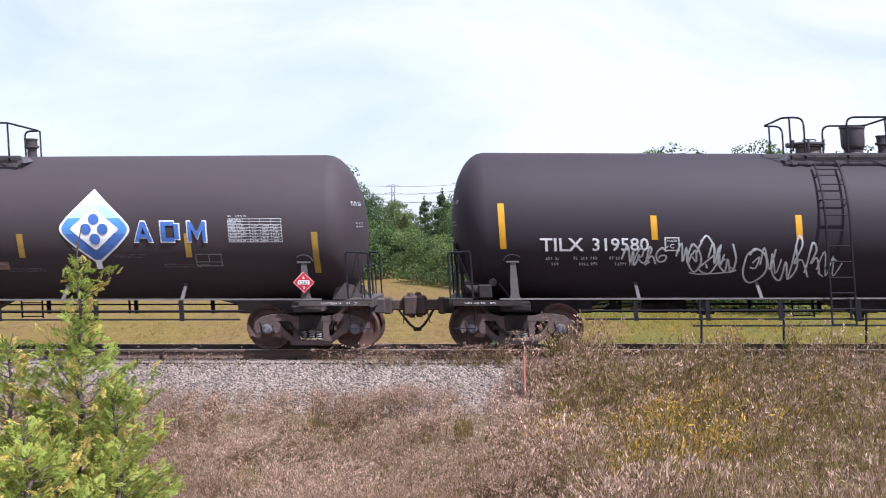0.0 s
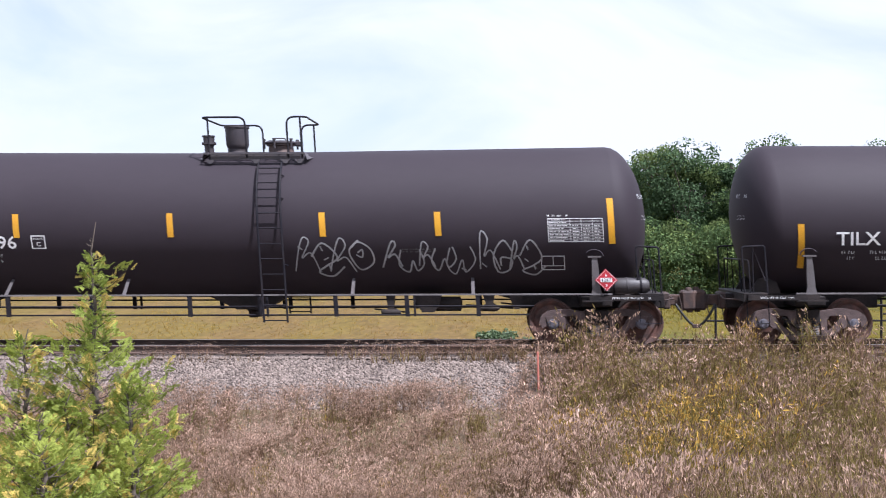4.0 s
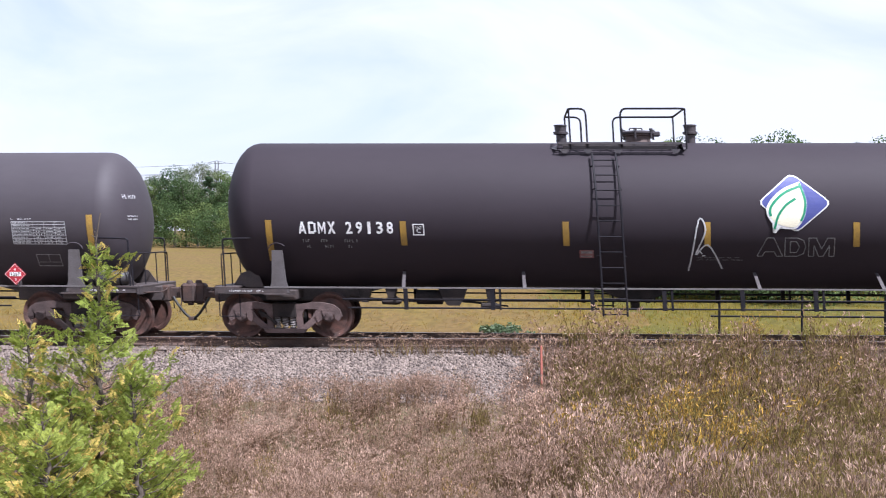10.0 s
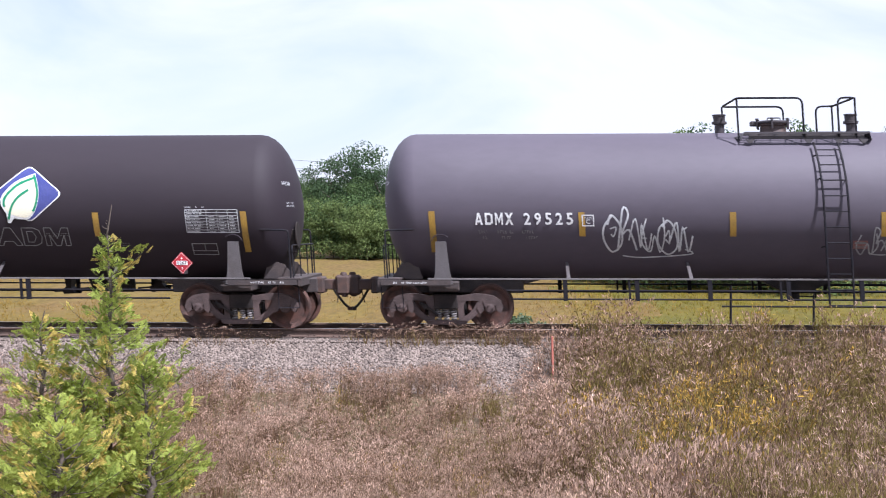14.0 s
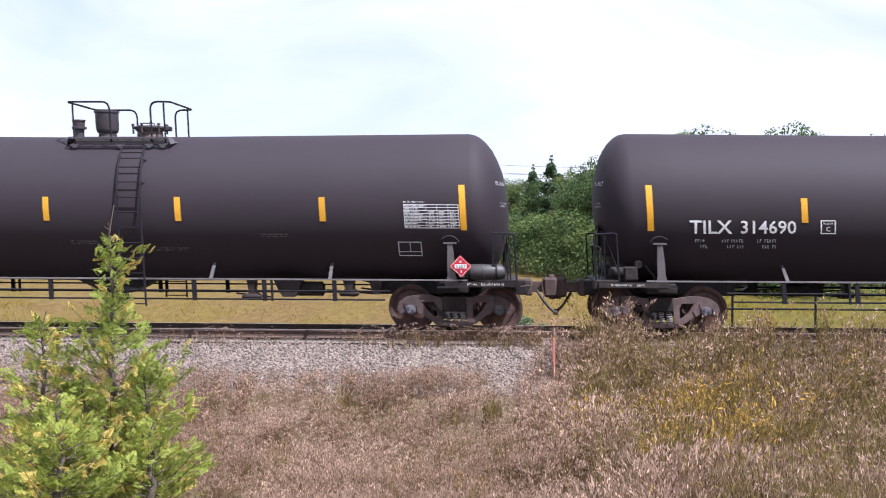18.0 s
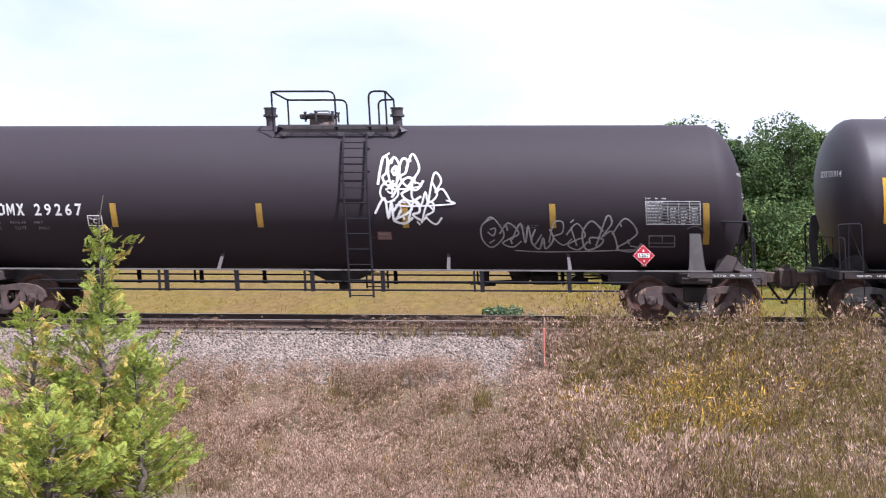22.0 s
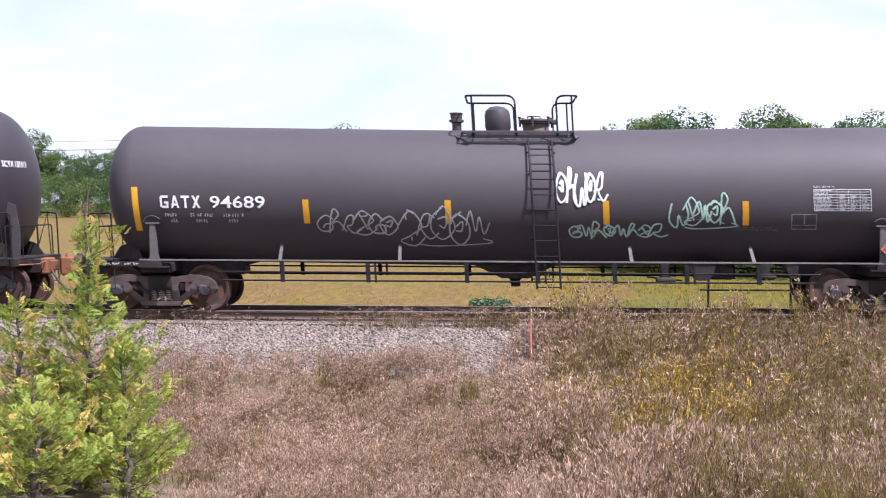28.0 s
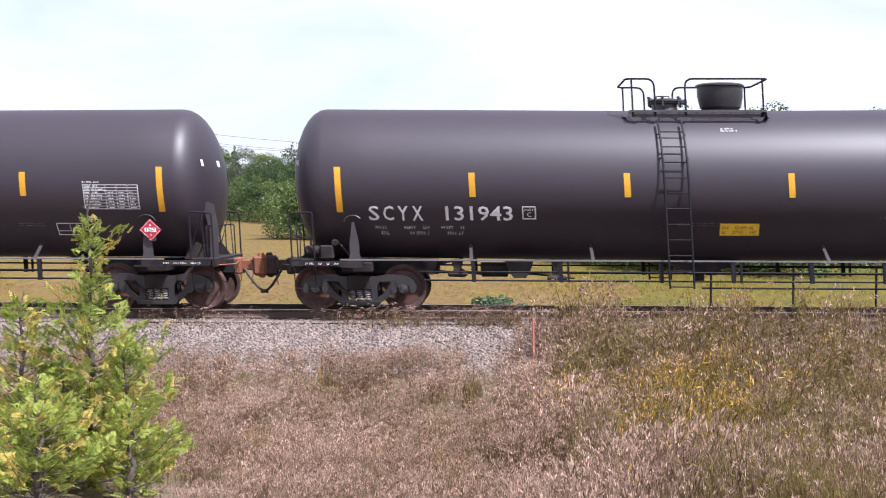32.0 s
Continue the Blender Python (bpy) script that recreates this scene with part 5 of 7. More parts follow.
# kind, turned round, paint, mark, what else is painted on it; tags are x0, x1, z0, z1, paint, letters
TRAIN = [
    ("leased", True, "", "TILX 319580", dict(stripes=(-4.36, -1.53, 1.44, 4.66), tall_x=(-7.35, 7.46), tags=[(-4.95, -4.15, 1.72, 2.05, W, 4), (-3.9, -2.85, 1.62, 2.15, W, 5), (-2.55, -0.8, 1.45, 2.05, W, 6)])),
    ("dotted", True, "", "ADMX 30018", dict(stripes=(-4.42, -2.17, 1.45, 4.83), logo="dots")),
    ("leased", True, "", "GATX 203781", dict(places=dict(mark=(-6.84, -4.70, 2.00, 2.26)), stripes=(-4.49, -1.50, 1.76, 4.85), tall=(1.55, 2.42), tall_x=(-7.40, 7.55), sign=(3.3, 4.1, 2.02, 2.34), tags=[(4.8, 6.0, 1.78, 2.3, W, 5), (-0.1, 0.7, 1.75, 2.0, D_, 4), (-4.2, -3.3, 1.6, 1.95, D_, 4), (-3.4, -1.9, 1.65, 2.35, W, 8)])),
    ("straight", False, "", "ADMX 29414", dict(logo="leaf", tags=[(0.1, 2.0, 1.55, 2.0, W, 5), (4.5, 6.3, 1.4, 2.05, W, 6), (-2.0, -0.6, 1.5, 2.0, D_, 5), (-7.75, -6.95, 2.35, 3.0, "white_paint", 4)])),
    ("leased", False, "", "TILX 191081", dict(tall_x=(-7.30, 7.40), tall=(1.55, 2.42), stripes=(-4.6, -1.74, 1.38, 4.47), short=(1.92, 2.40), banner=True, tags=[(-3.0, -1.2, 1.4, 2.0, D_, 5), (-1.1, 0.6, 1.3, 2.05, D_, 6)])),
    ("leased", False, "", "TILX 199596", dict(tags=[(1.2, 2.65, 1.5, 2.05, D_, 4), (2.95, 4.6, 1.55, 2.0, D_, 5), (4.85, 6.0, 1.55, 2.1, D_, 4)])),
    ("leased", True, "", "TILX 319", dict(bars=True)),
    ("leased", True, "", "TILX 319560", dict(tags=[(-3.9, -3.2, 1.65, 2.0, W, 3), (-1.8, -1.2, 1.65, 2.05, W, 3)])),
    ("maker", True, "", "ADMX 30714", dict(logo="leaf_high")),
    ("leased", False, "", "TILX 318101", dict(places=dict(mark=(-6.66, -4.74, 2.00, 2.26), plate=(-4.50, -4.21, 2.00, 2.27)), stripes=(-4.6, -1.43, 1.50, 4.77), sign=(3.15, 4.0, 2.05, 2.36))),
    ("straight", False, "", "ADMX 29473", dict(places=dict(mark=(-6.8, -4.85, 2.13, 2.37), plate=(-4.50, -4.27, 2.10, 2.33)), stripes=(-4.66, -1.72, 1.18, 4.14), logo="leaf")),
    ("straight", False, "", "ADMX 29138", dict(places=dict(mark=(-6.8, -4.85, 2.13, 2.37), plate=(-4.50, -4.27, 2.10, 2.33)), stripes=(-4.69, -1.47, 1.30, 4.19), logo="leaf", tags=[(1.0, 1.5, 1.5, 2.2, W, 1)])),
    ("long", False, "", "ADMX 29047", dict(logo="leaf_far")),
    ("straight", False, "faded_grey_paint", "ADMX 29529", dict(places=dict(mark=(-6.72, -4.82, 2.13, 2.37), plate=(-4.70, -4.46, 2.12, 2.35)), tags=[(-4.4, -3.4, 1.99, 2.24, "white_paint", 5), (-3.3, -2.6, 1.99, 2.24, "white_paint", 4), (-2.5, -1.8, 1.99, 2.24, "white_paint", 4), (-0.2, 1.6, 1.5, 2.0, W, 7), (1.6, 2.95, 1.7, 2.25, W, 5)])),
    ("older", False, "", "GATX 53846", dict(tags=[(4.6, 5.4, 1.7, 2.1, G_, 4), (1.9, 3.2, 1.7, 1.95, D_, 4)])),
    ("straight", True, "faded_grey_paint", "ADMX 29525", dict(places=dict(mark=(-6.55, -4.55, 2.13, 2.37), plate=(-4.42, -4.18, 2.10, 2.33)), tags=[(-3.95, -2.35, 1.58, 2.2, W, 6), (1.0, 2.0, 1.6, 2.0, D_, 4)])),
    ("straight", True, "", "ADMX 29248", dict(logo="leaf")),
    ("leased", False, "", "TILX 314", dict(bars=True)),
    ("leased", False, "", "TILX 314679", dict()),
    ("leased", True, "", "TILX 314690", dict(stripes=(-4.35, -1.43, 1.34, 4.53), tall_x=(-7.34, 7.33), places=dict(mark=(-6.58, -4.52, 2.00, 2.26), plate=(-4.05, -3.76, 2.00, 2.27), table=(6.08, 7.17, 2.09, 2.56), placard=(7.20, 1.34)))),
    ("leased", False, "", "TILX 319638", dict(stripes=(-4.36, -1.03, 1.66, 4.58), tall_x=(-7.20, 7.38))),
    ("crude", False, "", "SCYX  131902", dict(tall_x=(-7.17, 7.40), places=dict(mark=(-6.62, -3.88, 1.84, 2.13)))),
    ("crude", False, "", "SCYX  131907", dict(tall_x=(-7.17, 7.36), places=dict(mark=(-6.66, -3.92, 1.84, 2.13)))),
    ("crude", True, "", "SCYX  131914", dict(stripes=(-4.80, -1.66, 1.58, 4.71), places=dict(sign=(1.30, 2.07, 1.56, 1.80)))),
    ("straight", True, "", "ADMX 29267", dict(tags=[(1.0, 1.75, 2.75, 3.3, "white_paint", 4), (1.0, 2.35, 2.4, 2.85, "white_paint", 4), (1.0, 2.1, 2.0, 2.45, "white_paint", 4), (3.0, 5.95, 1.5, 2.0, D_, 9)])),
    ("older", False, "", "GATX 94676", dict(stripes=(-4.95, -1.45, 2.02, 5.18))),
    ("lilac", False, "", "UTLX 205639", dict()),
    ("straight", True, "", "ADMX 29", dict(logo="leaf", bars=True, tags=[(0.8, 3.7, 1.5, 2.0, W, 9), (4.2, 6.2, 1.45, 2.1, W, 6)])),
    ("leased", True, "", "TILX 199590", dict()),
    ("straight", False, "", "ADMX 29400", dict(logo="leaf", tags=[(-4.4, -3.5, 1.6, 2.35, W, 5), (-3.4, -2.65, 1.65, 2.2, W, 4), (-0.7, 0.7, 1.55, 2.35, W, 6), (0.7, 1.95, 1.5, 2.4, W, 6)])),
    ("older", False, "", "GATX 94689", dict(stripes=(-4.17, -1.33, 1.80, 4.54), places=dict(mark=(-7.12, -4.98, 2.10, 2.35)), tags=[(-3.95, -2.4, 1.6, 1.95, D_, 6), (-2.3, -0.6, 1.45, 2.05, D_, 5), (0.85, 1.8, 2.15, 2.85, "white_paint", 5), (1.05, 2.9, 1.55, 1.8, G_, 8), (3.1, 4.3, 1.8, 2.25, G_, 5)])),
    ("crude", False, "", "SCYX  131913", dict(stripes=(-4.75, -1.56, 1.48, 4.79))),
    ("crude", False, "", "SCYX  131918", dict(places=dict(mark=(-6.76, -3.80, 1.84, 2.13), plate=(-3.62, -3.36, 1.87, 2.13)))),
    ("crude", False, "", "SCYX  131940", dict(tall_x=(-7.31, 7.40), places=dict(mark=(-6.76, -3.59, 1.84, 2.13), plate=(-3.39, -3.12, 1.87, 2.13)))),
    ("crude", False, "", "SCYX  131943", dict(stripes=(-4.65, -1.60, 1.60, 4.71), tall_x=(-7.31, 7.40), places=dict(mark=(-6.74, -3.88, 1.84, 2.13)))),
    ("crude", False, "", "SCYX  1319", dict(stripes=(-4.75, -1.66, 1.40, 4.50), tall_x=(-7.31, 7.27), bars=True)),
]
# coupled length of each car, which sets where it runs in the train
PITCH = [
    18.41, 18.53, 18.60, 18.53, 18.42, 18.39, 18.55, 18.41, 18.27, 18.43, 18.52, 18.52,
    19.73, 18.53, 18.70, 18.54, 18.53, 18.60, 18.41, 18.34, 18.34, 18.14, 18.12, 18.12,
    18.41, 18.65, 19.00, 18.67, 18.56, 18.50, 18.68, 18.15, 18.19, 18.15, 18.15, 18.15,
]


def mark_car(car, index):
    """Stripes, lettering, tables, signs, logos and sprayed tags on the near side."""
    kind, flipped, paint, mark, more = TRAIN[index]
    st, length, place = STYLES[kind], LENGTHS[kind], dict(PLACES[kind], **more.get("places", {}))
    rnd = random.Random(100 + index)

    def skin(eps=0.012):
        return Skin(kind, length, eps)

    for x in more.get("tall_x", (-st.tall_x, st.tall_x)):
        part("stripe", skin(0.008).rect(x - 0.062, x + 0.062, *more.get("tall", st.tall)).s, st.stripe, car)
    for x in more.get("stripes", st.stripes if kind != "leased" or not flipped else (-4.47, -1.53, 1.44, 4.66)):
        part("stripe", skin(0.008).rect(x - 0.062, x + 0.062, *more.get("short", st.short)).s, st.stripe, car)
    x0, x1, z0, z1 = place["mark"]
    letters, digits = mark.split()[0], mark.split()[-1]
    white = "white_paint" if kind != "lilac" else "sign_yellow"
    gap = 0.40 if kind != "crude" else 0.37
    cut = x0 + (x1 - x0) * gap
    s = skin()
    if letters[0] in "AG":
        letter_blocks(s, x0, cut, z0, z1, [BLOCKS[c] for c in letters])
    elif kind == "crude":
        for i, c in enumerate(letters):
            cell = (cut - x0 + 0.1) / 4
            s.words(c, x0 + cell * i, x0 + cell * (i + 0.72), z0, z1)
    else:
        s.words(letters, x0, cut, z0, z1)
    part("lettering", s.s, white, car, "white lettering", 0)
    s = skin()
    if kind in ("straight", "dotted") and not more.get("bars"):
        # narrow letters set wide apart
        start = x0 + (x1 - x0) * 0.475
        cell = (x1 - start) / len(digits)
        for i, c in enumerate(digits):
            s.words(c, start + cell * (i + (0.18 if c != "1" else 0.32)), start + cell * (i + (0.82 if c != "1" else 0.62)), z0, z1, 0.02)
    elif more.get("bars"):
        s.rect(cut + 0.18, x1, z0, z1)
    else:
        s.words(digits, x0 + (x1 - x0) * (gap + (0.08 if kind != "crude" else 0.165)), x1, z0, z1)
    part("number", s.s, white, car, "white number", 0)
    s = skin()
    share = {"leased": 0.85, "maker": 0.9, "crude": 0.67, "older": 0.8, "long": 0.7}.get(kind, 0.62)
    for row in range(2 if kind != "long" else 3):
        z = z0 - 0.17 - 0.115 * row
        for a, b in ((0.03, 0.2), (0.33, 0.62), (0.72, 1.0)):
            s.lines(x0 + (x1 - x0) * share * (a + 0.06 * row) + 0.05, x0 + (x1 - x0) * share * b, z, z + 0.062, 1, rnd, 0.0)
    part("small_lettering", s.s, "spray_paint" if kind in ("leased", "maker", "crude", "older") else "worn_white_paint", car, "", 0)["kind"] = "stuff"
    if "plate" in place:
        a, b, c, d = place["plate"]
        s = skin().outline(a, b, c, d, 0.022).words("C", (a + b) / 2 - 0.04, (a + b) / 2 + 0.04, c + 0.05, c + 0.14).words("PLATE", a + 0.05, b - 0.05, d - 0.09, d - 0.05, 0)
        part("plate_mark", s.s, "white_paint", car, "", 0)
    a, b, c, d = place["table"]
    s = skin().table(a, b, c, d, 8, rnd).lines(a, a + 0.42, d + 0.03, d + 0.07, 1, rnd, 0.1)
    part("capacity_table", s.s, "white_paint" if kind in ("leased", "maker", "crude") else ("spray_paint" if kind != "lilac" else "worn_white_paint"), car, "", 0)
    a, b, c, d = place["box"]
    s = skin().outline(a, b, c, d, 0.018).rect((a + b) / 2, (a + b) / 2 + 0.014, c + 0.08, d).rect(a, b, c + 0.08, c + 0.094)
    if kind == "crude":
        s.ribbon([(b + 0.16, (c + d) / 2), (b + 0.26, d - 0.02), (b + 0.36, (c + d) / 2), (b + 0.26, c + 0.02), (b + 0.16, (c + d) / 2)], 0.014)
    part("test_box", s.s, "spray_paint" if kind in ("leased", "maker", "crude", "lilac") else "worn_white_paint", car, "", 0)
    if kind in ("straight", "dotted", "maker"):
        a = {"straight": -1.22, "dotted": -1.22, "maker": 1.38}[kind] if not flipped else {"straight": 0.86, "dotted": 0.86, "maker": -1.66}[kind]
        plate = part("small_plate", skin(0.014).rect(a, a + 0.28, 1.66, 1.82).s, "faded_plate", car, "small faded red and white plate")
        part("plate_lines", skin(0.022).rect(a + 0.03, a + 0.25, 1.75, 1.795).rect(a + 0.03, a + 0.25, 1.685, 1.705).s, "worn_white_paint", plate, "", 0)
    s = skin()
    for a in ((-0.6, 1.75), (1.1, 1.62), (3.3, 1.9), (4.3, 1.7)):
        if rnd.random() < 0.6:
            w = rnd.uniform(0.5, 1.0)
            s.lines(a[0], a[0] + w, a[1], a[1] + 0.09, 2, rnd, 0.5)
    if s.s.v:
        part("small_lettering", s.s, "worn_white_paint", car, "", 0)["kind"] = "stuff"
    px, pz = place["placard"]
    add_placard(car, px, pz, -(st.radius + 0.07))
    part("placard_holder", Shape().box(px - 0.05, px + 0.05, -(st.radius + 0.06), -(st.radius - 0.12), pz - 0.22, pz + 0.05), "grey_bracket", car)
    sign = more.get("sign") or place.get("sign")
    if sign:
        a, b, c, d = sign
        board = part("notice", skin(0.016).rect(a, b, c, d).s, "sign_yellow", car, "yellow notice with two lines of small black writing")
        part("notice_lines", skin(0.024).lines(a + 0.05, b - 0.05, c + 0.04, d - 0.02, 2, rnd, 0.4).s, "sign_black", board, "", 0)
    if kind == "crude":
        part("small_lettering", skin().lines(0.35, 0.68, 3.62, 3.72, 2, rnd, 0.35).s, "white_paint", car, "", 0)["kind"] = "stuff"
        for end in (-1, 1):
            a, b = (-1.08, -0.28) if end > 0 else (0.28, 1.08)
            s = HeadSkin(kind, length, end)
            if more.get("bars"):
                s.rect(a, b, 2.93, 3.06)
            else:
                s.words(letters, a, a + 0.32, 2.93, 3.06).words(digits, a + 0.38, b, 2.93, 3.06)
            part("end_lettering", s.s, "white_paint", car, "white lettering", 0)
    else:
        for end in (-1, 1):
            a = -1.0 if end > 0 else 0.45
            s = HeadSkin(kind, length, end).lines(a, a + 0.5, st.middle + 0.42, st.middle + 0.50, 1, rnd, 0.0).lines(a + 0.05, a + 0.4, st.middle - 0.02, st.middle + 0.11, 2, rnd, 0.5)
            part("end_lettering", s.s, "spray_paint", car, "", 0)
    # dimensions stencilled on the end sill
    tc = length / 2 - TRUCK_IN
    b = Board(-(st.radius + 0.022)).lines(-tc - 1.0, -tc - 0.3, 0.962, 1.0, 1, rnd, 0.0)
    part("sill_lettering", b.s, "white_paint", car, "", 0)["kind"] = "stuff"
    b = Board(-(st.radius + 0.022)).lines(tc + 0.3, tc + 1.05, 0.962, 1.0, 1, rnd, 0.0)
    part("sill_lettering", b.s, "white_paint", car, "", 0)["kind"] = "stuff"
    logo = more.get("logo", "")
    if logo.startswith("leaf"):
        cx, cz = {"leaf": (3.02, 2.76), "leaf_high": (3.52, 3.06), "leaf_far": (3.95, 2.72)}[logo]
        board = part("logo", skin(0.012).poly(rounded_diamond(cx, cz, 0.72, 0.60)).s, "white_paint", car, "rounded blue diamond with a pale leaf", 0)
        part("field", skin(0.018).poly(rounded_diamond(cx, cz, 0.685, 0.57)).s, "logo_blue", board, "", 0)
        rim = smooth_path([(0.14, 0.42), (-0.2, 0.28), (-0.42, 0.10), (-0.55, -0.08), (-0.55, -0.25), (-0.46, -0.40)], 3)
        back = smooth_path([(-0.30, -0.48), (-0.12, -0.52), (0.02, -0.49), (0.15, -0.32), (0.22, -0.08), (0.22, 0.12), (0.14, 0.42)], 3)
        leaf = [(cx + u, cz + v) for u, v in rim + [(-0.45, -0.58), (-0.40, -0.60)] + back[:-1]]
        part("leaf", skin(0.026).poly(leaf).s, "white_paint", board, "", 0)
        mid = (-0.13, -0.08)
        part("leaf_face", skin(0.030).poly([(mid[0] + (u - cx - mid[0]) * 0.91 + cx, mid[1] + (v - cz - mid[1]) * 0.91 + cz) for u, v in leaf if v - cz > -0.55]).s, "logo_cream", board, "", 0)
        edge = [(u * 0.93, v * 0.90 - 0.01) for u, v in rim]
        part("leaf_line", skin(0.036).ribbon([(cx + u + 0.03, cz + v - 0.03) for u, v in edge[:-3]], 0.05).s, "logo_green", board, "", 0)
        part("leaf_line", skin(0.036).ribbon([(cx + u * 0.9 - 0.005, cz + v * 0.92) for u, v in back[8:]], 0.045).s, "logo_green", board, "", 0)
        part("leaf_line", skin(0.036).ribbon([(cx + u, cz + v) for u, v in smooth_path([(-0.42, -0.52), (-0.34, -0.26), (-0.18, -0.05), (0.02, 0.08)], 3)], 0.045).s, "logo_green", board, "", 0)
        s = skin(0.012)
        lx, lz, h = cx - 0.75, cz - (1.05 if logo != "leaf_high" else 0.99), 0.36
        for loop in ([(0.0, 0), (0.19, 1), (0.32, 1), (0.50, 0), (0.38, 0), (0.33, 0.24), (0.15, 0.24), (0.10, 0), (0.0, 0)],
                     [(0.54, 0), (0.54, 1), (0.78, 1), (0.90, 0.86), (0.94, 0.5), (0.90, 0.14), (0.78, 0), (0.54, 0)],
                     [(0.64, 0.2), (0.64, 0.8), (0.76, 0.8), (0.82, 0.5), (0.76, 0.2), (0.64, 0.2)],
                     [(1.0, 0), (1.0, 1), (1.14, 1), (1.25, 0.4), (1.36, 1), (1.5, 1), (1.5, 0), (1.4, 0), (1.4, 0.6), (1.29, 0), (1.2, 0), (1.1, 0.6), (1.1, 0), (1.0, 0)]):
            for q, r in zip(loop, loop[1:]):
                s.ribbon([(lx + q[0], lz + h * q[1]), (lx + r[0], lz + h * r[1])], 0.016 if logo != "leaf_high" else 0.019)
        part("logo_outline", s.s, "worn_white_paint" if logo != "leaf_high" else "spray_paint", car, "", 0)
    elif logo == "dots":
        cx, cz = 2.98, 2.47

        def drop(k, lo=-9.0, hi=9.0):
            """The logo's outline, pointed above and below and round at the sides, cut off at two levels."""
            side = smooth_path([(0.0, 0.81), (0.36, 0.44), (0.62, 0.17), (0.71, 0.0), (0.62, -0.17), (0.36, -0.42), (0.06, -0.66)], 4)
            side = [(u * k, v * k) for u, v in side]
            keep = [q for q in side if lo < q[1] < hi]
            for level in (lo, hi):
                for q, r in zip(side, side[1:]):
                    if (q[1] - level) * (r[1] - level) < 0:
                        keep.append((q[0] + (r[0] - q[0]) * (level - q[1]) / (r[1] - q[1]), level))
            keep.sort(key=lambda q: -q[1])
            return [(cx + u, cz + v) for u, v in keep] + [(cx - u, cz + v) for u, v in reversed(keep) if u > 1e-6]

        board = part("logo", skin(0.012).poly(drop(1.0)).rect(cx - 0.06, cx + 0.06, cz - 0.80, cz - 0.64).s, "white_paint", car, "blue and white pointed diamond with four dots", 0)
        for lo, hi, shade in ((0.22, 0.50, "logo_sky"), (-0.10, 0.22, "logo_light_blue"), (-9.0, -0.10, "logo_mid_blue")):
            part("field", skin(0.018).poly(drop(0.93, lo, hi)).s, shade, board, "", 0)
        part("inner_field", skin(0.026).poly(rounded_diamond(cx, cz, 0.50, 0.43, 0.1)).s, "white_paint", board, "", 0)
        s = skin(0.034)
        for dx, dz in ((-0.17, 0), (0.17, 0), (0, 0.2), (0, -0.2)):
            s.poly([(cx + dx + 0.11 * math.cos(2 * math.pi * k / 14), cz + dz + 0.11 * math.sin(2 * math.pi * k / 14)) for k in range(14)])
        part("dots", s.s, "logo_mid_blue", board, "", 0)
        for i, c in enumerate(("wedge", "slab", "arch")):
            a = 3.70 + 0.54 * i
            s = skin(0.010)
            letter_blocks(s, a, a + 0.52, 2.19, 2.64, [c])
            part("logo_letter", s.s, "white_paint", car, "", 0)
            s = skin(0.020)
            letter_blocks(s, a + 0.03, a + 0.49, 2.215, 2.615, [c])
            part("logo_letter_face", s.s, "logo_mid_blue", car, "", 0)
    if more.get("banner"):
        board = part("banner", skin(0.012).rect(2.70, 5.40, 2.48, 3.27, -0.5).s, "white_paint", car, "slanted white banner with a dark blue block and two bars of writing")
        part("block", skin(0.022).rect(2.82, 3.18, 2.54, 3.21, -0.5).s, "logo_blue", board)
        s = skin(0.022)
        for row, z in ((0, 2.93), (1, 2.62)):
            x = 3.25 - 0.02 * row
            for w in ((0.8, 0.75) if row == 0 else (0.85, 0.6)):
                for k in range(9):
                    s.rect(x + w * k / 9, x + w * (k + 0.72) / 9, z, z + (0.2 if k else 0.24))
                x += w + 0.1
        part("banner_writing", s.s, "sign_black", board, "", 0)
    for i, (a, b, c, d, paint_name, n) in enumerate(more.get("tags", [])):
        s = skin(0.014).scrawl(a, b, c, d, 7 * index + i, 0.040 if paint_name == "white_paint" else 0.031, n)
        part("sprayed_tag", s.s, paint_name, car, "sprayed graffiti tag", 0)


def build_train():
    first = {}
    cars = []
    for i, (kind, flipped, paint, mark, more) in enumerate(TRAIN):
        key = (kind, flipped, paint)
        if key not in first:
            car = build_car(kind, LENGTHS[kind], flipped)
            first[key] = car
            if paint:
                tank = [o for o in car.children if o.name.startswith("tank") and not o.name.startswith("tank_")][0]
                tank.data.materials[0] = MAT[paint]
        else:
            car = copy_thing(first[key], pose(0, 0, 0))
        label = LABELS[kind]
        if paint == "faded_grey_paint":
            label = "faded grey straight tank car with dull yellow stripes"
        elif paint:
            label = "brown-dusted black tank car with a blue diamond logo of dots"
        elif more.get("banner"):
            label = "black funnel-bottomed tank car with a slanted white banner"
        elif more.get("tags"):
            label = label.split(" with ")[0].split(" sagging")[0] + " with sprayed graffiti and yellow stripes"
        cars.append(tagged(car, label, "tank car", "tank cars of the train"))
    for i, car in enumerate(cars):
        mark_car(car, i)
    return cars


CARS = build_train()


# slack in the couplings
SLACK = {2: 0.04, 3: 0.11, 4: 0.05, 19: 0.06, 26: 0.11}


def car_x(i, t):
    return train_x(t) + SLACK.get(i, 0.0) + PITCH[0] - sum(PITCH[:i]) - PITCH[i] / 2


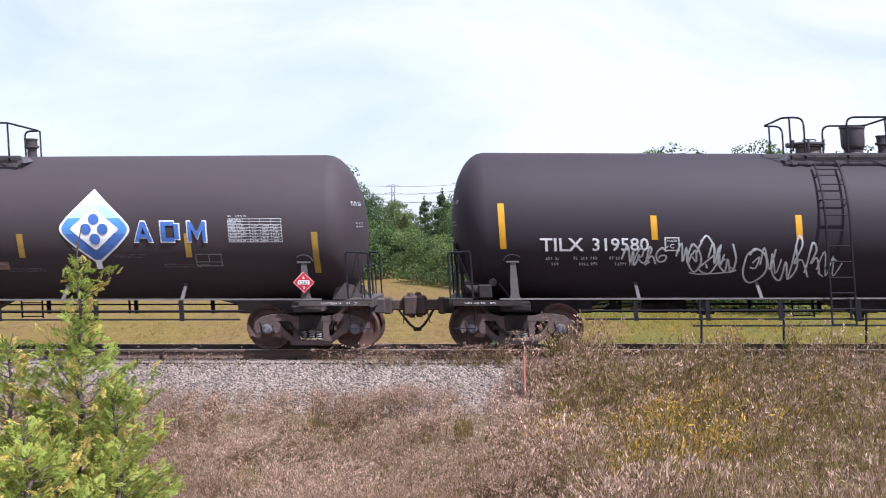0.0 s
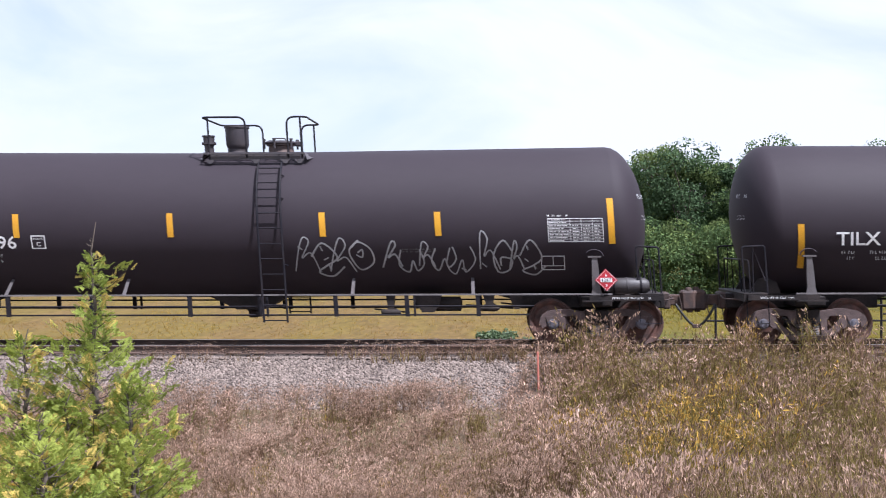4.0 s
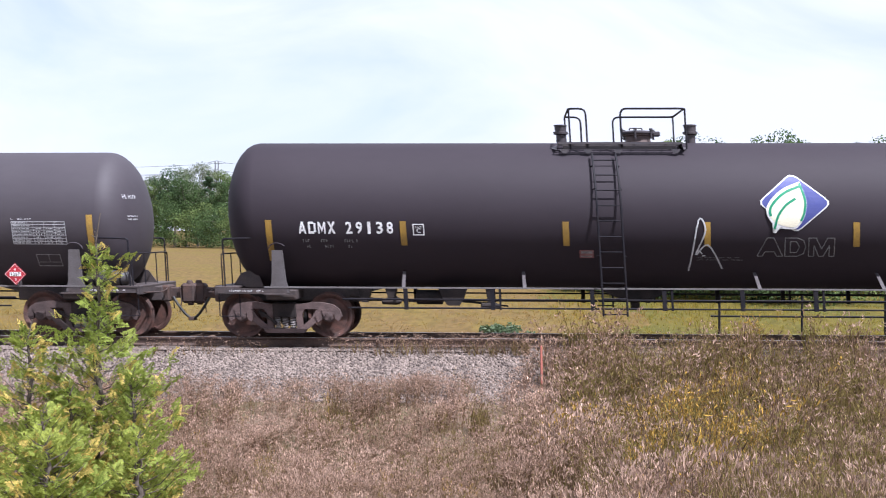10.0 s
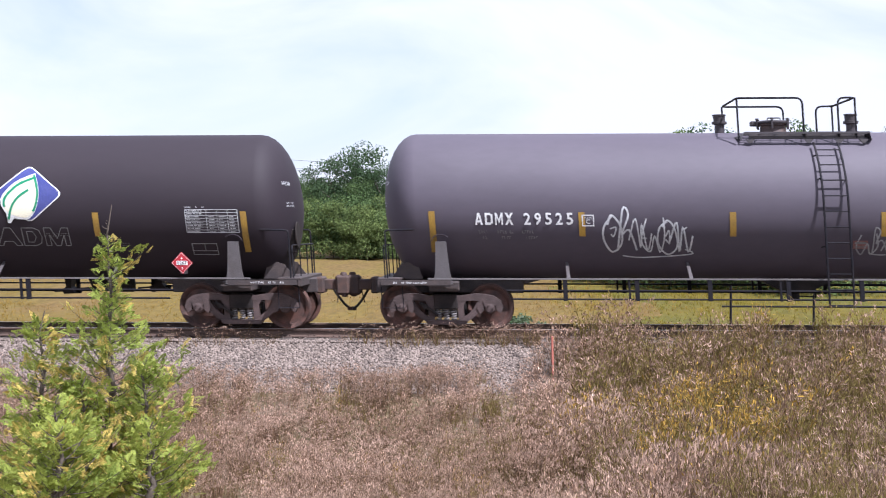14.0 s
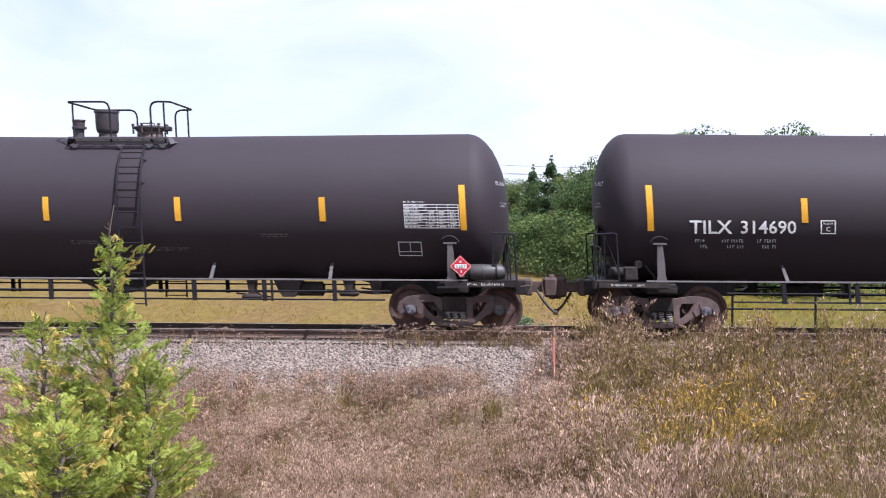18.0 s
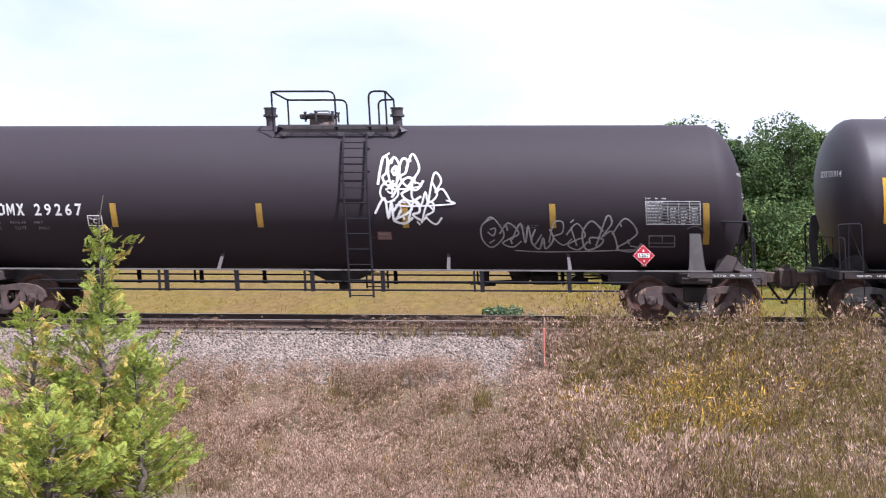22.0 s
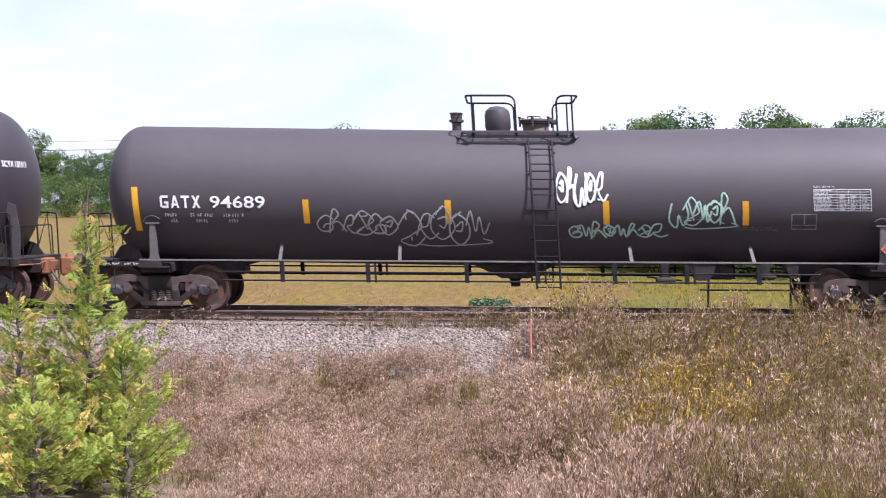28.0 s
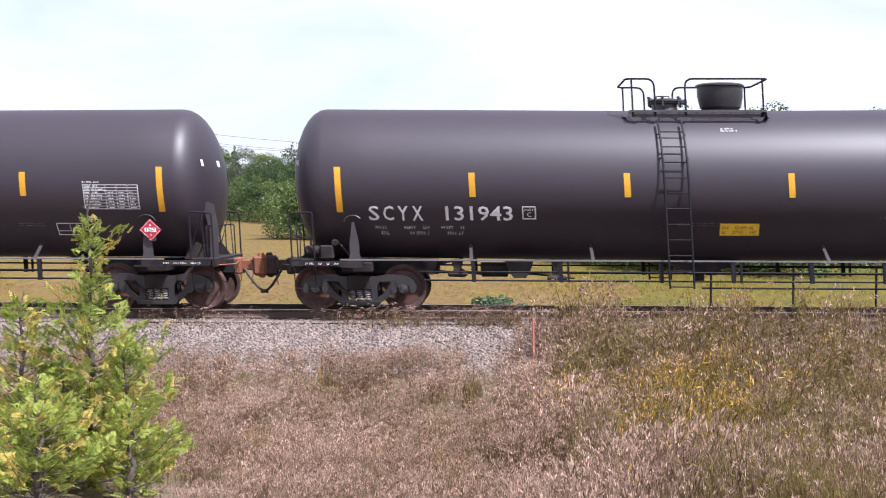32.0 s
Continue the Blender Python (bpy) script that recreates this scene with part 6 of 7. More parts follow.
def motions():
    """The train rolls along the track; its wheels turn while they pass the camera."""
    r = 0.457
    for i, car in enumerate(CARS):
        walk(car, [(t, pose(car_x(i, t), 0, 0)) for t in range(33)])
        for truck in [o for o in car.children if o.name.startswith("truck")]:
            for wheel in [o for o in truck.children if o.name.startswith("wheelset")]:
                xw, xl = truck.location.x + wheel.location.x, wheel.location.x
                rows = [(k / 30, car_x(i, k / 30) + xw) for k in range(961)]
                near = [(t, x) for t, x in rows if abs(x + 1.0) < 11.5]
                if not near:
                    near = [rows[480]]
                if near[0][0] > 0:
                    near.insert(0, (0.0, near[0][1]))
                if near[-1][0] < 32:
                    near.append((32.0, near[-1][1]))
                if len(near) == 1:
                    near.append((32.0, near[0][1]))
                walk(wheel, [(t, Matrix.Translation((xl, 0, r)) @ Matrix.Rotation((x / r) % (2 * math.pi), 4, "Y")) for t, x in near])


# ---- the ground and the track ----
PROFILE = [(-300, 3.0), (-60, 1.6), (-40, 1.1), (-27, 0.45), (-20, -0.25), (-14, -0.95), (-9, -1.40), (-6.5, -1.38), (-4.6, -1.15), (-3.7, -0.95), (-3.1, -0.80), (-1.75, -0.30), (-1.45, -0.23), (1.45, -0.23),
           (1.75, -0.30), (3.1, -0.80), (4.5, -0.95), (9, -0.85), (30, -0.65), (90, -0.6), (400, 0.5), (1500, 6.0), (3000, 12.0)]


def ground_z(x, y):
    z = np.interp(y, [p[0] for p in PROFILE], [p[1] for p in PROFILE])
    far = np.clip((np.abs(y) - 3.6) / 4, 0, 1)
    return z + far * (0.07 * np.sin(0.7 * x + 1.3) * np.sin(0.5 * y) + 0.05 * np.sin(1.9 * x + 0.6 * y))


def build_ground():
    ys = np.unique(np.concatenate([np.linspace(-300, -40, 14), np.linspace(-40, -18, 23), np.linspace(-18, 12, 101), np.linspace(12, 90, 40), np.linspace(90, 400, 16), np.linspace(400, 3000, 10)]))
    xs = np.unique(np.concatenate([np.linspace(-3000, -200, 9), np.linspace(-200, -14, 32), np.linspace(-14, 14, 81), np.linspace(14, 200, 32), np.linspace(200, 3000, 9)]))
    gx, gy = np.meshgrid(xs, ys)
    gz = ground_z(gx, gy)
    v = np.stack([gx, gy, gz], -1).reshape(-1, 3)
    n, m = len(ys), len(xs)
    i, j = np.meshgrid(np.arange(n - 1), np.arange(m - 1), indexing="ij")
    a = (i * m + j).ravel()
    f = np.stack([a, a + 1, a + m + 1, a + m], 1)
    yc = gy[:-1, :-1].ravel()
    xc = gx[:-1, :-1].ravel()
    green = 0.5 * np.sin(0.55 * xc + 0.8 * np.sin(0.31 * yc)) * np.sin(0.21 * yc + 1.0) + 0.30 * (xc - 2.0) / (1 + np.maximum(yc, 0) / 40) > 0.12
    slot = np.where((yc > -3.5) & (yc < 3.4), 1, np.where(yc >= 3.4, np.where(green, 3, 2), 0))
    bulk("ground", v, f, ["ground", "ballast_bed", "field_soil", "field_green_soil"], slot, "structure", "rough ground with dry weeds and a golden field behind the track", "ground", True)


build_ground()


def build_track():
    track = tagged(new("railway_track"), "straight railway track of rusty rails on wooden sleepers in grey ballast", "railway track")
    half = [(0.0, 0.0), (0.030, 0.0), (0.037, -0.008), (0.037, -0.036), (0.010, -0.048), (0.009, -0.135), (0.075, -0.158), (0.075, -0.172), (0.0, -0.172)]
    outline = half + [(-a, b) for a, b in reversed(half[1:-1])]
    for y in (-0.7555, 0.7555):
        s = Shape()
        n = len(outline)
        xs = np.linspace(-150, 150, 13)
        s.add([(x, y + a, b) for x in xs for a, b in outline],
              [(i * n + k, i * n + (k + 1) % n, (i + 1) * n + (k + 1) % n, (i + 1) * n + k) for i in range(len(xs) - 1) for k in range(n)])
        rail = part("rail", s, "rail_side", track)
        part("running_band", Shape().box(-150, 150, y - 0.028, y + 0.028, 0.0005, 0.0035), "rail_head", rail, "polished running band")
    tie = Shape().soft_box(-0.115, 0.115, -1.3, 1.3, -0.36, -0.175, 0.015).mesh("sleeper", 30)
    plate = Shape()
    for y in (-0.7555, 0.7555):
        plate.soft_box(-0.1, 0.1, y - 0.17, y + 0.17, -0.176, -0.158, 0.004)
        for a, b in ((-0.06, 0.1), (0.06, -0.1), (0.06, 0.1), (-0.06, -0.1)):
            plate.lathe([(0.012, -0.16), (0.02, -0.13), (0.008, -0.12)], (a, y + b, 0), "Z", 6)
    plate = plate.mesh("tie_plate", 30)
    rnd = random.Random(5)
    for k in range(-60, 61):
        t = part("sleeper", tie, "tie_wood", track, m=pose(k * 0.52 + rnd.uniform(-0.02, 0.02), rnd.uniform(-0.05, 0.05), 0, 0, 0, rnd.uniform(-1, 1)))
        part("tie_plate", plate, "rail_side", t)


build_track()


def scatter(protos, pos, yaw, size, pick, lean=None):
    """Joins many turned and scaled copies of small triangle meshes; protos are (verts, faces, slots)."""
    vs, fs, ss, base = [], [], [], 0
    for p, (pv, pf, ps) in enumerate(protos):
        sel = np.nonzero(pick == p)[0]
        if not len(sel):
            continue
        c, s, k = np.cos(yaw[sel]), np.sin(yaw[sel]), size[sel]
        x = (pv[None, :, 0] * c[:, None] - pv[None, :, 1] * s[:, None]) * k[:, None, 0]
        y = (pv[None, :, 0] * s[:, None] + pv[None, :, 1] * c[:, None]) * k[:, None, 0]
        z = pv[None, :, 2] * k[:, None, 1]
        if lean is not None:
            x = x + z * lean[sel, 0:1]
            y = y + z * lean[sel, 1:2]
        v = np.stack([x + pos[sel, 0:1], y + pos[sel, 1:2], z + pos[sel, 2:3]], -1).reshape(-1, 3)
        n = len(pv)
        f = (pf[None] + (np.arange(len(sel)) * n)[:, None, None]).reshape(-1, pf.shape[1]) + base
        vs.append(v)
        fs.append(f)
        ss.append(np.tile(ps, len(sel)))
        base += len(v)
    return np.concatenate(vs), np.concatenate(fs), np.concatenate(ss)


def build_ballast():
    rng = np.random.default_rng(3)
    n = 40000
    x = rng.uniform(-10.5, 5.0, n)
    y = np.where(rng.random(n) < 0.82, rng.uniform(-3.7, -0.95, n), rng.uniform(-0.95, 3.0, n))
    z = ground_z(x, y)
    z = np.where(np.abs(y) < 1.5, -0.215, z)
    pos = np.stack([x, y, z + 0.004], 1)
    protos = []
    block = np.array([(-1, -1, -1), (1, -1, -1), (1, 1, -1), (-1, 1, -1), (-1, -1, 1), (1, -1, 1), (1, 1, 1), (-1, 1, 1)]) * 0.72
    fi = np.array([(0, 2, 1), (0, 3, 2), (4, 5, 6), (4, 6, 7), (0, 1, 5), (0, 5, 4), (2, 3, 7), (2, 7, 6), (1, 2, 6), (1, 6, 5), (3, 0, 4), (3, 4, 7)])
    for k in range(10):
        turn = np.array(Euler(rng.uniform(0, 6.28, 3)).to_matrix())
        protos.append((block * rng.uniform(0.45, 1.25, block.shape) @ turn.T * np.array([1.1, 0.95, 0.8]), fi, np.zeros(12, int)))
    k = rng.uniform(0.020, 0.044, n)
    v, f, s = scatter(protos, pos, rng.uniform(0, 6.28, n), np.stack([k, k], 1), rng.integers(0, 10, n))
    bulk("ballast_stones", v, f, "ballast", s, "stuff", "grey crushed stone ballast beside the rails", "gravel")


build_ballast()


# ---- weeds ----
def blade(rng, h, w, bend, yaw):
    """A bent blade of three triangles."""
    c, s = math.cos(yaw), math.sin(yaw)
    mid, tip = np.array([c * bend * 0.35, s * bend * 0.35, h * 0.6]), np.array([c * bend, s * bend, h])
    side = np.array([-s, c, 0]) * w / 2
    return [-side, side, mid - side * 0.7, mid + side * 0.7, tip], [(0, 1, 3), (0, 3, 2), (2, 3, 4)]


def cluster(rng, n, centre, spread, size):
    """Loose small triangles and diamonds for seeds, flowers or leaves."""
    v, f = [], []
    for _ in range(n):
        p = np.array(centre) + rng.normal(0, 1, 3) * np.array(spread)
        a, b = rng.normal(0, 0.7, 3) + np.array([0, 0, 1.1]), rng.normal(0, 1, 3)
        a, b = a / np.linalg.norm(a) * size * rng.uniform(0.6, 1.5), b / np.linalg.norm(b) * size * 0.34
        k = len(v)
        v += [p - a, p + b, p + a, p - b]
        f += [(k, k + 1, k + 2), (k, k + 2, k + 3)]
    return v, f


def proto(pieces):
    v, f, s = [], [], []
    for (pv, pf), slot in pieces:
        k = len(v)
        v += [tuple(p) for p in pv]
        f += [tuple(i + k for i in t) for t in pf]
        s += [slot] * len(pf)
    return np.array(v, float), np.array(f, int), np.array(s, int)


def plume(rng, foot, way, length, n, size):
    """A drooping seed head: small diamonds set along a bent line, widest below the middle."""
    v, f = [], []
    foot, way = np.array(foot, float), np.array(way, float)
    for j in range(n):
        t = (j + 0.5) / n
        p = foot + way * length * t + np.array([0, 0, -0.45 * length * t * t]) + rng.normal(0, 1, 3) * size * 0.75 * (1.15 - t)
        a = way * 0.5 + np.array([0, 0, 0.6]) + rng.normal(0, 0.4, 3)
        a = a / np.linalg.norm(a) * size * rng.uniform(0.7, 1.4)
        b = rng.normal(0, 1, 3)
        b = b / np.linalg.norm(b) * size * 0.36
        k = len(v)
        v += [p - a, p + b, p + a, p - b]
        f += [(k, k + 1, k + 2), (k, k + 2, k + 3)]
    return v, f


def weed_protos(rng):
    out = []
    for k in range(6):  # dry stalks with drooping pale seed heads
        pieces = []
        for j in range(2):
            yaw, bend = rng.uniform(0, 6.28), rng.uniform(0.10, 0.32)
            hgt = rng.uniform(0.70, 1.0)
            pieces.append((blade(rng, hgt, 0.011, bend, yaw), 0))
            c = (math.cos(yaw) * bend * 0.9, math.sin(yaw) * bend * 0.9, hgt * 0.92)
            way = (math.cos(yaw) * 0.8, math.sin(yaw) * 0.8, rng.uniform(0.2, 0.8))
            pieces.append((plume(rng, c, way, rng.uniform(0.16, 0.27), 8, 0.034), 1))
        pieces.append((cluster(rng, 7, (0, 0, 0.5), (0.09, 0.09, 0.2), 0.04), 0))
        out.append(proto(pieces))
    for k in range(3):  # dry grass
        pieces = [(blade(rng, rng.uniform(0.45, 1.0), 0.017, rng.uniform(0.2, 0.6), rng.uniform(0, 6.28)), 0 if j % 3 else 2) for j in range(7)]
        pieces.append((plume(rng, (0, 0, 0.8), (0.5, 0.3, 0.6), 0.22, 6, 0.03), 1))
        out.append(proto(pieces))
    for k in range(3):  # olive weeds: upright stems with narrow leaves
        pieces = [(blade(rng, rng.uniform(0.6, 1.0), 0.014, rng.uniform(0.1, 0.35), rng.uniform(0, 6.28)), 2 if j % 4 else 0) for j in range(4)]
        pieces.append((cluster(rng, 13, (0, 0, 0.6), (0.08, 0.08, 0.25), 0.036), 2))
        pieces.append((plume(rng, (0, 0, 0.85), (0.3, 0.2, 0.6), 0.2, 8, 0.026), 0 if k else 1))
        out.append(proto(pieces))
    for k in range(3):  # golden flowering weeds
        pieces = [(blade(rng, rng.uniform(0.7, 1.0), 0.013, 0.18, rng.uniform(0, 6.28)), 2 if j % 2 else 3) for j in range(4)]
        pieces.append((cluster(rng, 13, (0.04, 0, 0.80), (0.07, 0.07, 0.13), 0.031), 3))
        pieces.append((cluster(rng, 6, (0, 0, 0.45), (0.08, 0.08, 0.2), 0.04), 2))
        out.append(proto(pieces))
    return out


def patch_noise(x, y, k, seed):
    return 0.5 + 0.25 * (np.sin(k * x + seed) * np.cos(k * 0.8 * y + 1.7 * seed) + np.sin(k * 0.53 * x - k * 0.9 * y + 2.3 * seed))


def build_weeds():
    rng = np.random.default_rng(11)
    # two thirds of the stalks stand in tussocks that share a height and a kind
    m, each = 2600, 13
    ty = -rng.uniform(1.9, 17.8, m)
    tx = rng.uniform(-1, 1, m) * (0.40 * (27 + ty) + 0.9) - 0.045 * (27 + ty)
    own = rng.integers(0, m, m * each)
    n = 15000
    loose_y = -rng.uniform(1.9, 17.8, n)
    loose_x = rng.uniform(-1, 1, n) * (0.40 * (27 + loose_y) + 0.9) - 0.045 * (27 + loose_y)
    x = np.concatenate([tx[own] + rng.normal(0, 0.085, m * each), loose_x])
    y = np.concatenate([ty[own] + rng.normal(0, 0.085, m * each), loose_y])
    tall = np.concatenate([rng.uniform(0.75, 1.35, m)[own], rng.uniform(0.45, 0.9, n)])
    kin = np.concatenate([rng.random(m)[own], rng.random(n)])
    dice = np.concatenate([rng.random(m)[own], rng.random(n)])
    n = len(x)
    edge = -2.72 - 0.14 * np.sin(2.7 * x + 1) - 0.5 * rng.random(n) ** 2 - 0.14 * np.sin(0.9 * x) - 0.8 * np.clip(1 - np.abs(x + 0.15) / 0.5, 0, 1) + 1.9 * np.clip((x - 0.15) / 1.1, 0, 1)
    keep = y < edge
    gully = (np.abs(x + 0.2 + 0.10 * (y + 5)) < 0.2) & (y > -8.0)
    keep &= ~(gully & (rng.random(n) < 0.3))
    hollow = (((x - 1.1) / 0.7) ** 2 + ((y + 13.0) / 1.2) ** 2 < 1) | (((x - 1.7) / 0.25) ** 2 + ((y + 8.2) / 1.5) ** 2 < 1)
    keep &= ~(hollow & (rng.random(n) < 0.72))
    bare = (patch_noise(x, y, 1.3, 4.0) > 0.84)
    keep &= ~(bare & (rng.random(n) < 0.6))
    keep &= ~((x < -2.75) & (y < -12.4))
    x, y, tall, kin, dice = x[keep], y[keep], tall[keep], kin[keep], dice[keep]
    n = len(x)
    lift = np.clip((x + 0.1) / 1.3, 0, 1)
    right = np.clip((x - 0.6) / 2.0, 0, 1)
    hgt = (0.46 + 0.38 * lift) * rng.uniform(0.75, 1.15, n) * np.where((y > -4.2) & (x < 0.1), np.minimum(tall, 1.1), tall) * (0.75 + 0.5 * patch_noise(x, y, 2.4, 1.0))
    hgt *= np.where(y < -11, 0.85, 1.0) * np.clip((-3.1 - y) / 1.2 * (1 - lift) + lift + 0.58, 0.55, 1.0)
    olive = sum(h * np.exp(-(((x - a) / w) ** 2 + ((y - b) / (1.5 * w)) ** 2)) for a, b, w, h in ((-0.05, -5.6, 0.28, 0.9), (-0.6, -5.8, 0.5, 0.45), (-0.5, -9.5, 0.6, 0.7), (0.55, -6.8, 0.35, 0.9), (2.2, -8.0, 0.5, 0.4), (3.2, -11.5, 0.7, 0.5), (1.6, -5.2, 0.5, 0.6), (3.6, -9.5, 0.8, 0.6), (-3.0, -5.0, 0.4, 0.4)))
    pg = 0.02 + (0.22 + 0.3 * lift) * np.clip(patch_noise(x, y, 2.1, 2.0) - 0.55, 0, 1) * 2 + 0.58 * right + olive
    gold = sum(h * np.exp(-(((x - a) / w) ** 2 + ((y - b) / (1.6 * w)) ** 2)) for a, b, w, h in ((2.9, -7.2, 0.6, 0.62), (3.4, -6.4, 0.3, 0.5), (2.4, -12.5, 0.6, 0.6), (1.9, -10.9, 0.45, 0.45), (0.9, -8.6, 0.4, 0.4), (2.7, -9.8, 0.6, 0.32), (3.9, -5.0, 0.4, 0.3), (-3.3, -4.6, 0.25, 0.3)))
    py = 0.004 + 1.1 * gold + 0.2 * np.clip(patch_noise(x, y, 1.1, 7.0) - 0.7, 0, 1) * 2.0 * (0.15 + right)
    u = np.where(rng.random(n) < 0.75, kin, rng.random(n))
    seedy = 0.95 - 0.72 * right
    pick = np.where(u < py, rng.integers(12, 15, n), np.where(u < py + pg, rng.integers(9, 12, n), np.where(dice < seedy, rng.integers(0, 6, n), rng.integers(6, 9, n))))
    pos = np.stack([x, y, ground_z(x, y) - 0.02], 1)
    k = hgt * rng.uniform(0.9, 1.3, n) * np.interp(y, [-17, -10, -5], [0.62, 0.8, 1.0])
    v, f, s = scatter(weed_protos(rng), pos, rng.uniform(0, 6.28, n), np.stack([k, hgt], 1), pick, rng.normal(0, 0.16, (n, 2)))
    bulk("dry_weeds", v, f, ["dry_weed", "pale_seed", "green_weed", "golden_weed"], s, "stuff", "tall dry brown weeds with pale seed heads, green and golden patches", "weeds")
    # sparse pale grass along the edge of the ballast
    n = 2600
    x, y = rng.uniform(-8, 8, n), rng.uniform(-3.5, -1.5, n)
    y = np.where(rng.random(n) < 0.5, rng.uniform(-2.1, -1.4, n), y)
    cl = (patch_noise(x, y * 0.3, 2.3, 9.0) > 0.52) & ((y < -2.95) | (y > -1.8) & (rng.random(n) < 0.3))
    x, y = x[cl], y[cl]
    n = len(x)
    x, y = np.concatenate([x, 0.5 - 4.0 * rng.random(240) ** 1.7]), np.concatenate([y, rng.uniform(-1.75, -1.25, 240)])
    n = len(x)
    hgt = np.where(y > -2.0, rng.uniform(0.25, 0.5, n), rng.uniform(0.16, 0.4, n))
    pos = np.stack([x, y, ground_z(x, y)], 1)
    v, f, s = scatter(weed_protos(rng)[:9], pos, rng.uniform(0, 6.28, n), np.stack([hgt * 1.25, hgt], 1), rng.integers(0, 9, n), rng.normal(0, 0.2, (n, 2)))
    bulk("edge_grass", v, f, ["dry_weed", "pale_seed", "green_weed", "golden_weed"], s, "stuff", "sparse pale grass growing in the ballast edge", "grass")
    # the field behind the track
    n = 24000
    y = 3.3 + rng.random(n) ** 1.6 * 40
    x = rng.uniform(-1, 1, n) * (0.40 * (y + 27)) - 0.045 * (y + 27)
    hgt = rng.uniform(0.05, 0.13, n) * (0.5 + 0.8 * patch_noise(x, y, 0.25, 3.0)) * (1 + 1.6 * np.exp(-(((y - 5) / 2.0) ** 2 + ((x + 3.2) / 1.8) ** 2)) + 0.8 * np.clip(x / 3, 0, 1))
    tufts = []
    for k in range(4):
        tufts.append(proto([(blade(rng, rng.uniform(0.6, 1.0), 0.05, rng.uniform(0.4, 1.1), rng.uniform(0, 6.28)), 0) for j in range(7)]))
    pos = np.stack([x, y, ground_z(x, y) - 0.02], 1)
    green = rng.random(n) < np.clip(0.02 + 0.28 * (x - 1.0) / (1 + y / 40) + 0.8 * (patch_noise(x, y, 0.5, 5.0) - 0.45), 0.04, 0.9)
    tufts = tufts + [(v, f, s + 1) for v, f, s in tufts]
    v, f, s = scatter(tufts, pos, rng.uniform(0, 6.28, n), np.stack([hgt * 1.2, hgt], 1), rng.integers(0, 4, n) + 4 * green, rng.normal(0, 0.1, (n, 2)))
    bulk("field_grass", v, f, ["field_grass", "field_green"], s, "stuff", "golden and olive meadow grass behind the track", "grass")


build_weeds()


def build_stake():
    s = Shape().soft_box(-0.018, 0.018, -0.018, 0.018, 0, 0.98, 0.005)
    stake = tagged(new("survey_stake"), "thin orange-red survey stake standing in dry weeds", "stake")
    stake.matrix_basis = pose(0.70, -3.3, float(ground_z(0.70, -3.3)) - 0.05, 1.5, -1.5, 12)
    part("shaft", s, "stake_paint", stake)


build_stake()


# ---- leafy plants ----
def leaves(rng, centres, radii, count, size, flat=0.75):
    """Leaf quads on uneven clumps: most lie near the skin of each clump."""
    share = radii ** 1.7
    c = rng.choice(len(centres), count, p=share / share.sum())
    d = rng.normal(0, 1, (count, 3))
    d /= np.linalg.norm(d, axis=1)[:, None]
    r = radii[c] * (0.55 + 0.5 * rng.random(count) ** 0.6)
    p = centres[c] + d * r[:, None] * np.array([1, 1, flat])
    nrm = d + rng.normal(0, 0.6, (count, 3)) + np.array([0, 0, 0.4])
    a = np.cross(nrm, rng.normal(0, 1, (count, 3)))
    a /= np.linalg.norm(a, axis=1)[:, None] + 1e-9
    b = np.cross(nrm, a)
    b /= np.linalg.norm(b, axis=1)[:, None] + 1e-9
    k = size * rng.uniform(0.6, 1.4, count)[:, None]
    v = np.stack([p - a * k, p + b * k * 0.55, p + a * k, p - b * k * 0.55], 1).reshape(-1, 3)
    f = np.arange(count * 4).reshape(-1, 4)
    return v, f


def tree_mesh_object(name, v, f, material, parent):
    ob = bulk(name, v, f, material, None, "", "", "")
    ob.parent = parent
    return ob


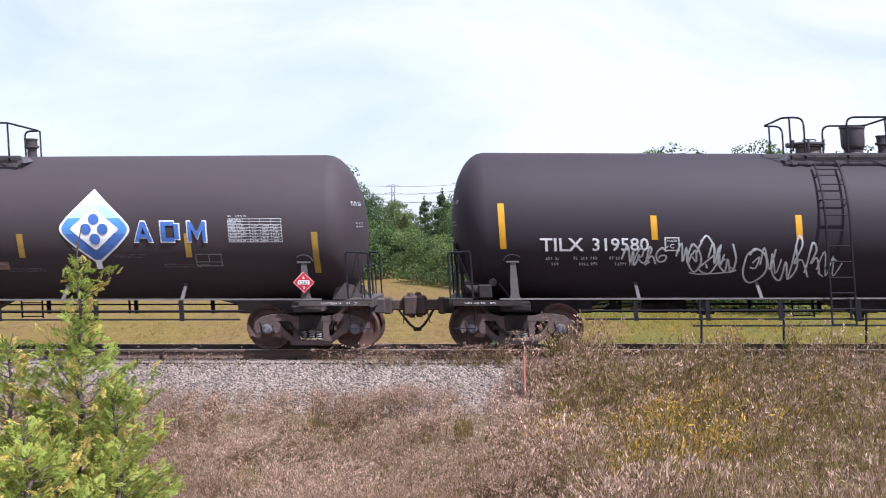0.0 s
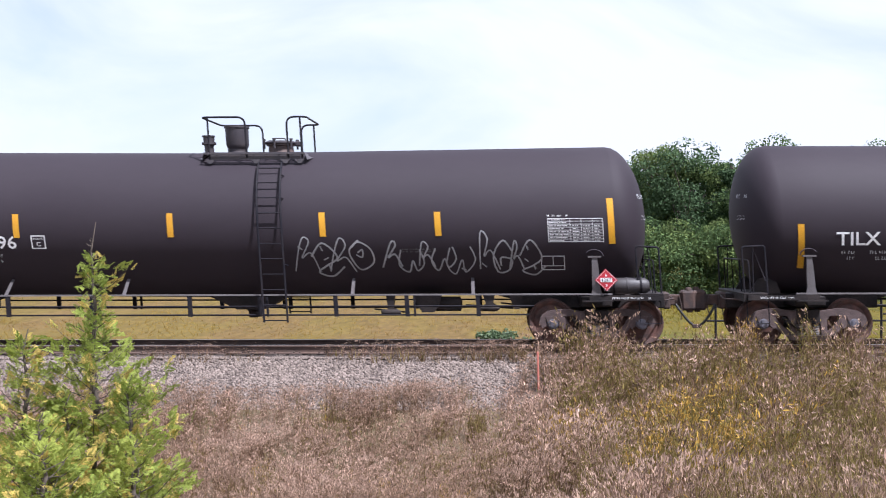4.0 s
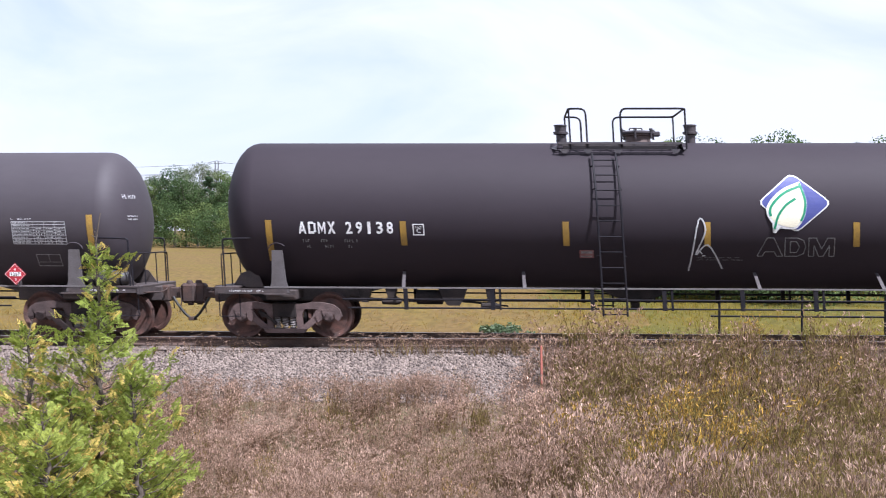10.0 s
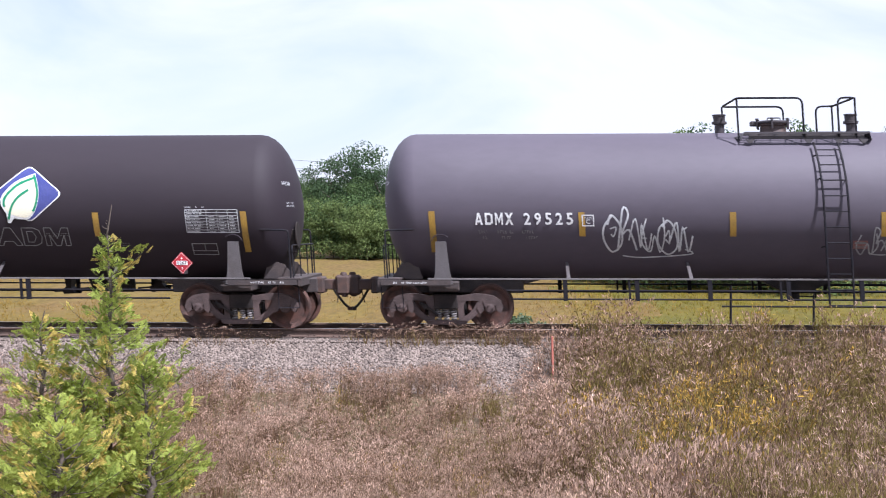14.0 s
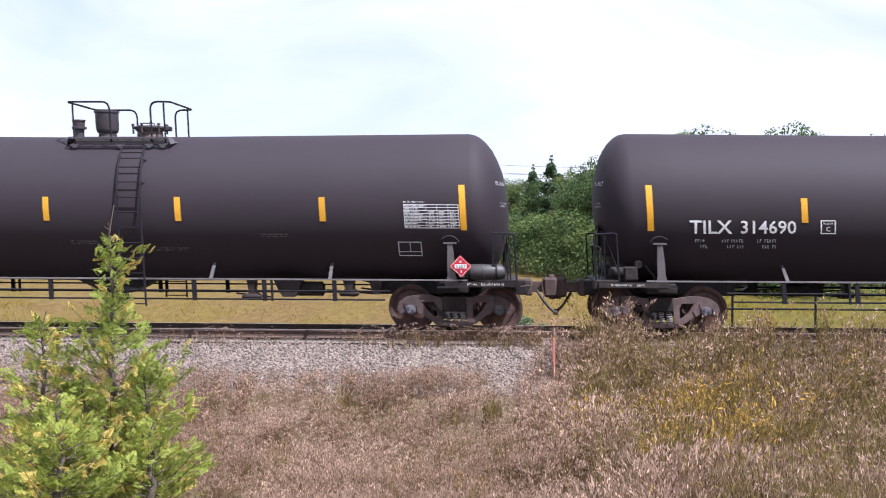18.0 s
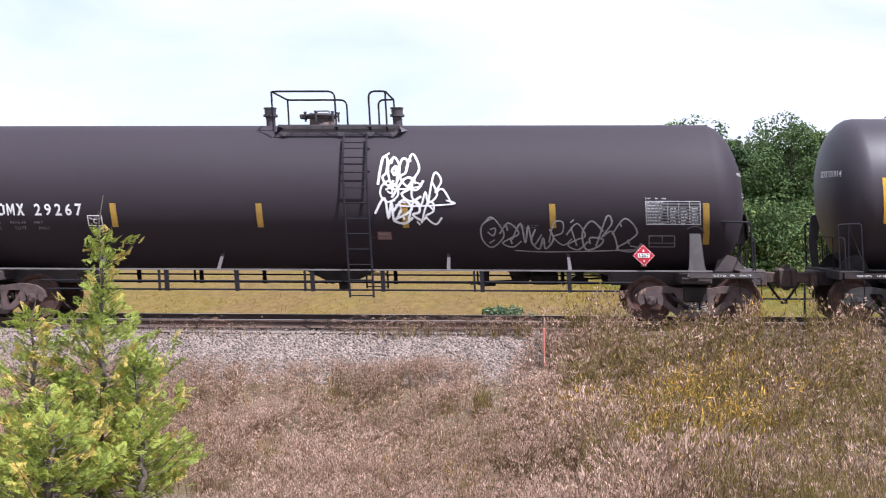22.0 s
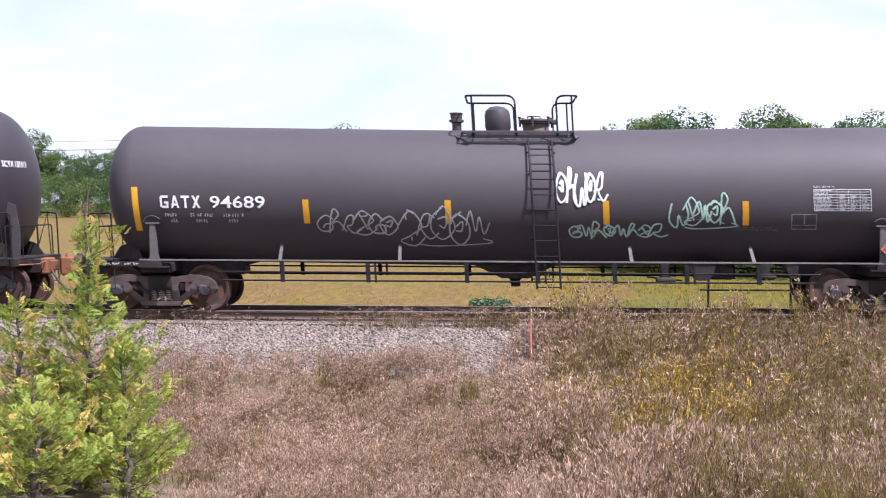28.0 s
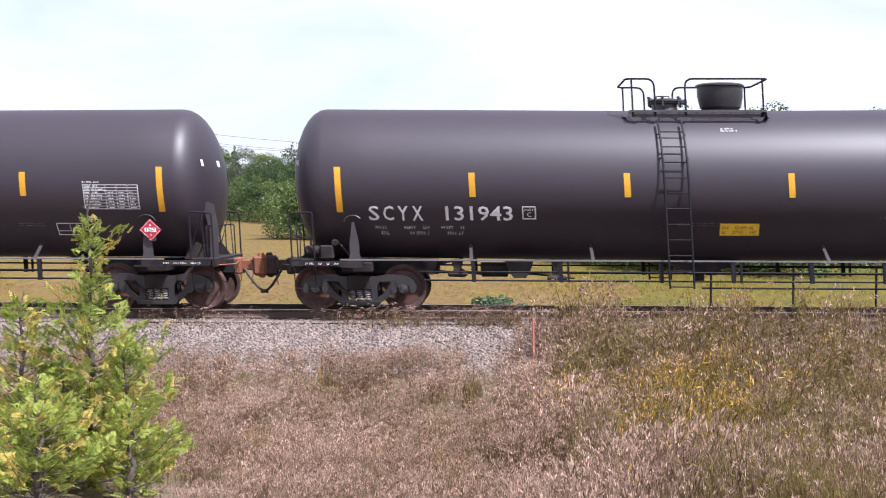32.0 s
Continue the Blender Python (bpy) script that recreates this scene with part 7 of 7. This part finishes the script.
def build_tree(seed, height, width, form, leaf_mat, count, leaf):
    """A tapered trunk with limbs and a crown of many small leaves in uneven clumps."""
    rng = np.random.default_rng(seed)
    tree = new({"conifer": "conifer", "shrub": "shrub"}.get(form, "tree"))
    s = Shape()
    cs, rs = [], []
    trunk_top = height * (0.95 if form == "conifer" else 0.62)
    path = [(0.1 * math.sin(seed + k) * k / 5, 0.1 * math.cos(2 * seed + k) * k / 5, trunk_top * k / 6) for k in range(7)]
    base = height * (0.016 if form != "shrub" else 0.008)
    s.tube([(x, y, z - (0.3 if z == 0 else 0)) for x, y, z in path], [base * (1.15 - k / 7) for k in range(7)], 7)
    limbs = {"tree": 24, "open": 20, "conifer": 26, "shrub": 14}[form]
    for k in range(limbs):
        a = k * 2.4 + rng.uniform(-0.4, 0.4)
        if form == "conifer":
            z0 = height * (0.10 + 0.86 * k / limbs)
            reach = width / 2 * (1.05 - k / limbs)
            end = (math.cos(a) * reach, math.sin(a) * reach, z0 + 0.05 * height * rng.uniform(-0.5, 1))
        else:
            lo = {"tree": 0.18, "open": 0.3, "shrub": 0.05}[form]
            z0 = height * rng.uniform(lo, 0.58)
            top = height * rng.uniform(0.35 if form != "shrub" else 0.3, 0.93)
            reach = width / 2 * rng.uniform(0.35, 0.95) * math.sqrt(max(0.1, 1 - ((top / height - 0.5) / 0.52) ** 2))
            end = (math.cos(a) * reach, math.sin(a) * reach, max(z0 + 0.2, top))
        f0 = min(1, z0 / trunk_top)
        q = path[min(6, int(f0 * 6))]
        mid = ((q[0] + end[0]) / 2 * 0.8, (q[1] + end[1]) / 2 * 0.8, (z0 + end[2]) / 2 + 0.03 * height)
        s.tube([(q[0], q[1], z0), mid, end], [base * 0.45, base * 0.28, base * 0.1], 5)
        r = width * {"tree": 0.115, "open": 0.10, "conifer": 0.085, "shrub": 0.13}[form] * rng.uniform(0.7, 1.3)
        cs.append(end)
        rs.append(r)
        for j in range(3 if form != "conifer" else 2):
            f = rng.uniform(0.4, 0.85)
            cs.append((end[0] * f + rng.normal(0, r * 0.5), end[1] * f + rng.normal(0, r * 0.5), z0 + (end[2] - z0) * f + rng.normal(0, r * 0.4)))
            rs.append(r * rng.uniform(0.6, 1.0))
    if form in ("tree", "open"):
        cs.append((path[-1][0], path[-1][1], height * 0.93))
        rs.append(width * 0.13)
        for k in range(6):
            a = k * 1.05 + seed
            cs.append((math.cos(a) * width * 0.17, math.sin(a) * width * 0.17, height * rng.uniform(0.82, 0.93)))
            rs.append(width * 0.11)
    if form == "shrub":
        for k in range(9):
            a = k * 0.7
            cs.append((math.cos(a) * width * 0.34, math.sin(a) * width * 0.34, height * rng.uniform(0.12, 0.25)))
            rs.append(width * 0.14)
    if form == "conifer":
        cs.append((path[-1][0], path[-1][1], height * 0.96))
        rs.append(width * 0.045)
        cs.append((path[-1][0], path[-1][1], height * 0.99))
        rs.append(width * 0.03)
    part("trunk", s, "bark", tree, smooth=60)
    v, f = leaves(rng, np.array(cs), np.array(rs), count, leaf, 0.7 if form != "conifer" else 0.75)
    v[:, 2] = np.maximum(v[:, 2], 0.02)
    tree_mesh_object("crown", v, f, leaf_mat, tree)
    return tree


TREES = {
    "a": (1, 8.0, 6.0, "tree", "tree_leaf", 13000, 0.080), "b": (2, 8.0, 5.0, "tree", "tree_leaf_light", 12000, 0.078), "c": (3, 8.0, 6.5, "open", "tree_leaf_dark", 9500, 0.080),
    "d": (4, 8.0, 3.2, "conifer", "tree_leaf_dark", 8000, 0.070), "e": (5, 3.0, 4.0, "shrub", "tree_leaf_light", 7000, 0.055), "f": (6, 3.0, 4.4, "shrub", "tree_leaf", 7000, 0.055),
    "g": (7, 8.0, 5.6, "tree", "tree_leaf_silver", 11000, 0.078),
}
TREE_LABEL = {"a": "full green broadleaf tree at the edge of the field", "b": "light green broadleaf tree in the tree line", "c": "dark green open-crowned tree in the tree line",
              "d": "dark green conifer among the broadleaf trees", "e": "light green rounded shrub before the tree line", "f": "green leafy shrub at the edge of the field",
              "g": "far tree with leaves paled grey-green for haze"}
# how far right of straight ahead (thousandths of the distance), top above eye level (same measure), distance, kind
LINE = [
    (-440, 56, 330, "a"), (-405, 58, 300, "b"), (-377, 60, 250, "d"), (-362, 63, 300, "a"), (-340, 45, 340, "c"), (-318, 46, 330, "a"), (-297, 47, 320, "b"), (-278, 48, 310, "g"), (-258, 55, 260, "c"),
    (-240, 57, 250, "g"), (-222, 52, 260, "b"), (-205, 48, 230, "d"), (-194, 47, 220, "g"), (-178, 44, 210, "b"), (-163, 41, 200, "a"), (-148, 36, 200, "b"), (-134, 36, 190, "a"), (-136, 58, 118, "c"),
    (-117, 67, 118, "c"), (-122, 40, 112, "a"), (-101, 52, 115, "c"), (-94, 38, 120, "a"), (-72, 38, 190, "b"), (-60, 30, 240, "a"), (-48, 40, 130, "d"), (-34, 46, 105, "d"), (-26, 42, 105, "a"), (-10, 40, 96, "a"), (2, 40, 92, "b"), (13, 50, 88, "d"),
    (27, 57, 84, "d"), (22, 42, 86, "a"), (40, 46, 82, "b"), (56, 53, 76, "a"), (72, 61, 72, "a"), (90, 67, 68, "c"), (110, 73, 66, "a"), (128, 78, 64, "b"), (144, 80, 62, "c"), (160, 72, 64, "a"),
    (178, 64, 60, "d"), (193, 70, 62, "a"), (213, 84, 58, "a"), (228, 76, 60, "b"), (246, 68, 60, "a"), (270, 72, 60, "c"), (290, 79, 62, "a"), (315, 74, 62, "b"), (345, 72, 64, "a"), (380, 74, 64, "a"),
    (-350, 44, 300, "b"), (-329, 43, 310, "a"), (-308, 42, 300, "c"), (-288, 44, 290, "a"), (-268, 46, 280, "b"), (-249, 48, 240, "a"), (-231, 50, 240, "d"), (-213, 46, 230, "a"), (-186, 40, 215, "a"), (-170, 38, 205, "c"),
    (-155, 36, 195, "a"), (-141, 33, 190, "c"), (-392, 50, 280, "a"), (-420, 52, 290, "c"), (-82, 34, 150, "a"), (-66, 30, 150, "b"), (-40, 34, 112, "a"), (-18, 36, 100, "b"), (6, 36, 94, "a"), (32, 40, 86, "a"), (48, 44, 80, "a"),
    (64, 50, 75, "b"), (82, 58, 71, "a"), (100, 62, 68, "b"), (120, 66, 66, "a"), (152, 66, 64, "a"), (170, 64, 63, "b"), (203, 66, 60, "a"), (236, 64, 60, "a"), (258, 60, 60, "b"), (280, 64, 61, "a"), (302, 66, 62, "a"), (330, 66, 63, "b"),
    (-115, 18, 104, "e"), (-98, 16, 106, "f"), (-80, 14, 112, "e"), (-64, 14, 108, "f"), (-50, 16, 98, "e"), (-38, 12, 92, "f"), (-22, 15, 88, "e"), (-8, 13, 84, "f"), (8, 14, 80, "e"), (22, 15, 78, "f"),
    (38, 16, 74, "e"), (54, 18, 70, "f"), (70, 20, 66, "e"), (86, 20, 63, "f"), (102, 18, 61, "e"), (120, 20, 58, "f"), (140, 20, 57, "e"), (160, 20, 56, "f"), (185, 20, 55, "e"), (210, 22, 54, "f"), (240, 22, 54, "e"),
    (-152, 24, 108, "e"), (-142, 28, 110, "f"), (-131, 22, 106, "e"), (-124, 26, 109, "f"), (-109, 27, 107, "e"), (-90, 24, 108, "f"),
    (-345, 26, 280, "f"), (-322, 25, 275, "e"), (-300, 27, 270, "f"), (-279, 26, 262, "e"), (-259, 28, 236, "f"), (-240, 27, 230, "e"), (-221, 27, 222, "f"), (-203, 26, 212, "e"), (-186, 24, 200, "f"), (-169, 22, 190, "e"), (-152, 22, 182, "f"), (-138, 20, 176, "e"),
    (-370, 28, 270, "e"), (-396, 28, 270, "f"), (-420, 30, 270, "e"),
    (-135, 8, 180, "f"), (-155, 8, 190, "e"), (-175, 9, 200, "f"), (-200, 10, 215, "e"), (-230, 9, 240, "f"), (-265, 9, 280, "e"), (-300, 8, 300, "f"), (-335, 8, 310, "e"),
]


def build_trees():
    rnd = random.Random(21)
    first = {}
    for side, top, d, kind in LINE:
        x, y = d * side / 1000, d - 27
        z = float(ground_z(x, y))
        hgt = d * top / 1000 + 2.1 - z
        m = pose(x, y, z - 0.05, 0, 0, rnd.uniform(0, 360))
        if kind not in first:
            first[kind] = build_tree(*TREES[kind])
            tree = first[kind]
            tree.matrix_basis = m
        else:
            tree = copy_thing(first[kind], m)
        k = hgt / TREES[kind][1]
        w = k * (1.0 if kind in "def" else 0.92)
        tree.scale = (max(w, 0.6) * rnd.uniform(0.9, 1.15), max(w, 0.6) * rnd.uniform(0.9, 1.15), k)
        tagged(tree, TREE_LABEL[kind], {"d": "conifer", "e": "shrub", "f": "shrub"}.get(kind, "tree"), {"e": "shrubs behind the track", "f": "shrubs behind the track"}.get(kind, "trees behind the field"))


build_trees()


def spray(rng, n, length):
    """A flat feathery fan of scale leaves: a mid rib with side fingers that fork once."""
    v, f = [], []

    def finger(p, a, l, w):
        q = p + np.array([math.sin(a) * l, math.cos(a) * l, rng.uniform(-0.25, 0.1) * l])
        side = np.array([math.cos(a), -math.sin(a), 0]) * w
        m = p + (q - p) * 0.55
        k = len(v)
        v.extend([p, m + side, q, m - side])
        f.extend([(k, k + 1, k + 2), (k, k + 2, k + 3)])
        return m

    for j in range(n):
        t = j / (n - 1)
        a = (-1) ** j * (0.95 - 0.6 * t) + rng.uniform(-0.12, 0.12)
        l = length * (0.55 - 0.33 * t) * rng.uniform(0.8, 1.15)
        p = np.array([0.0, length * 0.85 * t, -0.10 * length * t * t])
        m = finger(p, a, l, length * 0.052)
        finger(m, a - 0.7, l * 0.55, length * 0.05)
        finger(m, a + 0.7, l * 0.55, length * 0.05)
    return v, f


def build_cedar(seed, x, y, height, width, bare, label, spire=False):
    """A young cedar: leader and upswept branches with flat leaf sprays, some of them yellowed."""
    rng = np.random.default_rng(seed)
    z0 = float(ground_z(x, y))
    cedar = tagged(new("cedar"), label, "cedar", "young cedars")
    cedar.matrix_basis = pose(x, y, z0 - 0.03)
    s = Shape()
    lead = [(0.03 * math.sin(2 * k), 0.03 * math.cos(3 * k), height * k / 10) for k in range(11)]
    s.tube(lead, [0.045 * (1.06 - k / 10) + 0.003 for k in range(11)], 7)
    tips = []
    boughs = []
    n = int(38 * height)
    for k in range(n):
        f = ((k + 0.5) / n) ** 1.15
        z = height * (0.02 + 0.93 * f)
        a = k * 2.39996 + rng.uniform(-0.3, 0.3)
        shape = [1.0, 0.88, 0.68, 0.42, 0.22, 0.14, 0.10, 0.04] if spire else [1.0, 0.95, 0.85, 0.7, 0.5, 0.42, 0.28, 0.12]
        reach = width / 2 * float(np.interp(f, [0, 0.2, 0.4, 0.56, 0.66, 0.75, 0.88, 1], shape)) * rng.uniform(0.45, 1.12)
        if spire and k == int(0.83 * n):
            a, reach = -0.3, width * 0.21
        rise = reach * rng.uniform(0.35, 0.9)
        q = np.array([lead[min(10, int(z / height * 10))][0], lead[min(10, int(z / height * 10))][1], z])
        e = q + np.array([math.cos(a) * reach, math.sin(a) * reach, rise])
        mid = (q + e) / 2 - np.array([0, 0, 0.12 * reach])
        boughs.append(Shape().tube([tuple(q), tuple(mid), tuple(e)], [0.007, 0.005, 0.002], 5))
        old = rng.random() < 0.16
        m = max(4, int(reach * 23))
        for j in range(m):
            t = rng.uniform(0.35, 1.05)
            p = q * (1 - t) ** 2 + mid * 2 * t * (1 - t) + e * t * t + rng.normal(0, 0.035, 3)
            if p[2] < bare * height:
                tips.append((p, a + rng.normal(0, 0.6), rng.uniform(0.0, 1.3), old))
    part("trunk", s, "bark", cedar, smooth=60)
    for bough in boughs:
        part("branch", bough, "bark", cedar, smooth=60)
    protos = [spray(rng, int(rng.integers(9, 14)), 0.128 * rng.uniform(0.7, 1.3)) for _ in range(6)]
    sets = {"foliage": ([], [], "cedar_leaf"), "yellowed_foliage": ([], [], "cedar_old_leaf")}
    for p, a, tilt, old in tips:
        v, f = protos[int(rng.integers(0, 6))]
        old = rng.random() < (0.5 if old else 0.08)
        vs, fs, _ = sets["yellowed_foliage" if old else "foliage"]
        m = Matrix.Translation(Vector(p)) @ Matrix.Rotation(a - math.pi / 2, 4, "Z") @ Matrix.Rotation(tilt, 4, "X") @ Matrix.Rotation(rng.uniform(-0.9, 0.9), 4, "Y")
        k = len(vs)
        vs += [tuple(m @ Vector(c)) for c in v]
        fs += [tuple(i + k for i in t) for t in f]
    for name, (vs, fs, mat) in sets.items():
        tree_mesh_object(name, vs, fs, mat, cedar)
    return cedar


build_cedar(1, -4.41, -13.2, 3.34, 2.0, 0.885, "young cedar with a thin bare tip and yellowing sprays", True)
build_cedar(2, -5.05, -13.5, 2.15, 1.15, 0.97, "small bushy cedar with yellow-green sprays")
build_cedar(3, -3.88, -13.7, 1.7, 1.1, 0.97, "small cedar with yellow-green and browned sprays")
build_cedar(4, -4.5, -14.6, 1.25, 1.5, 0.97, "low spreading cedar with yellow-green sprays")
build_cedar(5, -4.57, -13.6, 1.45, 1.1, 0.97, "slim bushy cedar with yellow-green sprays")
build_cedar(7, -4.25, -15.2, 0.95, 1.5, 0.97, "low spreading cedar with yellow-green sprays")
build_cedar(6, -3.62, -14.4, 1.05, 1.15, 0.97, "low bushy cedar with yellow-green sprays")


def build_clump():
    rng = np.random.default_rng(8)
    plant = tagged(new("leafy_weed"), "dark green leafy weed clump beyond the rails", "weed clump")
    x, y = -0.05, 4.0
    plant.matrix_basis = pose(x, y, float(ground_z(x, y)))
    s = Shape()
    cs = []
    for k in range(34):
        a = k * 2.4
        e = (math.cos(a) * 0.62 * rng.uniform(0.0, 1.1), math.sin(a) * 0.3, rng.uniform(0.6, 0.82))
        s.tube([(0, 0, 0), (e[0] * 0.5, e[1] * 0.5, e[2] * 0.7), e], [0.012, 0.009, 0.005], 5)
        cs.append(e)
    part("stems", s, "clump_leaf", plant, smooth=60)
    v, f = leaves(rng, np.array(cs), np.full(len(cs), 0.13), 2200, 0.042)
    tree_mesh_object("leaves", v, f, "clump_leaf", plant)


build_clump()


# ---- railing, pylons and wires behind the track ----
def build_railing():
    rail = tagged(new("metal_railing"), "low rusty pipe railing standing behind the track", "railing")
    y, z0 = 3.2, float(ground_z(6, 3.2))
    rail.matrix_basis = pose(5.0, y, z0)
    for k in range(4):
        part("post", Shape().tube([(k * 1.9, 0, -0.1), (k * 1.9, 0, 1.55)], 0.028, 8), "rail_paint", rail)
    for z in (1.05, 1.55):
        part("bar", Shape().tube([(-0.2, 0, z), (5.9, 0, z)], 0.022, 8), "rail_paint", rail)


build_railing()


def build_pylon(x, y, height):
    p = tagged(new("pylon"), "pale grey lattice power pylon far behind the trees", "pylon", "power pylons")
    p.matrix_basis = pose(x, y, float(ground_z(x, y)))
    w = height * 0.085
    for sx in (-1, 1):
        for sy in (-1, 1):
            part("leg", Shape().tube([(sx * w, sy * w, 0), (sx * w * 0.28, sy * w * 0.28, height * 0.7), (sx * w * 0.2, sy * w * 0.2, height)], 0.11, 5), "pylon_steel", p)
    for k in range(7):
        a, b = height * k / 7.6, height * (k + 1) / 7.6
        wa, wb = w * (1 - 0.8 * k / 7.6), w * (1 - 0.8 * (k + 1) / 7.6)
        s = Shape()
        for q in (-1, 1):
            s.tube([(-wa, q * wa, a), (wb, q * wb, b)], 0.06, 4)
            s.tube([(wa, q * wa, a), (-wb, q * wb, b)], 0.06, 4)
        part("bracing", s, "pylon_steel", p)
    for z, r in ((0.74, 0.20), (0.86, 0.16), (0.97, 0.12)):
        s = Shape().tube([(-height * r, 0, height * z), (0, 0, height * (z + 0.03)), (height * r, 0, height * z)], 0.09, 4)
        s.tube([(-height * r, 0, height * z), (height * r, 0, height * z)], 0.07, 4)
        part("cross_arm", s, "pylon_steel", p)


PYLONS = [(-175.0, 318.0, 21.0), (-77.6, 318.0, 22.0), (-25.0, 318.0, 18.6), (-7.0, 318.0, 19.2), (60.0, 318.0, 19.5)]
for px, py, high in PYLONS:
    build_pylon(px, py, high)


def build_wires():
    for arm, reach in ((0.74, 0.20), (0.74, -0.20), (0.86, 0.16), (0.86, -0.16), (0.97, 0.12)):
        pts = []
        for (xa, ya, ha), (xb, yb, hb) in zip(PYLONS, PYLONS[1:]):
            za, zb = ha * arm + float(ground_z(xa, ya)), hb * arm + float(ground_z(xb, yb))
            for k in range(12):
                f = k / 12
                pts.append((xa + (xb - xa) * f + reach * (ha + (hb - ha) * f), ya, za + (zb - za) * f - 0.012 * (xb - xa) * 4 * f * (1 - f)))
        pts.append((PYLONS[-1][0] + reach * PYLONS[-1][2], PYLONS[-1][1], zb))
        tagged(part("power_line", Shape().tube(pts, 0.055, 4), "wire", None), "thin dark overhead power line strung between pylons", "power line", "power lines")


build_wires()

motions()
